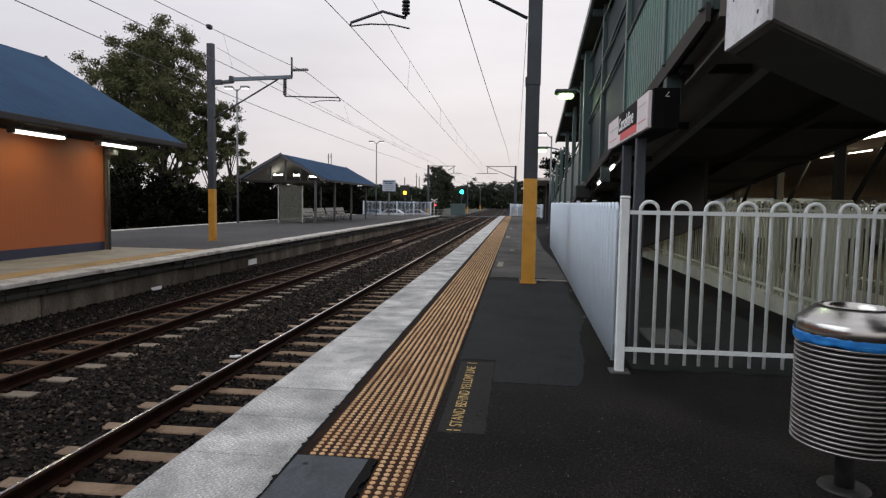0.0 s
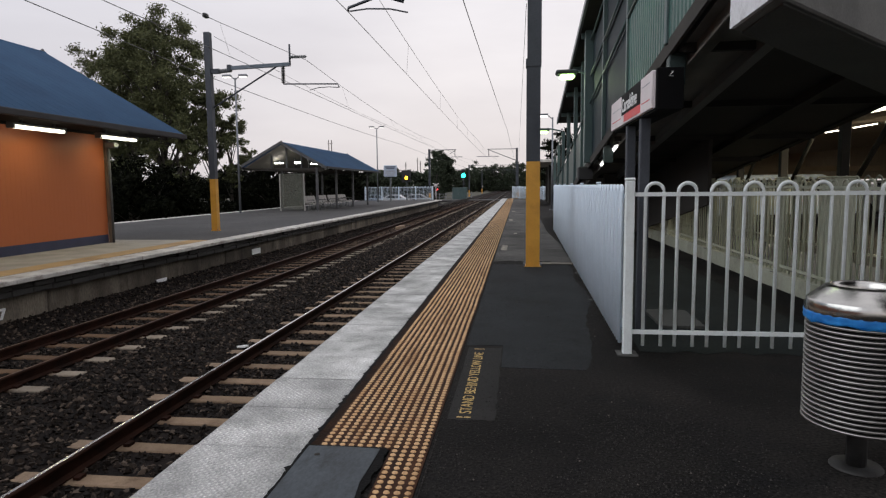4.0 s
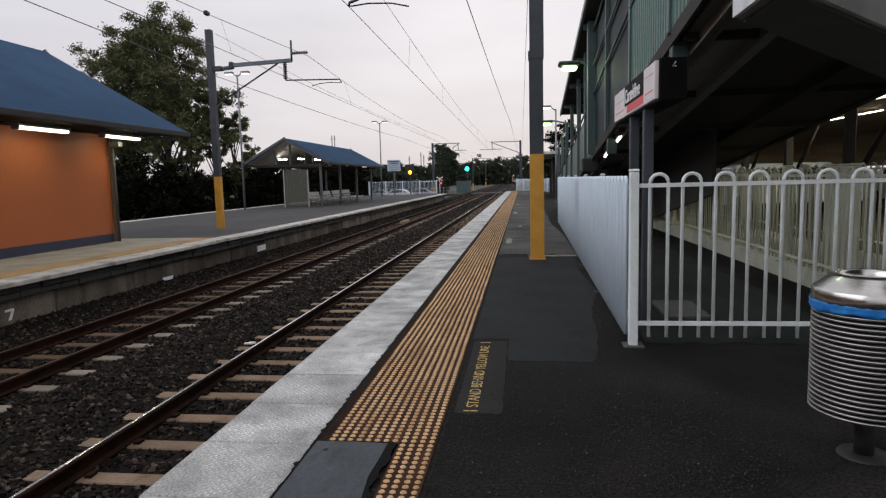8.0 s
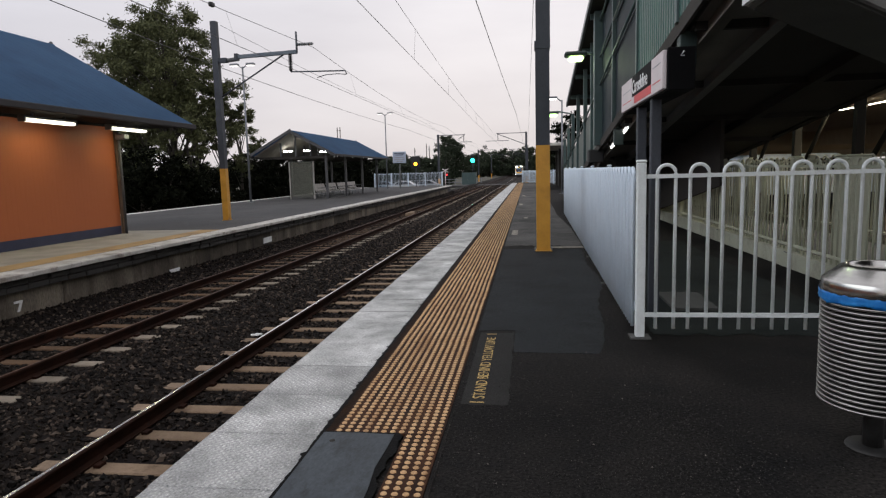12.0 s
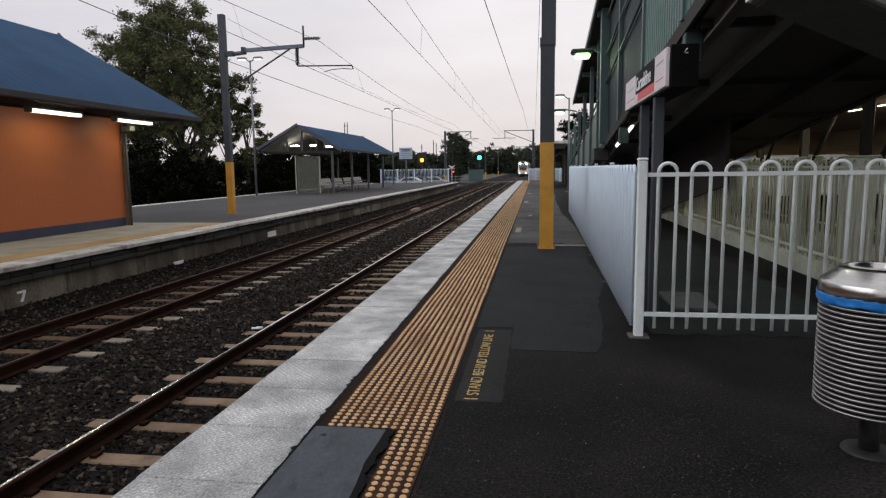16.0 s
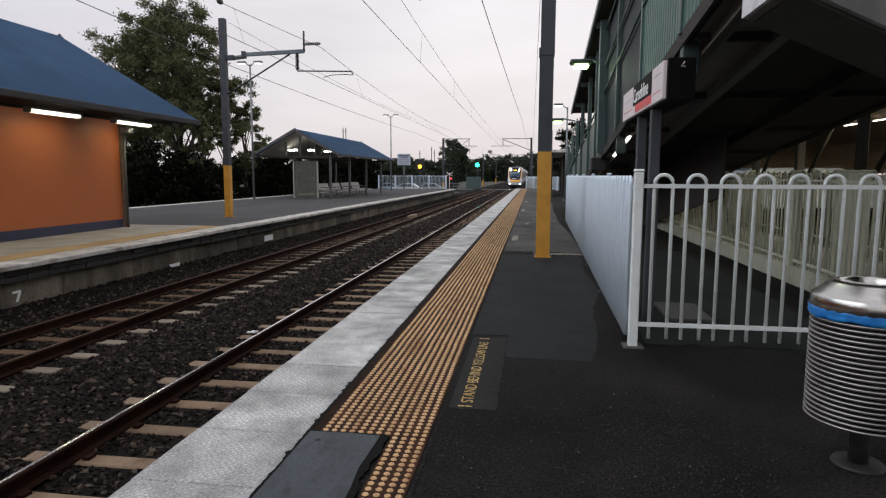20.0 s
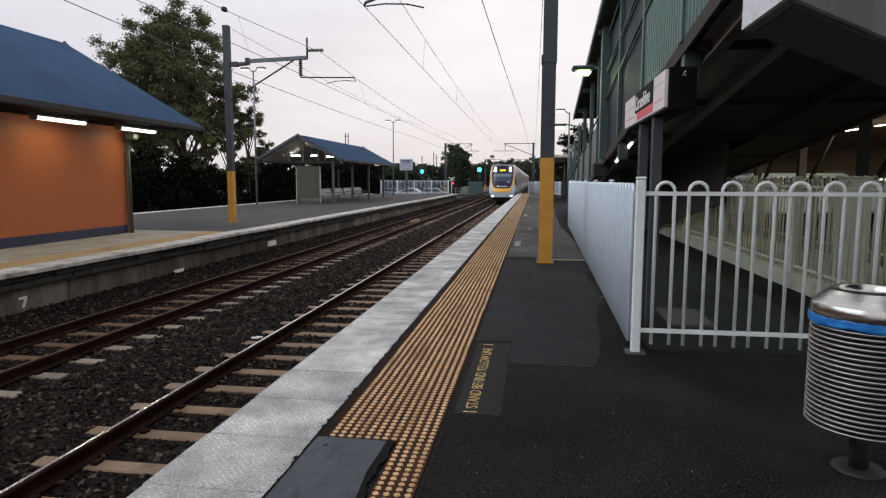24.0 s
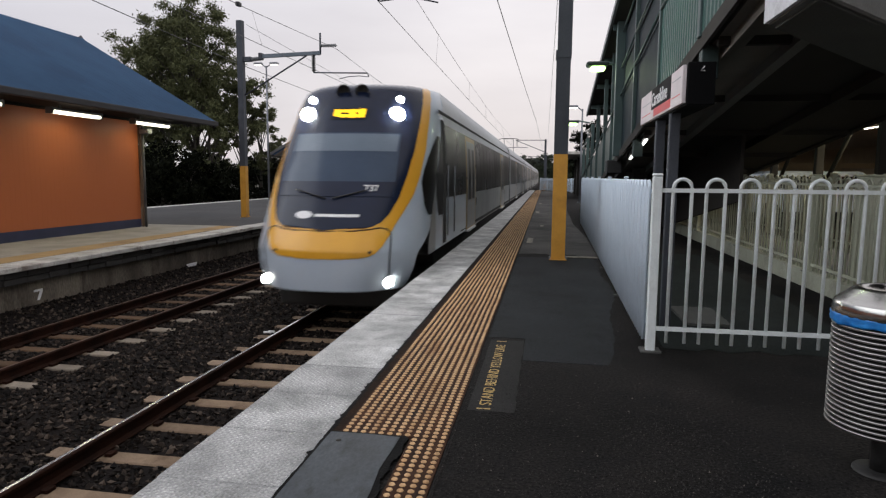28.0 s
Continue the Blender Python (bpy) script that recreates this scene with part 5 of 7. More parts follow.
bin_ = thing("litter_bin", "round stainless steel slatted litter bin with a blue liner", "bin", (2.155, 0.0, 0))
part("pedestal", lathe(bmesh.new(), [(0, 0.012), (0.112, 0.012), (0.118, 0.0)], 20), "bin_base", bin_, "scuffed grey round foot plate")
part("stem", T([(0, 0, 0), (0, 0, 0.3)], 0.045, 12), "bin_base", bin_)
part("liner_can", lathe(bmesh.new(), [(0, 0.238), (0.222, 0.238), (0.222, 0.74), (0.215, 0.74)], 36), "bin_gap", bin_)
ring = bmesh.new()
lathe(ring, [(0.232, 0.0), (0.246, 0.0012), (0.2495, 0.0045), (0.2495, 0.0105), (0.246, 0.0138), (0.232, 0.015)], 48)
ring_me = mesh_of("hoop", ring, "stainless")
for i in range(21):
    piece("hoop", ring_me, bin_, pose(0, 0, 0.232 + i * 0.0243))
bag = bmesh.new()
rr = random.Random(4)
rings = []
fold = [0.5 * math.sin(k * 0.52 + 0.8) + 0.35 * math.sin(k * 1.36) + rr.uniform(-0.35, 0.35) for k in range(60)]
for z, r0, puff in ((0.734, 0.250, 0.004), (0.740, 0.2545, 0.006), (0.752, 0.257, 0.004), (0.765, 0.2535, 0.006), (0.777, 0.258, 0.005), (0.787, 0.251, 0.003), (0.792, 0.240, 0.0)):
    hem = 1.0 if z < 0.745 else 0.0
    rings.append([bag.verts.new(((r0 + puff * (fold[(k * 7 + int(z * 1000)) % 60] + 0.8 * math.cos(math.pi * 2 * k / 60 - 3.5))) * math.cos(2 * math.pi * k / 60), (r0 + puff * fold[(k * 7 + int(z * 1000)) % 60]) * math.sin(2 * math.pi * k / 60), z + hem * 0.007 * fold[k])) for k in range(60)])
for a, b in zip(rings, rings[1:]):
    for k in range(60):
        bag.faces.new((a[k], a[(k + 1) % 60], b[(k + 1) % 60], b[k])).smooth = True
part("liner_bag", bag, "blue_bag", bin_, "shiny blue plastic liner folded over the rim")
part("lid", lathe(bmesh.new(), [(0.235, 0.776), (0.257, 0.776), (0.2585, 0.778), (0.2495, 0.834), (0.2475, 0.837), (0.244, 0.840), (0.178, 0.896), (0.172, 0.899), (0.152, 0.907), (0.14, 0.903), (0.135, 0.87), (0.125, 0.79)], 56), "brushed_lid", bin_, "brushed steel cone lid with a round opening")
part("lid_inside", lathe(bmesh.new(), [(0, 0.80), (0.135, 0.80)], 32), "bin_gap", bin_)

# ---- covered ramp beside the platform ----
RX, RX2 = 2.12, 5.45


def ramp_z(y):
    """Underside of the ramp's edge."""
    return 3.33 - 0.127 * y


ramp = thing("covered_ramp", "covered pedestrian ramp clad in dark green sheet under a metal roof", "ramp", (0, 0, 0))
Y0, Y1 = 2.4, 25.5
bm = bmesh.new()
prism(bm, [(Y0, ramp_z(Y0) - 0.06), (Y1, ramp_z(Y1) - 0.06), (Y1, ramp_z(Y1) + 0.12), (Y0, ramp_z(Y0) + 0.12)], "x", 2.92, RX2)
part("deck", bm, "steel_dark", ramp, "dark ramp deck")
# edge half of the deck in a lighter colour for sky light reaching under it
bm = bmesh.new()
prism(bm, [(Y0, ramp_z(Y0) - 0.06), (Y1, ramp_z(Y1) - 0.06), (Y1, ramp_z(Y1) + 0.12), (Y0, ramp_z(Y0) + 0.12)], "x", RX + 0.05, 2.92)
part("edge_strip", bm, "beam_tan", ramp, "brown underside strip lightened for light at the edge")
# the joist at 2.89 is coloured lighter for light along its flange
for x, m in ((RX, "green_dark"), (2.32, "beam_tan"), (2.89, "girder_grey"), (4.2, "steel_dark"), (RX2, "steel_dark")):
    bm = bmesh.new()
    d = 0.0 if x == RX else 0.10 if x == RX2 else 0.20
    h = 0.24 if d else 0.14
    prism(bm, [(Y0, ramp_z(Y0) - d), (Y1, ramp_z(Y1) - d), (Y1, ramp_z(Y1) - d + h), (Y0, ramp_z(Y0) - d + h)], "x", x - (0.04 if d else -0.005), x + 0.05)
    if d:
        prism(bm, [(Y0, ramp_z(Y0) - d), (Y1, ramp_z(Y1) - d), (Y1, ramp_z(Y1) - d + 0.025), (Y0, ramp_z(Y0) - d + 0.025)], "x", x - 0.06, x + 0.06)
    part("edge_beam" if d == 0 else "joist", bm, m, ramp)
part("edge_channel", P([(Y0, ramp_z(Y0) - 0.10), (Y1, ramp_z(Y1) - 0.10), (Y1, ramp_z(Y1) + 0.06), (Y0, ramp_z(Y0) + 0.06)], "x", RX - 0.062, RX - 0.022), "steel_dark", ramp, "dark edge channel under the cladding")
for k in range(10):
    y = Y0 + 1.2 + k * 2.3
    part("cross_beam", B(RX + 0.05, RX2, y - 0.04, y + 0.04, ramp_z(y) - 0.14, ramp_z(y) - 0.05), "steel_dark", ramp)


def roof_z(y):
    return 6.49 - 0.159 * y


# cladding bays: posts with stubs below, sloping rails, ribbed sheet near the landing and flat sheet beyond
bays = [2.5, 3.87, 6.31, 8.89, 11.0, 12.9, 14.9, 17.4, 19.7, 22.2, 24.8]
COLUMN_Y, ROOF_END = 11.0, 18.8


def clad_sheet(a, b, lo_off, hi_off, x, ribbed):
    """A sheet panel between two posts that follows the slope; ribbed or flat with folded edges."""
    bm = bmesh.new()
    n = max(4, int((b - a) / 0.13)) if ribbed else 1
    deep = 0.035 if ribbed else 0.0
    for k in range(n):
        ya, yb = a + (b - a) * k / n, a + (b - a) * (k + 1) / n
        w = yb - ya
        line = [(ya, x), (ya + w * 0.35, x), (ya + w * 0.5, x - deep), (ya + w * 0.85, x - deep), (yb, x)]
        lo = [bm.verts.new((xx, y, ramp_z(y) + lo_off)) for y, xx in line]
        hi = [bm.verts.new((xx, y, ramp_z(y) + hi_off)) for y, xx in line]
        for q in range(4):
            bm.faces.new((lo[q], lo[q + 1], hi[q + 1], hi[q]))
    bmesh.ops.remove_doubles(bm, verts=list(bm.verts), dist=0.0005)
    bmesh.ops.solidify(bm, geom=list(bm.faces), thickness=0.006)
    return bm


for i, y in enumerate(bays):
    if y == COLUMN_Y:
        continue
    h = 0.055 if y < 4 else 0.04
    top = roof_z(y) - 0.02 if y < ROOF_END else ramp_z(y) + 2.45
    part("post", B(RX - 0.09, RX + 0.02, y - h, y + h, ramp_z(y) + 0.03, top, bevel=0.008), "green_steel", ramp)
    if y in (3.87, 8.89):
        part("post_stub", B(RX - 0.05, RX + 0.12, y - 0.07, y + 0.07, ramp_z(y) - 0.40, ramp_z(y) - 0.06, bevel=0.008), "green_dark", ramp, "dark post stub under the cladding")
part("column", B(1.93, 2.12, COLUMN_Y - 0.02, COLUMN_Y + 0.20, ramp_z(COLUMN_Y) - 0.05, roof_z(COLUMN_Y) - 0.02, bevel=0.01), "green_steel", ramp, "broad grey-green column")
part("column_shoe", B(1.86, 2.2, COLUMN_Y + 0.5, COLUMN_Y + 0.9, ramp_z(COLUMN_Y) - 0.42, ramp_z(COLUMN_Y) - 0.12, bevel=0.02), "black", ramp, "dark box under the column")
for a, b in zip(bays, bays[1:]):
    near = b < 6.5
    part("clad_panel", clad_sheet(a + 0.04, b - 0.04, 0.02, 1.22, RX - 0.02, near), "green_clad" if near else "flat_clad" if b < 11.5 else "pale_clad", ramp, "teal green ribbed sheet panel" if near else "blue-grey flat sheet panel")
    if b <= COLUMN_Y:
        part("clad_panel", clad_sheet(a + 0.04, b - 0.04, 1.26, 1.80, RX - 0.015, False), "flat_clad", ramp, "blue-grey flat sheet panel")
        part("clad_panel", clad_sheet(a + 0.04, b - 0.04, 1.86, 2.55, RX - 0.015, near), "green_clad" if near else "flat_clad", ramp, "blue-grey upper sheet panel")
    rails = [(1.245, 0.024)] + ([(1.83, 0.02), (2.58, 0.02)] if b <= COLUMN_Y else []) + ([(2.45, 0.025)] if a > 18 else [])
    for off, r in rails:
        part("sloping_rail", T([(RX - 0.07, a, ramp_z(a) + off), (RX - 0.07, b, ramp_z(b) + off)], r, 8), "green_steel", ramp)
bm = bmesh.new()
prism(bm, [(2.0, roof_z(2.0)), (ROOF_END, roof_z(ROOF_END)), (ROOF_END, roof_z(ROOF_END) + 0.08), (2.0, roof_z(2.0) + 0.08)], "x", 1.84, RX2 + 0.2)
part("roof", bm, "steel_dark", ramp, "dark metal ramp roof")
bm = bmesh.new()
prism(bm, [(2.0, roof_z(2.0) - 0.035), (ROOF_END, roof_z(ROOF_END) - 0.035), (ROOF_END, roof_z(ROOF_END) + 0.10), (2.0, roof_z(2.0) + 0.10)], "x", 1.79, 1.84)
part("roof_fascia", bm, "steel_grey", ramp)
for k in range(8):
    y = 2.8 + 2.1 * k
    part("rafter", B(1.86, RX2, y - 0.04, y + 0.04, roof_z(y) - 0.13, roof_z(y) - 0.01), "green_steel", ramp)
part("east_wall", P([(Y0, ramp_z(Y0) + 0.1), (Y1, ramp_z(Y1) + 0.1), (Y1, ramp_z(Y1) + 2.4), (Y0, roof_z(Y0))], "x", RX2 - 0.06, RX2), "green_clad", ramp)
for y in (12.5, 18.0):
    for x in (RX + 0.6, RX2 - 0.5):
        part("pier", B(x - 0.16, x + 0.16, y - 0.16, y + 0.16, 0, ramp_z(y) - 0.1, bevel=0.01), "steel_dark", ramp)

part("side_beam", P([(8.2, 1.04), (20, -0.65), (20, 0.8), (8.2, 2.2)], "x", 3.76, 3.82), "steel_dark", ramp, "dark deep side beam")
# landing above the fence: pale edge beam, chamfered face and dark underside
land = thing("ramp_landing", "concrete ramp landing with a pale edge beam and dark underside", "landing", (0, 0, 0))
bm = bmesh.new()
prism(bm, [(1.80, 0.25), (6.6, 5.42), (6.6, 6.9), (1.80, 0.94)], "z", 2.33, 3.35)
bmesh.ops.bevel(bm, geom=list(bm.edges), offset=0.012, segments=1, affect="EDGES")
part("angled_beam", bm, "slab_grey", land, "grey concrete beam set at an angle")
part("end_face", B(1.775, 1.80, 0.262, 0.93, 2.335, 3.35), "slab_paint", land, "pale painted and chipped end face")
for q, (y, z) in enumerate(((0.32, 2.62), (0.55, 2.68), (0.80, 2.60), (0.40, 2.42), (0.70, 2.88), (0.5, 3.1))):
    part("bolt_hole", T([(1.772, y, z), (1.7765, y, z)], 0.009 + 0.003 * (q % 2), 8), "black", land)
# darker plate puts the shade under the beam into the colour
part("soffit_plate", P([(1.86, 0.36), (6.5, 5.4), (6.5, 6.75), (1.86, 0.98)], "z", 2.318, 2.332), "landing_soffit", land, "dark plate for the shaded underside")
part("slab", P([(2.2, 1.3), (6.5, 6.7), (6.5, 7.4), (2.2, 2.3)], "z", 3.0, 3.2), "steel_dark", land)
# unseen slab, added to keep sky light off the bin and asphalt
part("slab", B(2.75, 7.5, -8.0, 0.2, 3.35, 3.55), "steel_dark", land, "unseen dark slab added to shade the bin")


def bracket_lamp(label, x, y, z, reach):
    ob = thing("bracket_lamp", label, "lamp", (x, y, z), "bracket lamps")
    part("arm", T([(reach, 0, 0.02), (0.1, 0, 0.12)], 0.03, 6), "green_steel", ob)
    part("hood", B(-0.30, 0.18, -0.18, 0.18, 0.03, 0.12, bevel=0.03), "green_dark", ob)
    part("lens", B(-0.22, 0.12, -0.15, 0.15, -0.07, 0.03, bevel=0.045), "lamp_green", ob, "glowing greenish lens")
    return ob


bracket_lamp("glowing greenish floodlight on a bracket beside the ramp", 1.62, 11.4, 3.83, 0.5)
bracket_lamp("glowing greenish floodlight on a bracket beside the ramp", 1.50, 21.4, 3.44, 0.6)
bracket_lamp("glowing greenish floodlight on a bracket high beside the ramp", 1.80, 4.0, 4.75, 0.32)
for x, y, z, pw in ((1.62, 11.4, 3.74, 6), (1.5, 21.4, 3.36, 12), (1.80, 4.0, 4.66, 12)):
    d = bpy.data.lights.new("bracket_lamp_light", "POINT")
    d.energy, d.color, d.shadow_soft_size = pw, (0.80, 1.0, 0.62), 0.12
    new("bracket_lamp_light", d).location = (x - 0.05, y, z - 0.12)
for y in (8.45, 9.95):
    sl = thing("strip_light", "small glowing strip light under the ramp edge", "light", pose(2.25, y, ramp_z(y) - 0.17, -7.2, 0, 0), "strip lights")
    part("diffuser", B(-0.025, 0.025, 0, 0.66, -0.02, 0.02, bevel=0.01), "lamp_white", sl)
    part("batten", B(-0.045, 0.045, 0, 0.72, 0.02, 0.13), "steel_grey", sl)

# cream fences and ramp kerb under the deck
solid("ramp_kerb", P([(2.2, 0), (15.5, 0), (15.5, 0.26), (2.2, 0.20)], "x", 3.92, 4.12), "kerb", "stained concrete kerb under the fence", "kerb")
picket_fence("ramp_fence", "cream loop-top fence on a concrete kerb under the ramp", (4.0, 2.6, 0.18), (4.0, 15.0, 0.24), 1.24, "cream_fence", 0.125, r=0.013, n=5, post_every=3.1, post_r=0.05, foot=0.0, rail_lo=0.1)
picket_fence("ramp_fence", "cream loop-top fence behind the ramp", (5.9, 3.0, 0.1), (5.9, 20.0, 0.1), 1.4, "cream_fence", 0.16, r=0.016, n=4, post_every=3.4, post_r=0.05, foot=0.0)
post = thing("gate_post", "broad cream square gate post in the fence under the ramp", "post", (4.35, 4.95, 0))
part("shaft", B(-0.14, 0.14, -0.14, 0.14, 0, 1.45, bevel=0.012), "cream_fence", post)
part("cap", B(-0.15, 0.15, -0.15, 0.15, 1.45, 1.475, bevel=0.01), "cream_fence", post)
solid("ramp_slab", P([(4.15, 2.0), (5.85, 2.0), (5.85, 16), (4.15, 16)], "z", 0.0, 0.12), "slab_grey", "grey concrete path under the ramp", "path")

# canopy behind the ramp
can = thing("bus_canopy", "open canopy with a brown timber soffit and raking steel posts", "canopy", (0, 0, 0))
part("roof", B(6.6, 16.0, 4.5, 32.0, 2.98, 3.12), "steel_dark", can)
for i in range(16):
    part("soffit_board", B(6.7 + i * 0.58, 7.26 + i * 0.58, 4.6, 31.9, 2.93, 2.975), "brown_soffit", can, "brown timber soffit board")
part("rear_wall", B(15.2, 15.6, 4.5, 32.0, 1.55, 2.93), "brown_soffit", can, "brown upper wall panel")
part("end_wall", B(5.6, 15.2, 31.4, 31.8, 1.5, 2.93), "brown_soffit", can, "brown upper end panel")
for y in (6.9, 9.7, 12.45, 15.3, 18.1, 21.0, 25.0):
    part("post", B(6.58, 6.74, y - 0.08, y + 0.08, 0, 2.93, bevel=0.01), "steel_dark", can)
    part("brace", T([(6.66, y - 0.3, 1.25), (6.66, y - 1.7, 2.62)], 0.05, 6), "steel_dark", can)
part("lintel", B(9.4, 15.0, 23.9, 24.0, 1.86, 2.06), "brown_soffit", can, "tan sheet lintel")
strip_light((7.56, 9.6, 2.84), 1.25, "glowing fluorescent strip light under the brown canopy", "tube_canopy").scale = (0.8, 1.0, 0.8)
for y in (12.1, 13.6, 15.15):
    strip_light((9.3, y, 2.84), 1.2, "slim glowing fluorescent strip light under the brown canopy", "tube_canopy").scale = (0.3, 1.0, 0.3)
area_light("canopy_lamp", (7.56, 10.2, 2.74), 0.14, 1.2, 100, (1.0, 0.88, 0.60), (7.56, 10.2, 0))
area_light("canopy_lamp", (9.3, 14.2, 2.76), 0.14, 3.4, 205, (1.0, 0.88, 0.60), (9.3, 14.2, 0))


def parked_car(label, x, y, z, rz, paint):
    ob = thing("parked_car", label, "car", (x, y, z, 0, 0, rz), "parked cars")
    body = [(-2.2, 0.35), (-2.25, 0.75), (-1.9, 0.92), (-1.3, 0.98), (-0.6, 1.42), (0.9, 1.46), (1.7, 1.0), (2.2, 0.92), (2.25, 0.45), (2.15, 0.3)]
    bm = P(body, "y", -0.85, 0.85)
    bmesh.ops.bevel(bm, geom=list(bm.edges), offset=0.06, segments=1, affect="EDGES")
    part("body", bm, paint, ob)
    for s in (-1, 1):
        part("side_window", P([(-1.05, 1.0), (-0.55, 1.36), (0.85, 1.39), (1.4, 1.02)], "y", s * 0.80, s * 0.87), "car_glass", ob)
        for wx in (-1.4, 1.35):
            bm = bmesh.new()
            tube(bm, [(wx, s * 0.68, 0.31), (wx, s * 0.90, 0.31)], 0.31, 16)
            tyre = part("wheel", bm, "black", ob)
            part("rim", T([(wx, s * 0.895, 0.31), (wx, s * 0.91, 0.31)], 0.19, 12), "galv", tyre)
        part("headlight", B(-2.26, -2.15, s * 0.6 - 0.15, s * 0.6 + 0.15, 0.68, 0.8, bevel=0.02), "sign_text", ob)
    bm = bmesh.new()
    sheet(bm, [(-1.32, -0.7, 0.985), (-1.32, 0.7, 0.985), (-0.66, 0.66, 1.40), (-0.66, -0.66, 1.40)], -0.02)
    part("windscreen", bm, "car_glass", ob)
    return ob


for x, y, rz, p, lab in ((11.5, 22, 80, "car_blue", "pale blue parked car beyond the canopy"), (14.5, 21, 85, "car_white", "white parked car beyond the canopy"),
                         (18.0, 24, 90, "car_silver", "silver parked car beyond the canopy"), (13.0, 34, 95, "car_white", "white parked car in the car park"),
                         (9.5, 30, 80, "car_silver", "silver parked car in the car park")):
    parked_car(lab, x, y, 0.0, rz, p)

wagon = thing("parked_wagon", "long pale blue wagon parked beyond the canopy", "car", (9.1, 19.4, 0, 0, 0, 3))
bm = P([(-2.4, 0.35), (-2.45, 0.85), (-2.1, 1.05), (-1.75, 1.62), (-1.5, 1.68), (1.2, 1.68), (1.9, 1.25), (2.4, 1.05), (2.45, 0.4)], "y", -0.9, 0.9)
bmesh.ops.bevel(bm, geom=list(bm.edges), offset=0.06, segments=1, affect="EDGES")
part("body", bm, "wagon_blue", wagon)
for s in (-1, 1):
    part("side_window", P([(-1.7, 1.12), (-1.5, 1.5), (1.1, 1.52), (1.6, 1.14)], "y", s * 0.86, s * 0.915), "car_glass", wagon)
    for wx in (-1.5, 1.5):
        tyre = part("wheel", T([(wx, s * 0.7, 0.34), (wx, s * 0.94, 0.34)], 0.34, 16), "black", wagon)
        part("rim", T([(wx, s * 0.935, 0.34), (wx, s * 0.95, 0.34)], 0.2, 12), "galv", tyre)

# a van that backs into view under the canopy and drives off
van = thing("van", "orange van with glowing red tail lamps under the canopy", "van", (15.9, 12.2, 0, 0, 0, 180))
bm = P([(-2.3, 0.35), (-2.3, 0.9), (-1.5, 1.08), (-0.9, 1.58), (2.1, 1.62), (2.25, 1.4), (2.28, 0.4)], "y", -0.84, 0.84)
bmesh.ops.bevel(bm, geom=list(bm.edges), offset=0.07, segments=1, affect="EDGES")
part("body", bm, "car_orange", van)
for s in (-1, 1):
    part("side_window", P([(-1.3, 1.12), (-0.85, 1.48), (1.95, 1.50), (2.0, 1.12)], "y", s * 0.80, s * 0.855), "car_glass", van)
    part("tail_lamp", B(2.2, 2.31, s * 0.7 - 0.09, s * 0.7 + 0.09, 0.60, 0.86, bevel=0.02), "tail_red", van, "glowing red tail lamp")
    part("high_lamp", B(2.1, 2.24, s * 0.62 - 0.10, s * 0.62 + 0.10, 1.40, 1.47, bevel=0.015), "tail_red", van, "glowing red high lamp")
    for wx in (-1.45, 1.4):
        tyre = part("wheel", T([(wx, s * 0.66, 0.33), (wx, s * 0.88, 0.33)], 0.33, 16), "black", van)
        part("rim", T([(wx, s * 0.875, 0.33), (wx, s * 0.89, 0.33)], 0.2, 12), "galv", tyre)
part("rear_window", B(2.2, 2.29, -0.62, 0.62, 1.08, 1.42, bevel=0.02), "car_glass", van)

# far end of the near platform
picket_fence("end_fence", "white steel fence at the far end of the near platform", (-0.1, 65.6, 0), (3.6, 55.0, 0), 1.3, "white_fence", 0.15, r=0.02, n=4, post_every=2.2, post_r=0.05)
canp = thing("platform_canopy", "small pale-roofed platform canopy on dark posts", "canopy", (0, 0, 0))
part("roof", B(1.6, 3.15, 40, 52, 2.95, 3.15, bevel=0.03), "coping_far", canp, "pale flat roof")
for y in (40.6, 46, 51.4):
    for x in (1.8, 2.9):
        part("post", B(x - 0.08, x + 0.08, y - 0.08, y + 0.08, 0, 2.95), "steel_dark", canp)
part("rear_wall", B(3.0, 3.1, 40, 52, 0, 2.9), "steel_dark", canp)
lamp_post("tall grey lamp post beyond the ramp", 2.4, 33.0, 0, 5.2, (-1,), "lamp_white", 0.06)
lamp_post("tall grey lamp post beyond the ramp", 1.9, 44.0, 0, 4.7, (-1,), "lamp_white", 0.06)

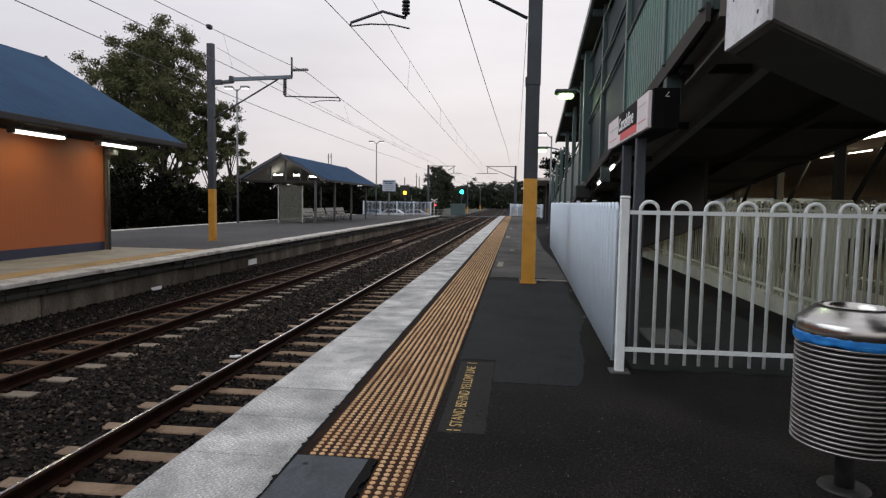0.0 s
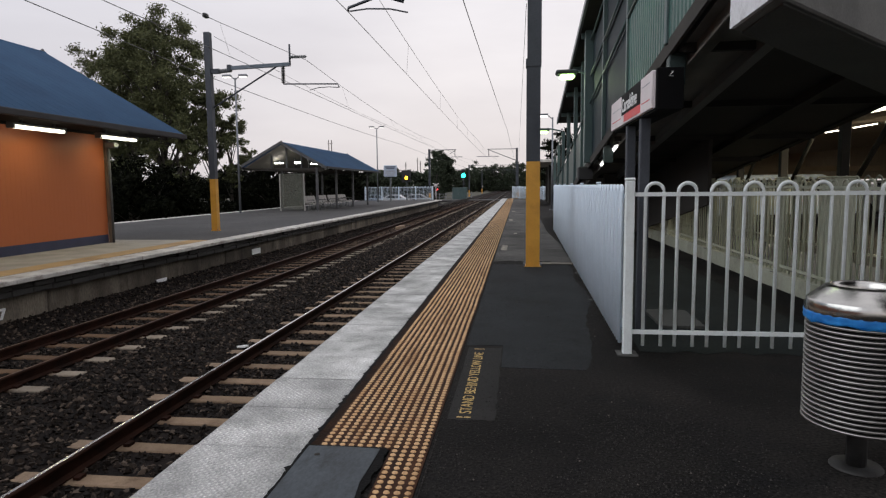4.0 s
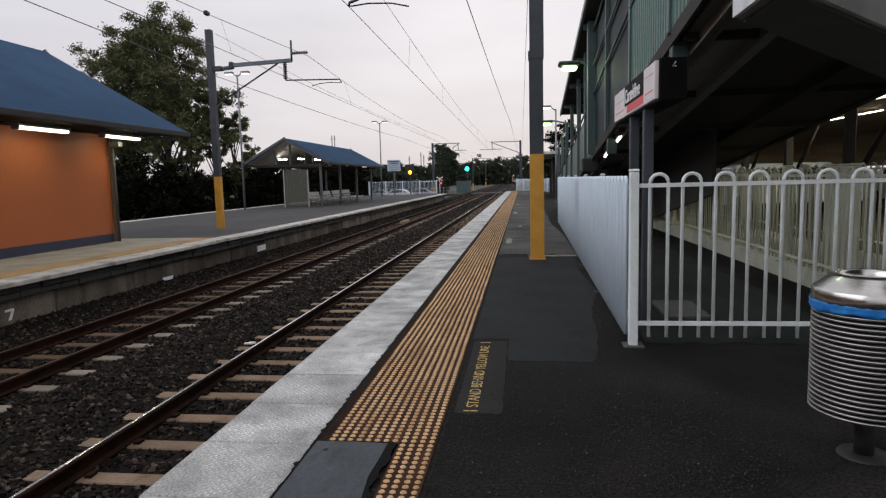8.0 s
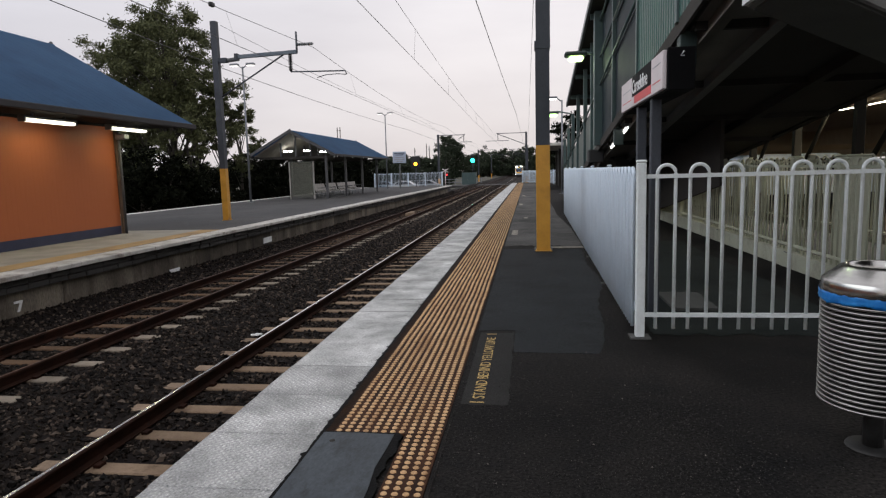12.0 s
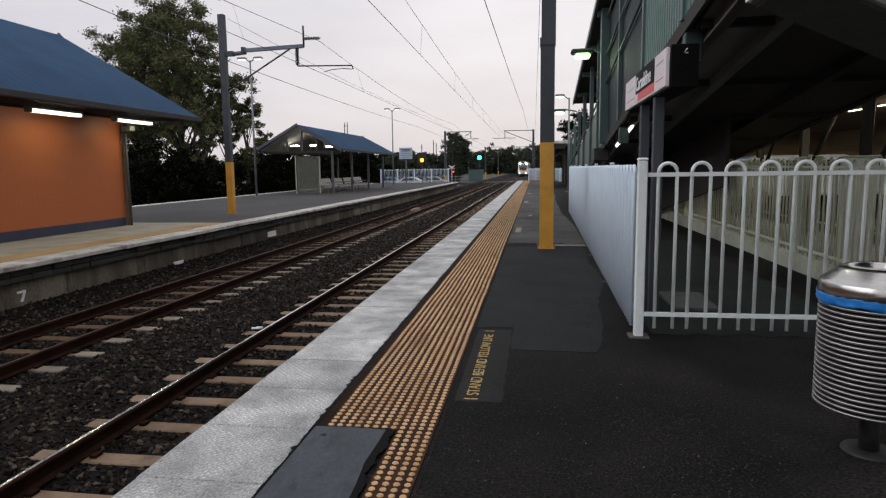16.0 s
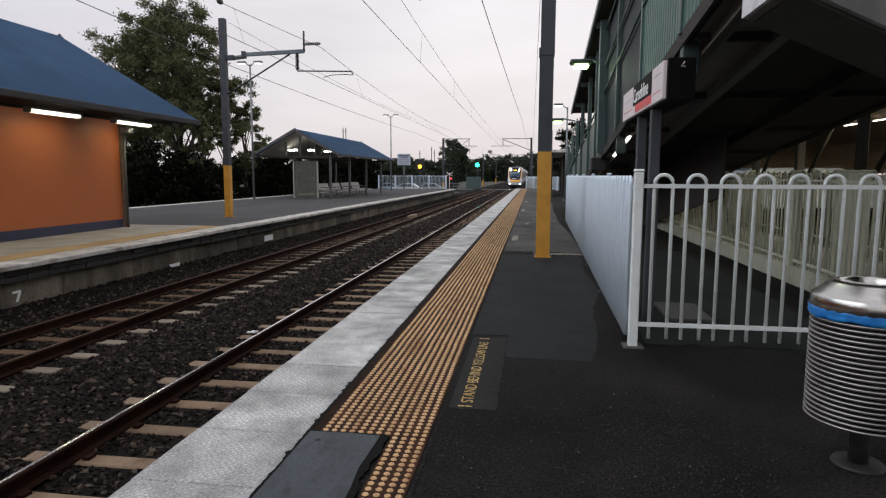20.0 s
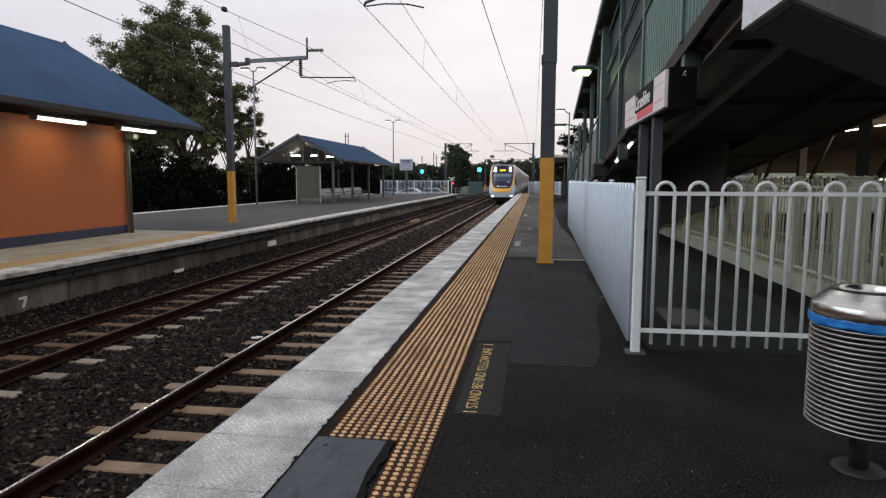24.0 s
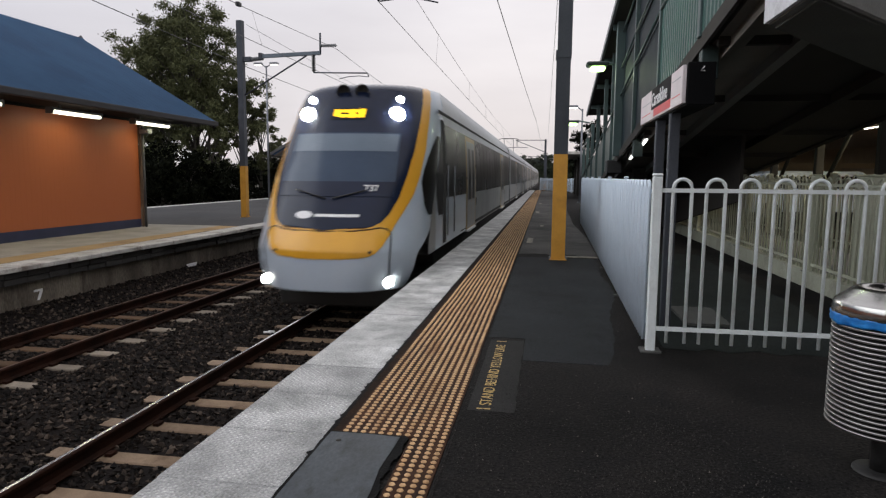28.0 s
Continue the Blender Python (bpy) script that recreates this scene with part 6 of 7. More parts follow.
# ---- distance: trees, signals, crossing ----
def tree(label, x, y, z, height, spread, seed, leaves, leaf_size, mat="leaf", trunk_r=0.28, low=0.25, clusters=26, name="tree", shape=1.0, clump=0.078):
    """A tapered trunk that forks into limbs, each ending in ragged clumps of small leaves."""
    g = np.random.default_rng(seed)
    ob = thing(name, label, "tree", (x, y, z), "trees")
    bm = bmesh.new()
    lean = g.uniform(-0.02, 0.02, 2)
    top = Vector((lean[0] * height, lean[1] * height, height * 0.82))
    tube(bm, [(0, 0, 0), (top.x * 0.25, top.y * 0.25, height * 0.25), (top.x * 0.6, top.y * 0.5, height * 0.55), top], trunk_r, 9, r1=trunk_r * 0.18)
    tips = []
    for i in range(clusters):
        a, u = g.uniform(0, 6.283), low + (1 - low) * (i + g.uniform(0, 1)) / clusters
        wide = math.sin(math.pi * min(1, max(0.12, (u - low) / (1 - low) * 0.85 + 0.12))) ** 0.7
        rad = spread * wide * g.uniform(0.45, 1.0)
        tip = Vector((math.cos(a) * rad + lean[0] * u * height, math.sin(a) * rad + lean[1] * u * height, height * u + g.uniform(-0.3, 0.3)))
        start = Vector((lean[0] * u * height * 0.6, lean[1] * u * height * 0.6, max(height * (u - 0.28), height * low * 0.5)))
        mid = start.lerp(tip, 0.55) + Vector((0, 0, height * 0.03))
        tube(bm, [start, mid, tip], trunk_r * 0.32, 5, r1=trunk_r * 0.06, caps=False)
        tips.append(tip)
    part("trunk", bm, "bark", ob)
    n = leaves // clusters
    vs, size = [], []
    for tip in tips:
        sub = 5
        for k in range(sub):
            c = np.array(tip) + g.normal(0, 1, 3) * spread * np.array([0.20, 0.20, 0.13]) * shape
            p = c + g.normal(0, 1, (n // sub, 3)) * spread * np.array([clump, clump, clump * 0.7]) * shape
            vs.append(p)
    p = np.concatenate(vs)
    m = len(p)
    d1, d2 = g.normal(0, 1, (m, 3)), g.normal(0, 1, (m, 3))
    d1 /= np.linalg.norm(d1, axis=1)[:, None]
    d2 -= (d1 * d2).sum(1)[:, None] * d1
    d2 /= np.linalg.norm(d2, axis=1)[:, None]
    s = leaf_size * g.uniform(0.6, 1.4, (m, 1))
    quad = np.stack([p - d1 * s, p + d2 * s * 0.42, p + d1 * s, p - d2 * s * 0.42], 1).reshape(-1, 3)
    me = numpy_mesh("crown", quad, np.arange(4 * m).reshape(-1, 4), mat)
    crown = new("crown", me)
    crown.parent = ob
    return ob


tree("tall dark gum tree with a ragged open crown behind the platform", -27.9, 45.0, -1.2, 15.6, 4.5, 11, 68000, 0.10, low=0.44, clusters=46, trunk_r=0.33, clump=0.064)
tree("tall gum tree with an open crown behind the platform", -32.4, 47.0, -1.2, 14.0, 4.4, 17, 52000, 0.10, low=0.38, clusters=40, clump=0.064)
tree("slim gum tree with sparse foliage behind the shelter", -24.8, 50.0, -1.2, 8.4, 1.7, 13, 9000, 0.10, low=0.35, clusters=18, trunk_r=0.16)
tree("slim gum tree with sparse foliage beside the tall gum", -26.9, 45.0, -1.2, 9.5, 1.6, 14, 9000, 0.10, low=0.3, clusters=18, trunk_r=0.18)
tree("leafy gum tree beside the tall gum behind the platform", -27.2, 47.0, -1.2, 8.4, 2.1, 15, 7000, 0.10, low=0.30, clusters=18, trunk_r=0.2, clump=0.06)
tree("leafy dark gum sapling under the tall gums", -29.8, 44.0, -1.2, 7.4, 2.7, 19, 13000, 0.10, low=0.30, clusters=24, trunk_r=0.16, clump=0.07)
tree("gum tree with hanging foliage between the taller gums", -25.6, 48.0, -1.2, 10.6, 2.9, 18, 16000, 0.10, low=0.55, clusters=22, trunk_r=0.2, clump=0.058)
rr = random.Random(21)
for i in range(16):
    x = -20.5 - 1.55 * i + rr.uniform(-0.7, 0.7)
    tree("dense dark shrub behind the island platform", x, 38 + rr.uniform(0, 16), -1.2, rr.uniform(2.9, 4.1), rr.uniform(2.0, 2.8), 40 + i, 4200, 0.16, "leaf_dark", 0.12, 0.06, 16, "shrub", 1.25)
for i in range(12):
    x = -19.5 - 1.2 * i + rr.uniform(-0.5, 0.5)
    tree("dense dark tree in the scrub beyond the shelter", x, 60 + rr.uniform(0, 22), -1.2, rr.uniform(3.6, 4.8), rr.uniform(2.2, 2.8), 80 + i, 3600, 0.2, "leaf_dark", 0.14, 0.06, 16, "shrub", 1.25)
tree("rounded dark tree beside the line", -18.9, 150.0, -1.2, 10.2, 3.9, 61, 20000, 0.24, "leaf_far", 0.3, 0.12, 30, shape=1.15)
for i in range(9):
    tree("dark green tree in the belt beyond the level crossing", -31.5 + 1.85 * i, 126 + rr.uniform(-4, 6), -1.2, rr.uniform(5.2, 6.1), rr.uniform(2.3, 2.8), 210 + i, 4200, 0.24, "leaf_far", 0.2, 0.06, 18, shape=1.25)
for i in range(15):
    x = -24 + 3.3 * i
    tree("distant tree in the belt beyond the crossing", x - 6, 285 + rr.uniform(-25, 45), -1.2, rr.uniform(8.2, 10.4) + (2.0 if -16 < x - 6 < 0 else 0.0), rr.uniform(4.2, 5.4), 120 + i, 6500, 0.36, "leaf_far", 0.3, 0.06, 22, shape=1.25)
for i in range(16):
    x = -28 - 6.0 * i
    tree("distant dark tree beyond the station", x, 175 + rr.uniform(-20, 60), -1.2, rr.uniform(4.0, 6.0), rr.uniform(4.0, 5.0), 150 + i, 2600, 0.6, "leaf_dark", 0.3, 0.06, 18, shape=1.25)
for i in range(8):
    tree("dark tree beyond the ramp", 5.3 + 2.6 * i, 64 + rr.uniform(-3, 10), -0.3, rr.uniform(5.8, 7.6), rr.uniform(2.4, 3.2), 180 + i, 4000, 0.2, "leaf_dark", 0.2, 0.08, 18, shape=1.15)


def hood_signal(label, x, y, base_z, head_z, lamps, group="signals"):
    ob = thing("railway_signal", label, "signal", (x, y, base_z), group)
    h = head_z - base_z
    part("post", T([(0, 0.12, 0), (0, 0.12, h + 0.5)], 0.07, 8), "mast_grey", ob)
    part("backboard", B(-0.32, 0.32, 0.0, 0.05, h - 0.75, h + 0.75, bevel=0.02), "black", ob)
    for dz, mt, r in lamps:
        hood = part("hood", lathe(bmesh.new(), [(r * 1.25, 0), (r * 1.25, 0.32)], 16), "black", ob)
        hood.matrix_basis = pose(0, 0.0, h + dz, 90, 0, 0)
        if mt:
            lens = part("lens", lathe(bmesh.new(), [(0, 0.06), (r * 0.7, 0.045), (r, 0.01)], 16), mt, ob, "glowing signal lens")
            lens.matrix_basis = pose(0, -0.01, h + dz, 90, 0, 0)
        else:
            lens = part("lens", lathe(bmesh.new(), [(0, 0.06), (r * 0.7, 0.045), (r, 0.01)], 16), "car_glass", ob)
            lens.matrix_basis = pose(0, -0.01, h + dz, 90, 0, 0)
    part("ladder", T([(0.25, 0.3, 0), (0.25, 0.3, h)], 0.025, 5), "mast_grey", ob)
    return ob


hood_signal("tall railway signal showing a green light", -10.9, 128.0, -1.2, 3.6, ((0.0, "sig_green", 0.42), (0.95, None, 0.42)))
# searchlight signal: a turning colour wheel behind one hooded opening
SIG = (-12.7, 70.5)
sg = thing("railway_signal", "searchlight signal with a turning amber and green colour wheel", "signal", (SIG[0], SIG[1], -1.2), "signals")
part("post", T([(0, 0.3, 0), (0, 0.3, 3.9)], 0.07, 8), "mast_grey", sg)
for z0, z1, x0, x1 in ((3.1, 3.42, -0.55, 0.55), (3.82, 4.5, -0.55, 0.55), (3.42, 3.82, -0.55, -0.21), (3.42, 3.82, 0.21, 0.55)):
    part("backboard", B(x0, x1, 0.02, 0.06, z0, z1), "black", sg)
hood = part("hood", lathe(bmesh.new(), [(0.24, 0), (0.24, 0.3)], 16), "black", sg)
hood.matrix_basis = pose(0, 0.02, 3.62, 90, 0, 0)
wheel = part("colour_wheel", lathe(bmesh.new(), [(0, 0.0), (0.5, 0.0), (0.5, -0.02), (0, -0.02)], 24), "black", sg, "turning colour wheel")
for dz, mt in ((0.28, "amber"), (-0.28, "sig_green")):
    fl = part("filter", lathe(bmesh.new(), [(0, 0.03), (0.13, 0.025), (0.20, 0.003)], 16), mt, wheel, "glowing round filter")
    fl.matrix_basis = pose(0, -dz, 0)

# level crossing with barrier lights, road, parked cars and low fence
solid("road", B(-60, 40, 100, 107, -1.25, -0.93), "asphalt_old", "asphalt road over the level crossing", "road", kind="structure")
xl = thing("crossing_signal", "level crossing flashing light post with a red lamp", "signal", (-12.9, 99.0, -1.2))
part("post", T([(0, 0, 0), (0, 0, 3.0)], 0.06, 8), "sign_white", xl)
part("crossbuck", T([(-0.5, -0.05, 2.5), (0.5, -0.05, 3.1)], 0.06, 4), "sign_white", xl)
part("crossbuck", T([(-0.5, -0.08, 3.1), (0.5, -0.08, 2.5)], 0.06, 4), "sign_white", xl)
part("lamp_board", B(-0.5, 0.5, -0.03, 0.03, 1.9, 2.3), "black", xl)
part("red_lens", lathe(bmesh.new(), [(0, 0.06), (0.14, 0.02)], 12), "sig_red", xl).matrix_basis = pose(0.25, -0.04, 2.1, 90, 0, 0)
for i, (x, y, p) in enumerate(((-17.0, 84, "car_white"), (-14.2, 86, "car_silver"), (-20.5, 86, "car_blue"), (-24.5, 84, "car_white"))):
    parked_car("parked car behind the white fence at the platform end", x, y, -1.2, 4 * i, p)
eq = thing("relay_cabinet", "dull green trackside equipment cabinet", "cabinet", (-10.0, 110, -1.2))
part("body", B(-1.3, 1.3, -0.5, 0.5, 0, 2.35, bevel=0.03), "green_steel", eq)
for x in (-0.63, 0.63):
    part("door", B(x - 0.55, x + 0.55, -0.53, -0.5, 0.2, 2.15), "green_steel", eq)
    part("handle", B(x + 0.35, x + 0.4, -0.56, -0.53, 1.0, 1.25), "galv", eq)
far_fence = thing("boundary_fence", "low grey boundary fence beyond the crossing", "fence", (0, 0, 0))
part("rail", B(-26, -8.5, 118, 118.06, -0.15, -0.05), "galv", far_fence)
part("rail", B(-26, -8.5, 118, 118.06, -0.75, -0.65), "galv", far_fence)
for i in range(15):
    part("post", B(-26 + i * 1.25, -25.9 + i * 1.25, 117.95, 118.1, -1.25, 0.05), "galv", far_fence)
for x, y, h in ((-31.5, 175, 9.6), (-28.1, 175, 10.7), (-27.3, 175, 9.9), (-46.4, 150, 14.3), (-45.7, 150, 14.3)):
    pl = thing("power_pole", "distant dark timber power pole", "pole", (x, y, -1.2), "power poles")
    part("pole", T([(0, 0, 0), (0, 0, h)], 0.14, 6, r1=0.10), "bark", pl)
    part("crossarm", B(-0.3, 0.3, -0.05, 0.05, h - 0.9, h - 0.8), "bark", pl)

# ---- the train ----
train = thing("electric_train", "white and yellow electric train with dark nose and lit headlights", "train", (NEAR_X, 400, RAIL_Z))
HALF, TOPZ, LOWZ = 1.36, 3.90, 0.62


def half_width(z):
    """Half of the body's width at a height above the rail."""
    if z < 1.1:
        return HALF - 0.20 * ((1.1 - z) / 0.6) ** 2
    if z < 2.3:
        return HALF
    t = (z - 2.3) / (TOPZ - 2.3)
    return HALF - 0.10 * t - 0.16 * (max(0.0, t - 0.72) / 0.28) ** 2


def nose_y(x, z):
    """How far the nose's skin stands back from its foremost point."""
    w = half_width(min(max(z, LOWZ), TOPZ - 0.02))
    u = min(abs(x) / w, 1.0)
    side = 1.2 * (1 - math.sqrt(max(0.0, 1 - u ** 2.7))) + 0.08 * u * u
    lean = 0.10 * max(0.0, 1.05 - z) ** 2 + 0.66 * max(0.0, z - 1.2) ** 1.12
    crown = 0.9 * max(0.0, (z - 3.68) / 0.24) ** 3
    return side + lean + crown


def nose_loft(name, left, right, z0, z1, off, material, label="", nx=24, nz=40, hem=None):
    """A skin on the nose between two side lines given over height, standing off metres proud."""
    bm = bmesh.new()
    rows = []
    for j in range(nz + 1):
        z = z0 + (z1 - z0) * j / nz
        a, b = left(z), right(z)
        row = []
        for i in range(nx + 1):
            x = a + (b - a) * (1 - math.cos(math.pi * i / nx)) / 2
            e = 0.012
            if hem:
                z = z1 - (z1 - (z0 + (z1 - z0) * j / nz)) * (z1 - hem(x)) / (z1 - z0)
            xs = max(-half_width(z) + e, min(half_width(z) - e, x))
            slope = (nose_y(xs + e, z) - nose_y(xs - e, z)) / (2 * e)
            rise = (nose_y(xs, z + e) - nose_y(xs, z - e)) / (2 * e)
            k = off / math.sqrt(1 + slope * slope + rise * rise)
            row.append(bm.verts.new((x + slope * k, nose_y(x, z) - k, z + rise * k)))
        rows.append(row)
    for r0, r1 in zip(rows, rows[1:]):
        for i in range(nx):
            bm.faces.new((r0[i], r0[i + 1], r1[i + 1], r1[i])).smooth = True
    return part(name, bm, material, train, label)


def table(pairs):
    zs, vs = [p[0] for p in pairs], [p[1] for p in pairs]
    return lambda z: float(np.interp(z, zs, vs))


mask = table(((1.49, 0.02), (1.495, 0.34), (1.51, 0.55), (1.545, 0.70), (1.61, 0.81), (1.72, 0.89), (1.95, 0.98), (2.3, 1.04), (2.7, 1.075), (3.2, 1.08), (3.45, 1.07), (3.65, 1.05), (3.8, 1.0), (3.88, 0.90)))
rim = table(((1.45, 0.945), (1.56, 0.985), (1.72, 1.055), (2.0, 1.155), (2.3, 1.20), (2.7, 1.212), (3.2, 1.19), (3.45, 1.175), (3.65, 1.15), (3.8, 1.09), (3.88, 0.98)))
band = table(((1.095, 0.30), (1.105, 0.55), (1.13, 0.69), (1.18, 0.79), (1.27, 0.865), (1.40, 0.93), (1.50, 0.962), (1.58, 0.99)))
nose_loft("nose_shell", lambda z: -half_width(z) * 0.9999, lambda z: half_width(z) * 0.9999, LOWZ, TOPZ - 0.005, 0.0, "train_white", "white moulded nose", 64, 72, lambda x: LOWZ + 0.42 * max(0.0, min(1.0, (abs(x) - 1.08) / 0.2)) ** 1.5)
nose_loft("yellow_band", lambda z: -band(z), band, 1.095, 1.58, 0.010, "train_yellow", "bright yellow nose band", 40, 24)
for q in (-1, 1):
    lo, hi = (lambda z: -rim(z)), (lambda z: -mask(z) + 0.03)
    if q > 0:
        lo, hi = (lambda z: mask(z) - 0.03), rim
    nose_loft("yellow_strip", lo, hi, 1.50, 3.87, 0.012, "train_yellow", "yellow surround strip", 8, 70)
nose_loft("dark_face", lambda z: -mask(z), mask, 1.49, 3.87, 0.017, "train_mask", "glossy near-black face panel", 48, 80)
nose_loft("windscreen", lambda z: -0.91 + 0.05 * (z - 2), lambda z: 0.91 - 0.05 * (z - 2), 1.97, 2.96, 0.023, "train_screen", "dark blue windscreen", 36, 24)
nose_loft("screen_blind", lambda z: -0.84, lambda z: 0.84, 2.66, 2.94, 0.027, "train_blind", "pale sun blind behind the windscreen", 36, 8)
nose_loft("dash_shadow", lambda z: -0.90, lambda z: 0.90, 1.97, 2.19, 0.026, "train_mask", "", 36, 6)
nose_loft("destination_display", lambda z: -0.29, lambda z: 0.29, 3.18, 3.38, 0.024, "display_case", "dark destination display", 12, 6)
for i, (x0, x1, z0, z1) in enumerate(((-0.25, 0.23, 3.30, 3.345), (-0.17, 0.26, 3.215, 3.265), (-0.26, -0.15, 3.235, 3.35), (0.00, 0.10, 3.21, 3.35), (0.16, 0.26, 3.225, 3.36))):
    nose_loft("display_bar", lambda z, v=x0: v, lambda z, v=x1: v, z0, z1, 0.028, "display", "glowing amber bar", 8, 4)
nose_loft("emblem_bar", lambda z: -0.17, lambda z: 0.50, 1.675, 1.715, 0.022, "sign_text", "plain white bar", 24, 4)
oval = lambda z: 0.135 * math.sqrt(max(0.0, 1 - ((z - 1.70) / 0.055) ** 2))
nose_loft("emblem_oval", lambda z: -0.34 - oval(z), lambda z: -0.34 + oval(z), 1.646, 1.754, 0.022, "sign_text", "plain white oval", 12, 14)
_across = Vector((1, (nose_y(0.72, 2.06) - nose_y(0.47, 2.06)) / 0.25, 0)).normalized()
_rise = Vector((0, (nose_y(0.6, 2.2) - nose_y(0.6, 2.0)) / 0.2, 1)).normalized()
_out = _across.cross(_rise).normalized()
_rise = _out.cross(_across)
_at = Vector((0.50, nose_y(0.50, 2.04), 2.04)) + _out * 0.045
lettering("737", 0.155, "sign_text", Matrix(((_across.x, _rise.x, _out.x, _at.x), (_across.y, _rise.y, _out.y, _at.y), (_across.z, _rise.z, _out.z, _at.z), (0, 0, 0, 1))), train, depth=0.001, squeeze=0.95, weight=0.002)
for q in (-1, 1):
    seam = [(0.95, 0.80), (0.965, 1.0), (0.975, 1.2), (0.97, 1.38), (0.95, 1.46), (0.90, 1.515), (0.80, 1.535), (0.66, 1.512), (0.45, 1.492), (0.0, 1.485)]
    part("cover_seam", T([(q * x, nose_y(q * x, z) - 0.016, z) for x, z in seam], 0.011, 5), "train_under", train)
    part("tow_eye", T([(q * 0.72, nose_y(0.72, 1.2) - 0.03, 1.2), (q * 0.72, nose_y(0.72, 1.2) + 0.05, 1.2)], 0.022, 10), "train_under", train)
for s in (-1, 1):
    for x, z, r, mt in ((0.745, 3.28, 0.125, "headlight"), (0.745, 3.54, 0.06, "headlight"), (0.93, 0.745, 0.08, "foglight")):
        rim = part("headlight" if z > 2 else "foglight", lathe(bmesh.new(), [(0, r * 0.62), (r * 0.35, r * 0.57), (r * 0.68, r * 0.40), (r * 0.9, r * 0.18), (r, -0.03)], 24), mt, train, "glowing white domed lamp")
        e = 0.03
        out = Vector(((nose_y(s * x + e, z) - nose_y(s * x - e, z)) / (2 * e), -1, (nose_y(s * x, z + e) - nose_y(s * x, z - e)) / (2 * e))).normalized()
        facing = (out + Vector((0, -1.5, 0))).to_track_quat("Z", "Y").to_matrix().to_4x4()
        skin = Vector((s * x, nose_y(s * x, z), z))
        rim.matrix_basis = Matrix.Translation(skin + out * 0.03) @ facing
        bz = part("lamp_bezel", lathe(bmesh.new(), [(r * 1.2, -0.02), (r * 1.15, 0.03), (r, 0.012)], 20), "train_mask", train)
        bz.matrix_basis = Matrix.Translation(skin + out * 0.02) @ facing
    part("wiper", T([(s * 0.05, nose_y(0, 1.95) - 0.05, 1.95), (s * 0.55, nose_y(0.5, 2.05) - 0.05, 2.08)], 0.012, 5), "black", train)
    horn = part("roof_horn", lathe(bmesh.new(), [(0, 0.0), (0.10, 0.0), (0.12, 0.08)], 16), "train_under", train)
    horn.matrix_basis = pose(s * 0.16 - 0.02, nose_y(0.1, 3.68) - 0.02, 3.68, 90, 0, 0)
part("pilot", B(-0.95, 0.95, 0.75, 1.6, 0.25, 0.62, bevel=0.04), "train_under", train, "dark under-run guard")


def section(z0=1.04):
    """Body outline from one sill over the roof to the other: (x, z)."""
    zs = [z0, 1.15, 1.3, 1.5, 1.8, 2.1, 2.4, 2.7, 3.0, 3.25, 3.45, 3.6, 3.7, 3.77, 3.82, 3.86, 3.88, 3.893]
    right = [(half_width(z), z) for z in zs] + [(0.8, TOPZ - 0.004), (0.5, TOPZ - 0.002), (0.0, TOPZ)]
    return right + [(-x, z) for x, z in right[-2::-1]]


def car_shell(y0, y1, cab=False):
    bm = bmesh.new()
    out = section()
    a = [bm.verts.new((x, nose_y(x, min(z, TOPZ - 0.004)) if cab else y0, z)) for x, z in out]
    b = [bm.verts.new((x, y1, z)) for x, z in out]
    for k in range(len(out) - 1):
        f = bm.faces.new((a[k], b[k], b[k + 1], a[k + 1]))
        zc = (out[k][1] + out[k + 1][1]) / 2
        f.material_index = 1 if zc > 3.3 else 0
        f.smooth = True
    if not cab:
        bm.faces.new(a[::-1]).material_index = 2
    bm.faces.new(b).material_index = 2
    bm.faces.new((a[0], a[-1], b[-1], b[0])).material_index = 2
    return bm


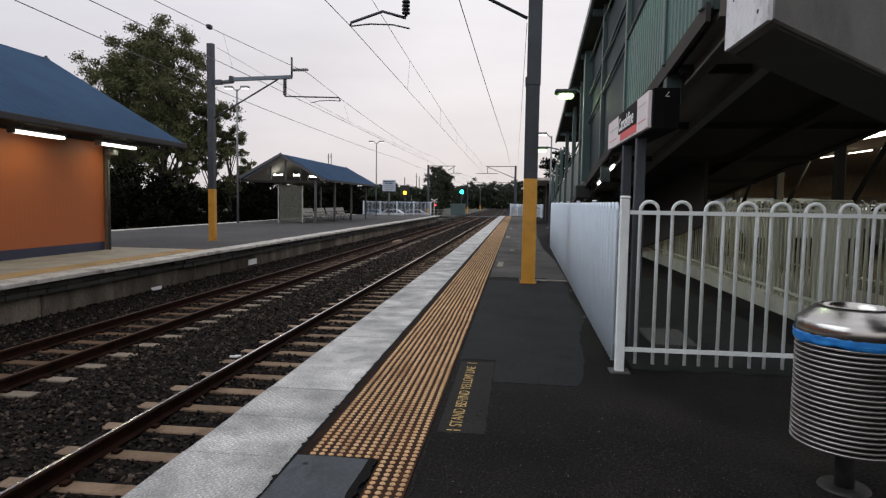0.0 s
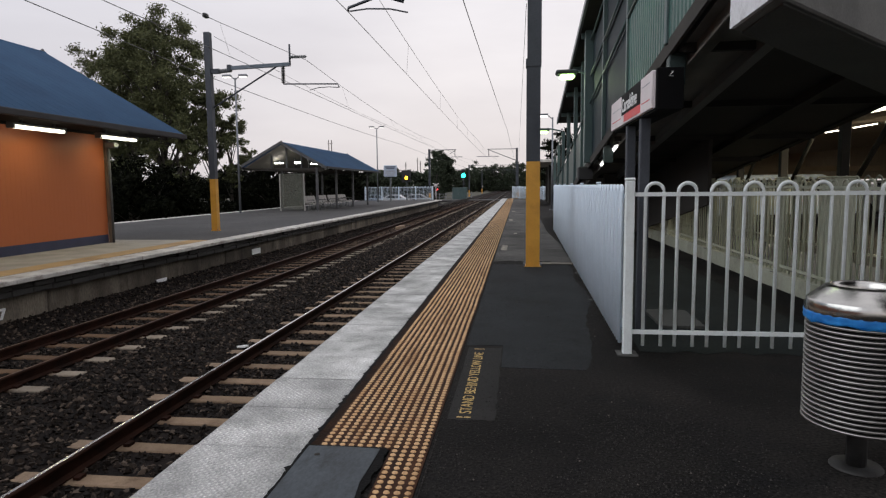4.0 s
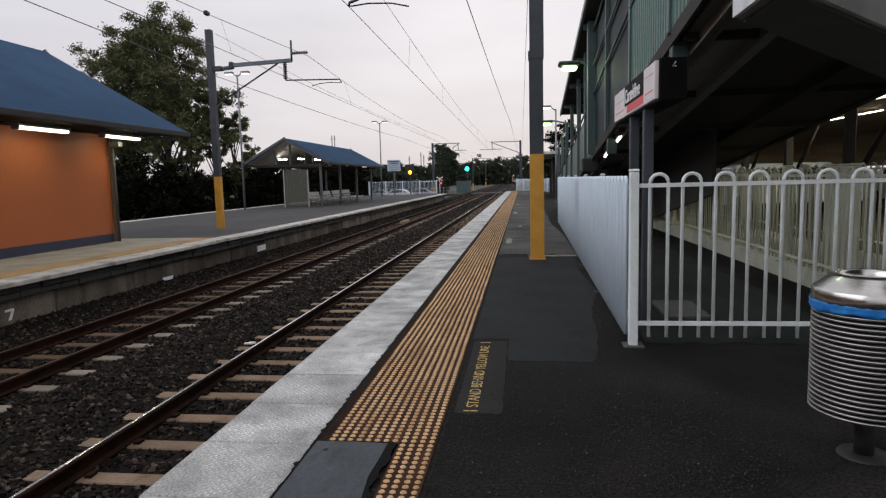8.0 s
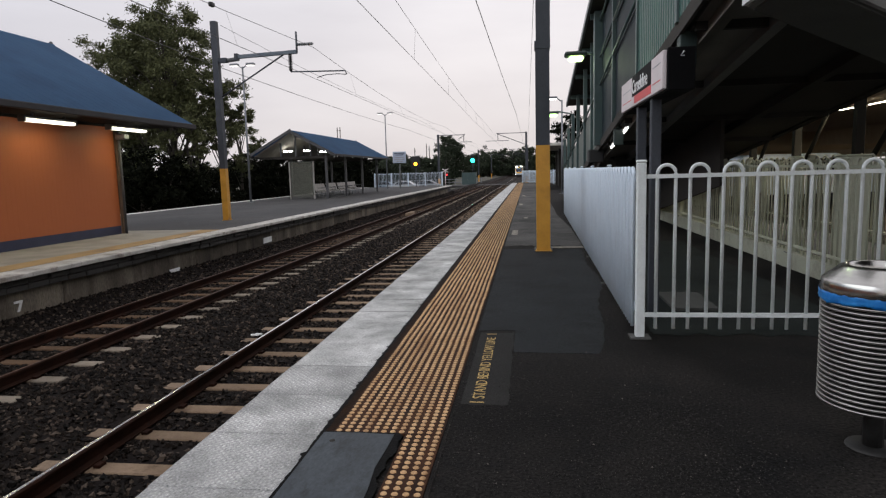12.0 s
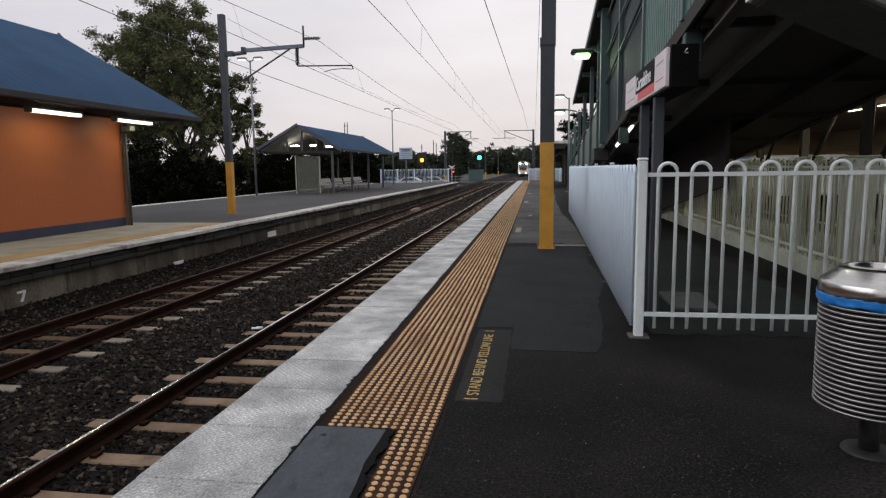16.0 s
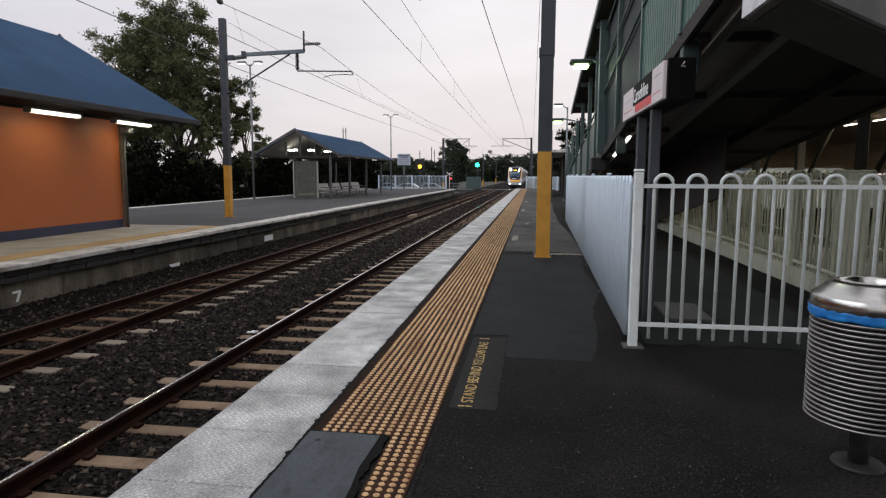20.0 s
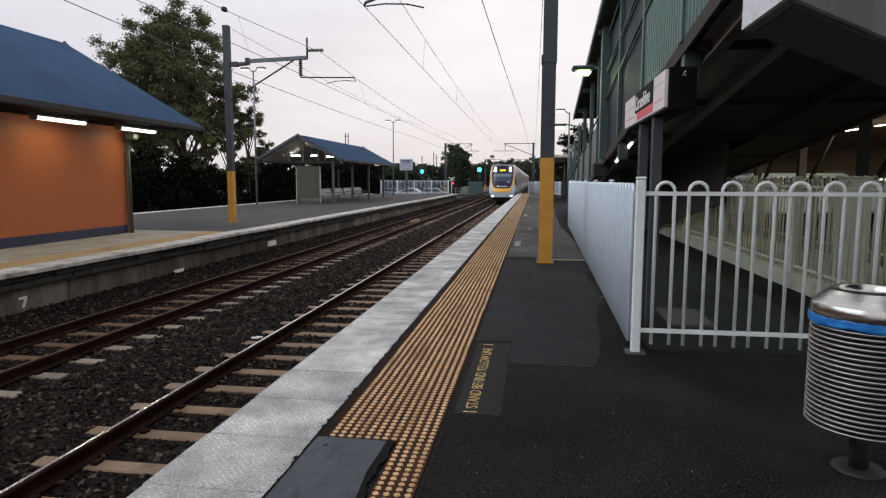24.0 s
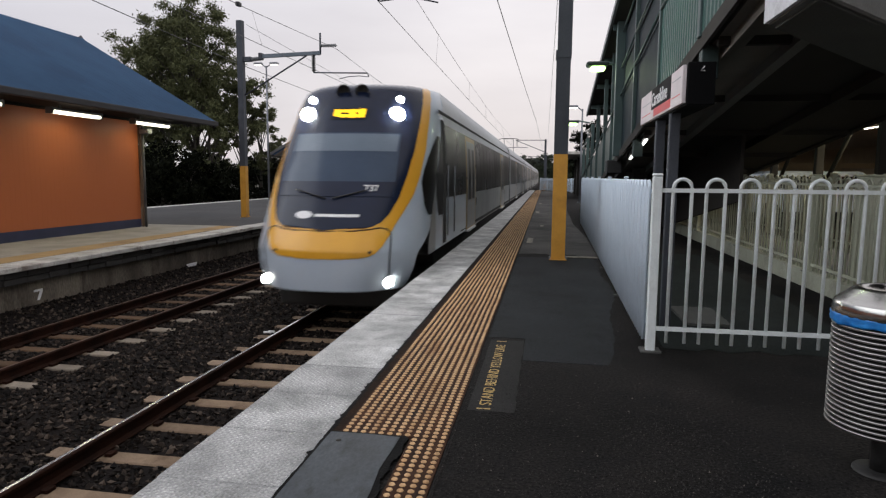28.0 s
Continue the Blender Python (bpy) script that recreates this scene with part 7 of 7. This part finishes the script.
CAR, GAP = 23.6, 0.6
for c in range(6):
    y0 = 1.83 if c == 0 else c * (CAR + GAP)
    y1 = c * (CAR + GAP) + CAR
    car = part("carriage_body", car_shell(y0, y1, c == 0), ["train_grey", "train_roof", "train_under"], train, "silver grey carriage body")
    for s in (-1, 1):
        def side_panel(name, a, b, z0, z1, mt, off=0.006):
            bm = bmesh.new()
            zs = [z0 + (z1 - z0) * k / 4 for k in range(5)]
            front = a if callable(a) else (lambda z: a)
            vs = [[bm.verts.new((s * (half_width(z) + off), f(z), z)) for z in zs] for f in (front, lambda z: b)]
            for k in range(4):
                bm.faces.new((vs[0][k], vs[1][k], vs[1][k + 1], vs[0][k + 1]) if s > 0 else (vs[0][k + 1], vs[1][k + 1], vs[1][k], vs[0][k]))
            return part(name, bm, mt, car)
        side_panel("window_band", 3.10 if c == 0 else y0 + 0.6, y1 - 0.4, 1.90, 3.24, "train_glass")
        side_panel("cant_rail", y0 + 0.7, y1 - 0.3, 3.40, 3.46, "train_under", 0.004)
        side_panel("sill_band", y0 + (3.3 if c == 0 else 0.3), y1 - 0.3, 1.08, 1.16, "train_under", 0.004)
        for dy in (6.95, 18.2):
            yd = c * (CAR + GAP) + dy
            side_panel("door_surround", yd - 0.95, yd + 0.95, 1.05, 3.22, "train_door", 0.010)
            part("door_step", B(s * 1.36 - 0.06, s * 1.36 + 0.06, yd - 0.75, yd + 0.75, 1.0, 1.05), "train_roof", car, "pale door step")
            for q in (-1, 1):
                side_panel("door_leaf", yd + (0.02 if q > 0 else -0.80), yd + (0.80 if q > 0 else -0.02), 1.08, 3.12, "train_grey", 0.016)
                side_panel("door_window", yd + (0.16 if q > 0 else -0.62), yd + (0.62 if q > 0 else -0.16), 1.75, 2.95, "train_glass", 0.022)
            side_panel("door_button", yd + 1.05, yd + 1.2, 1.55, 1.75, "train_under", 0.012)
        for k in range(9):
            ym = c * (CAR + GAP) + 8.2 + k * 1.0
            side_panel("window_mullion", ym, ym + 0.05, 1.93, 3.09, "train_under", 0.010)
        if c == 0:
            # cab side: an angular dark window, a tall recess for the cab door and its grab rails
            front = lambda z: nose_y(half_width(z), z) + float(np.interp(z, (1.62, 1.80, 2.25, 3.05), (0.62, 0.30, -0.02, 0.10)))
            side_panel("cab_window", front, 2.66, 1.62, 3.05, "train_glass", 0.012)
            side_panel("cab_side", 1.9, 5.98, 1.05, 1.90, "train_white", 0.005)
            side_panel("cab_door_recess", 2.66, 3.02, 1.08, 3.30, "train_under", 0.011)
            side = table(((1.66, 1.345), (1.80, 1.30), (2.20, 1.225), (2.45, 1.235), (3.0, 1.30)))
            corner = (side, lambda z: half_width(z) * 0.9995)
            if s < 0:
                corner = (lambda z: -half_width(z) * 0.9995, lambda z: -side(z))
            nose_loft("cab_corner_window", *corner, 1.68, 2.98, 0.012, "train_glass", "", 12, 20)
            for yy in (3.06, 3.9):
                part("grab_rail", T([(s * (HALF + 0.035), yy, 1.2), (s * (HALF + 0.035), yy, 2.5)], 0.014, 6), "galv", car)
    for bx in (3.4, CAR - 3.4):
        yb = c * (CAR + GAP) + bx
        part("bogie", B(-1.15, 1.15, yb - 1.5, yb + 1.5, 0.22, 0.62, bevel=0.05), "train_under", car)
        for q in (-1.05, 1.05):
            for s in (-1, 1):
                part("wheel", T([(s * 0.50, yb + q, 0.42), (s * 0.63, yb + q, 0.42)], 0.42, 18), "train_under", car)
    part("skirt", B(-1.12, 1.12, y0 + (1.2 if c == 0 else 0), y1, 0.55, 1.06, bevel=0.02), "train_under", car)
    part("underframe_box", B(-1.15, 1.15, c * (CAR + GAP) + 6, c * (CAR + GAP) + CAR - 6, 0.3, 0.66, bevel=0.04), "train_under", car)
    for yy in (11.2,):
        part("roof_unit", B(-0.70, 0.70, c * (CAR + GAP) + yy, c * (CAR + GAP) + yy + 4.0, 3.70, 4.02, bevel=0.08), "train_roof", car)
    if c < 5:
        part("gangway", B(-0.7, 0.7, y1 - 0.02, y1 + GAP + 0.02, 0.9, 3.3), "train_under", car)
    if c in (1, 4):
        yp = c * (CAR + GAP) + 20.5
        pan = part("pantograph", T([(-0.5, yp, 3.95), (-0.35, yp + 0.9, 4.7), (-0.4, yp, 5.45), (0.4, yp, 5.45), (0.35, yp + 0.9, 4.7), (0.5, yp, 3.95)], 0.025, 5), "train_under", car, "raised pantograph")
        part("pan_head", T([(-0.85, yp, 5.38), (-0.6, yp, 5.48), (0.6, yp, 5.48), (0.85, yp, 5.38)], 0.025, 5), "train_under", pan)
part("roof_antenna", B(0.62, 0.86, 3.5, 3.8, 3.75, 3.97, bevel=0.07), "train_under", train)

# ---- what moves ----
def motions():
    rows = []
    for k in range(0, 29):
        t = float(k)
        y = 5.3 + 13.5 * (28.0 - t)
        slope = -0.00254 * max(y - 290.0, 0.0)
        rows.append((t, pose(NEAR_X + 0.06 + curve_x(y), y, RAIL_Z, 0, 0, math.degrees(math.atan(-slope)))))
    walk(train, rows)
    # the van backs in and drives off again
    walk(van, [(t, pose(x, 12.2, 0, 0, 0, 180)) for t, x in ((0.0, 15.9), (8.6, 15.9), (9.4, 12.2), (10.1, 10.72), (10.6, 11.1), (11.6, 14.0), (12.4, 15.9), (28.0, 15.9))])
    # the colour wheel turns from amber to green
    hub = (0, 0.08, 3.90)
    walk(wheel, [(t, pose(*hub, 90, a, 0)) for t, a in ((0.0, 0), (22.2, 0), (22.4, 60), (22.6, 120), (22.8, 180), (28.0, 180))])


motions()
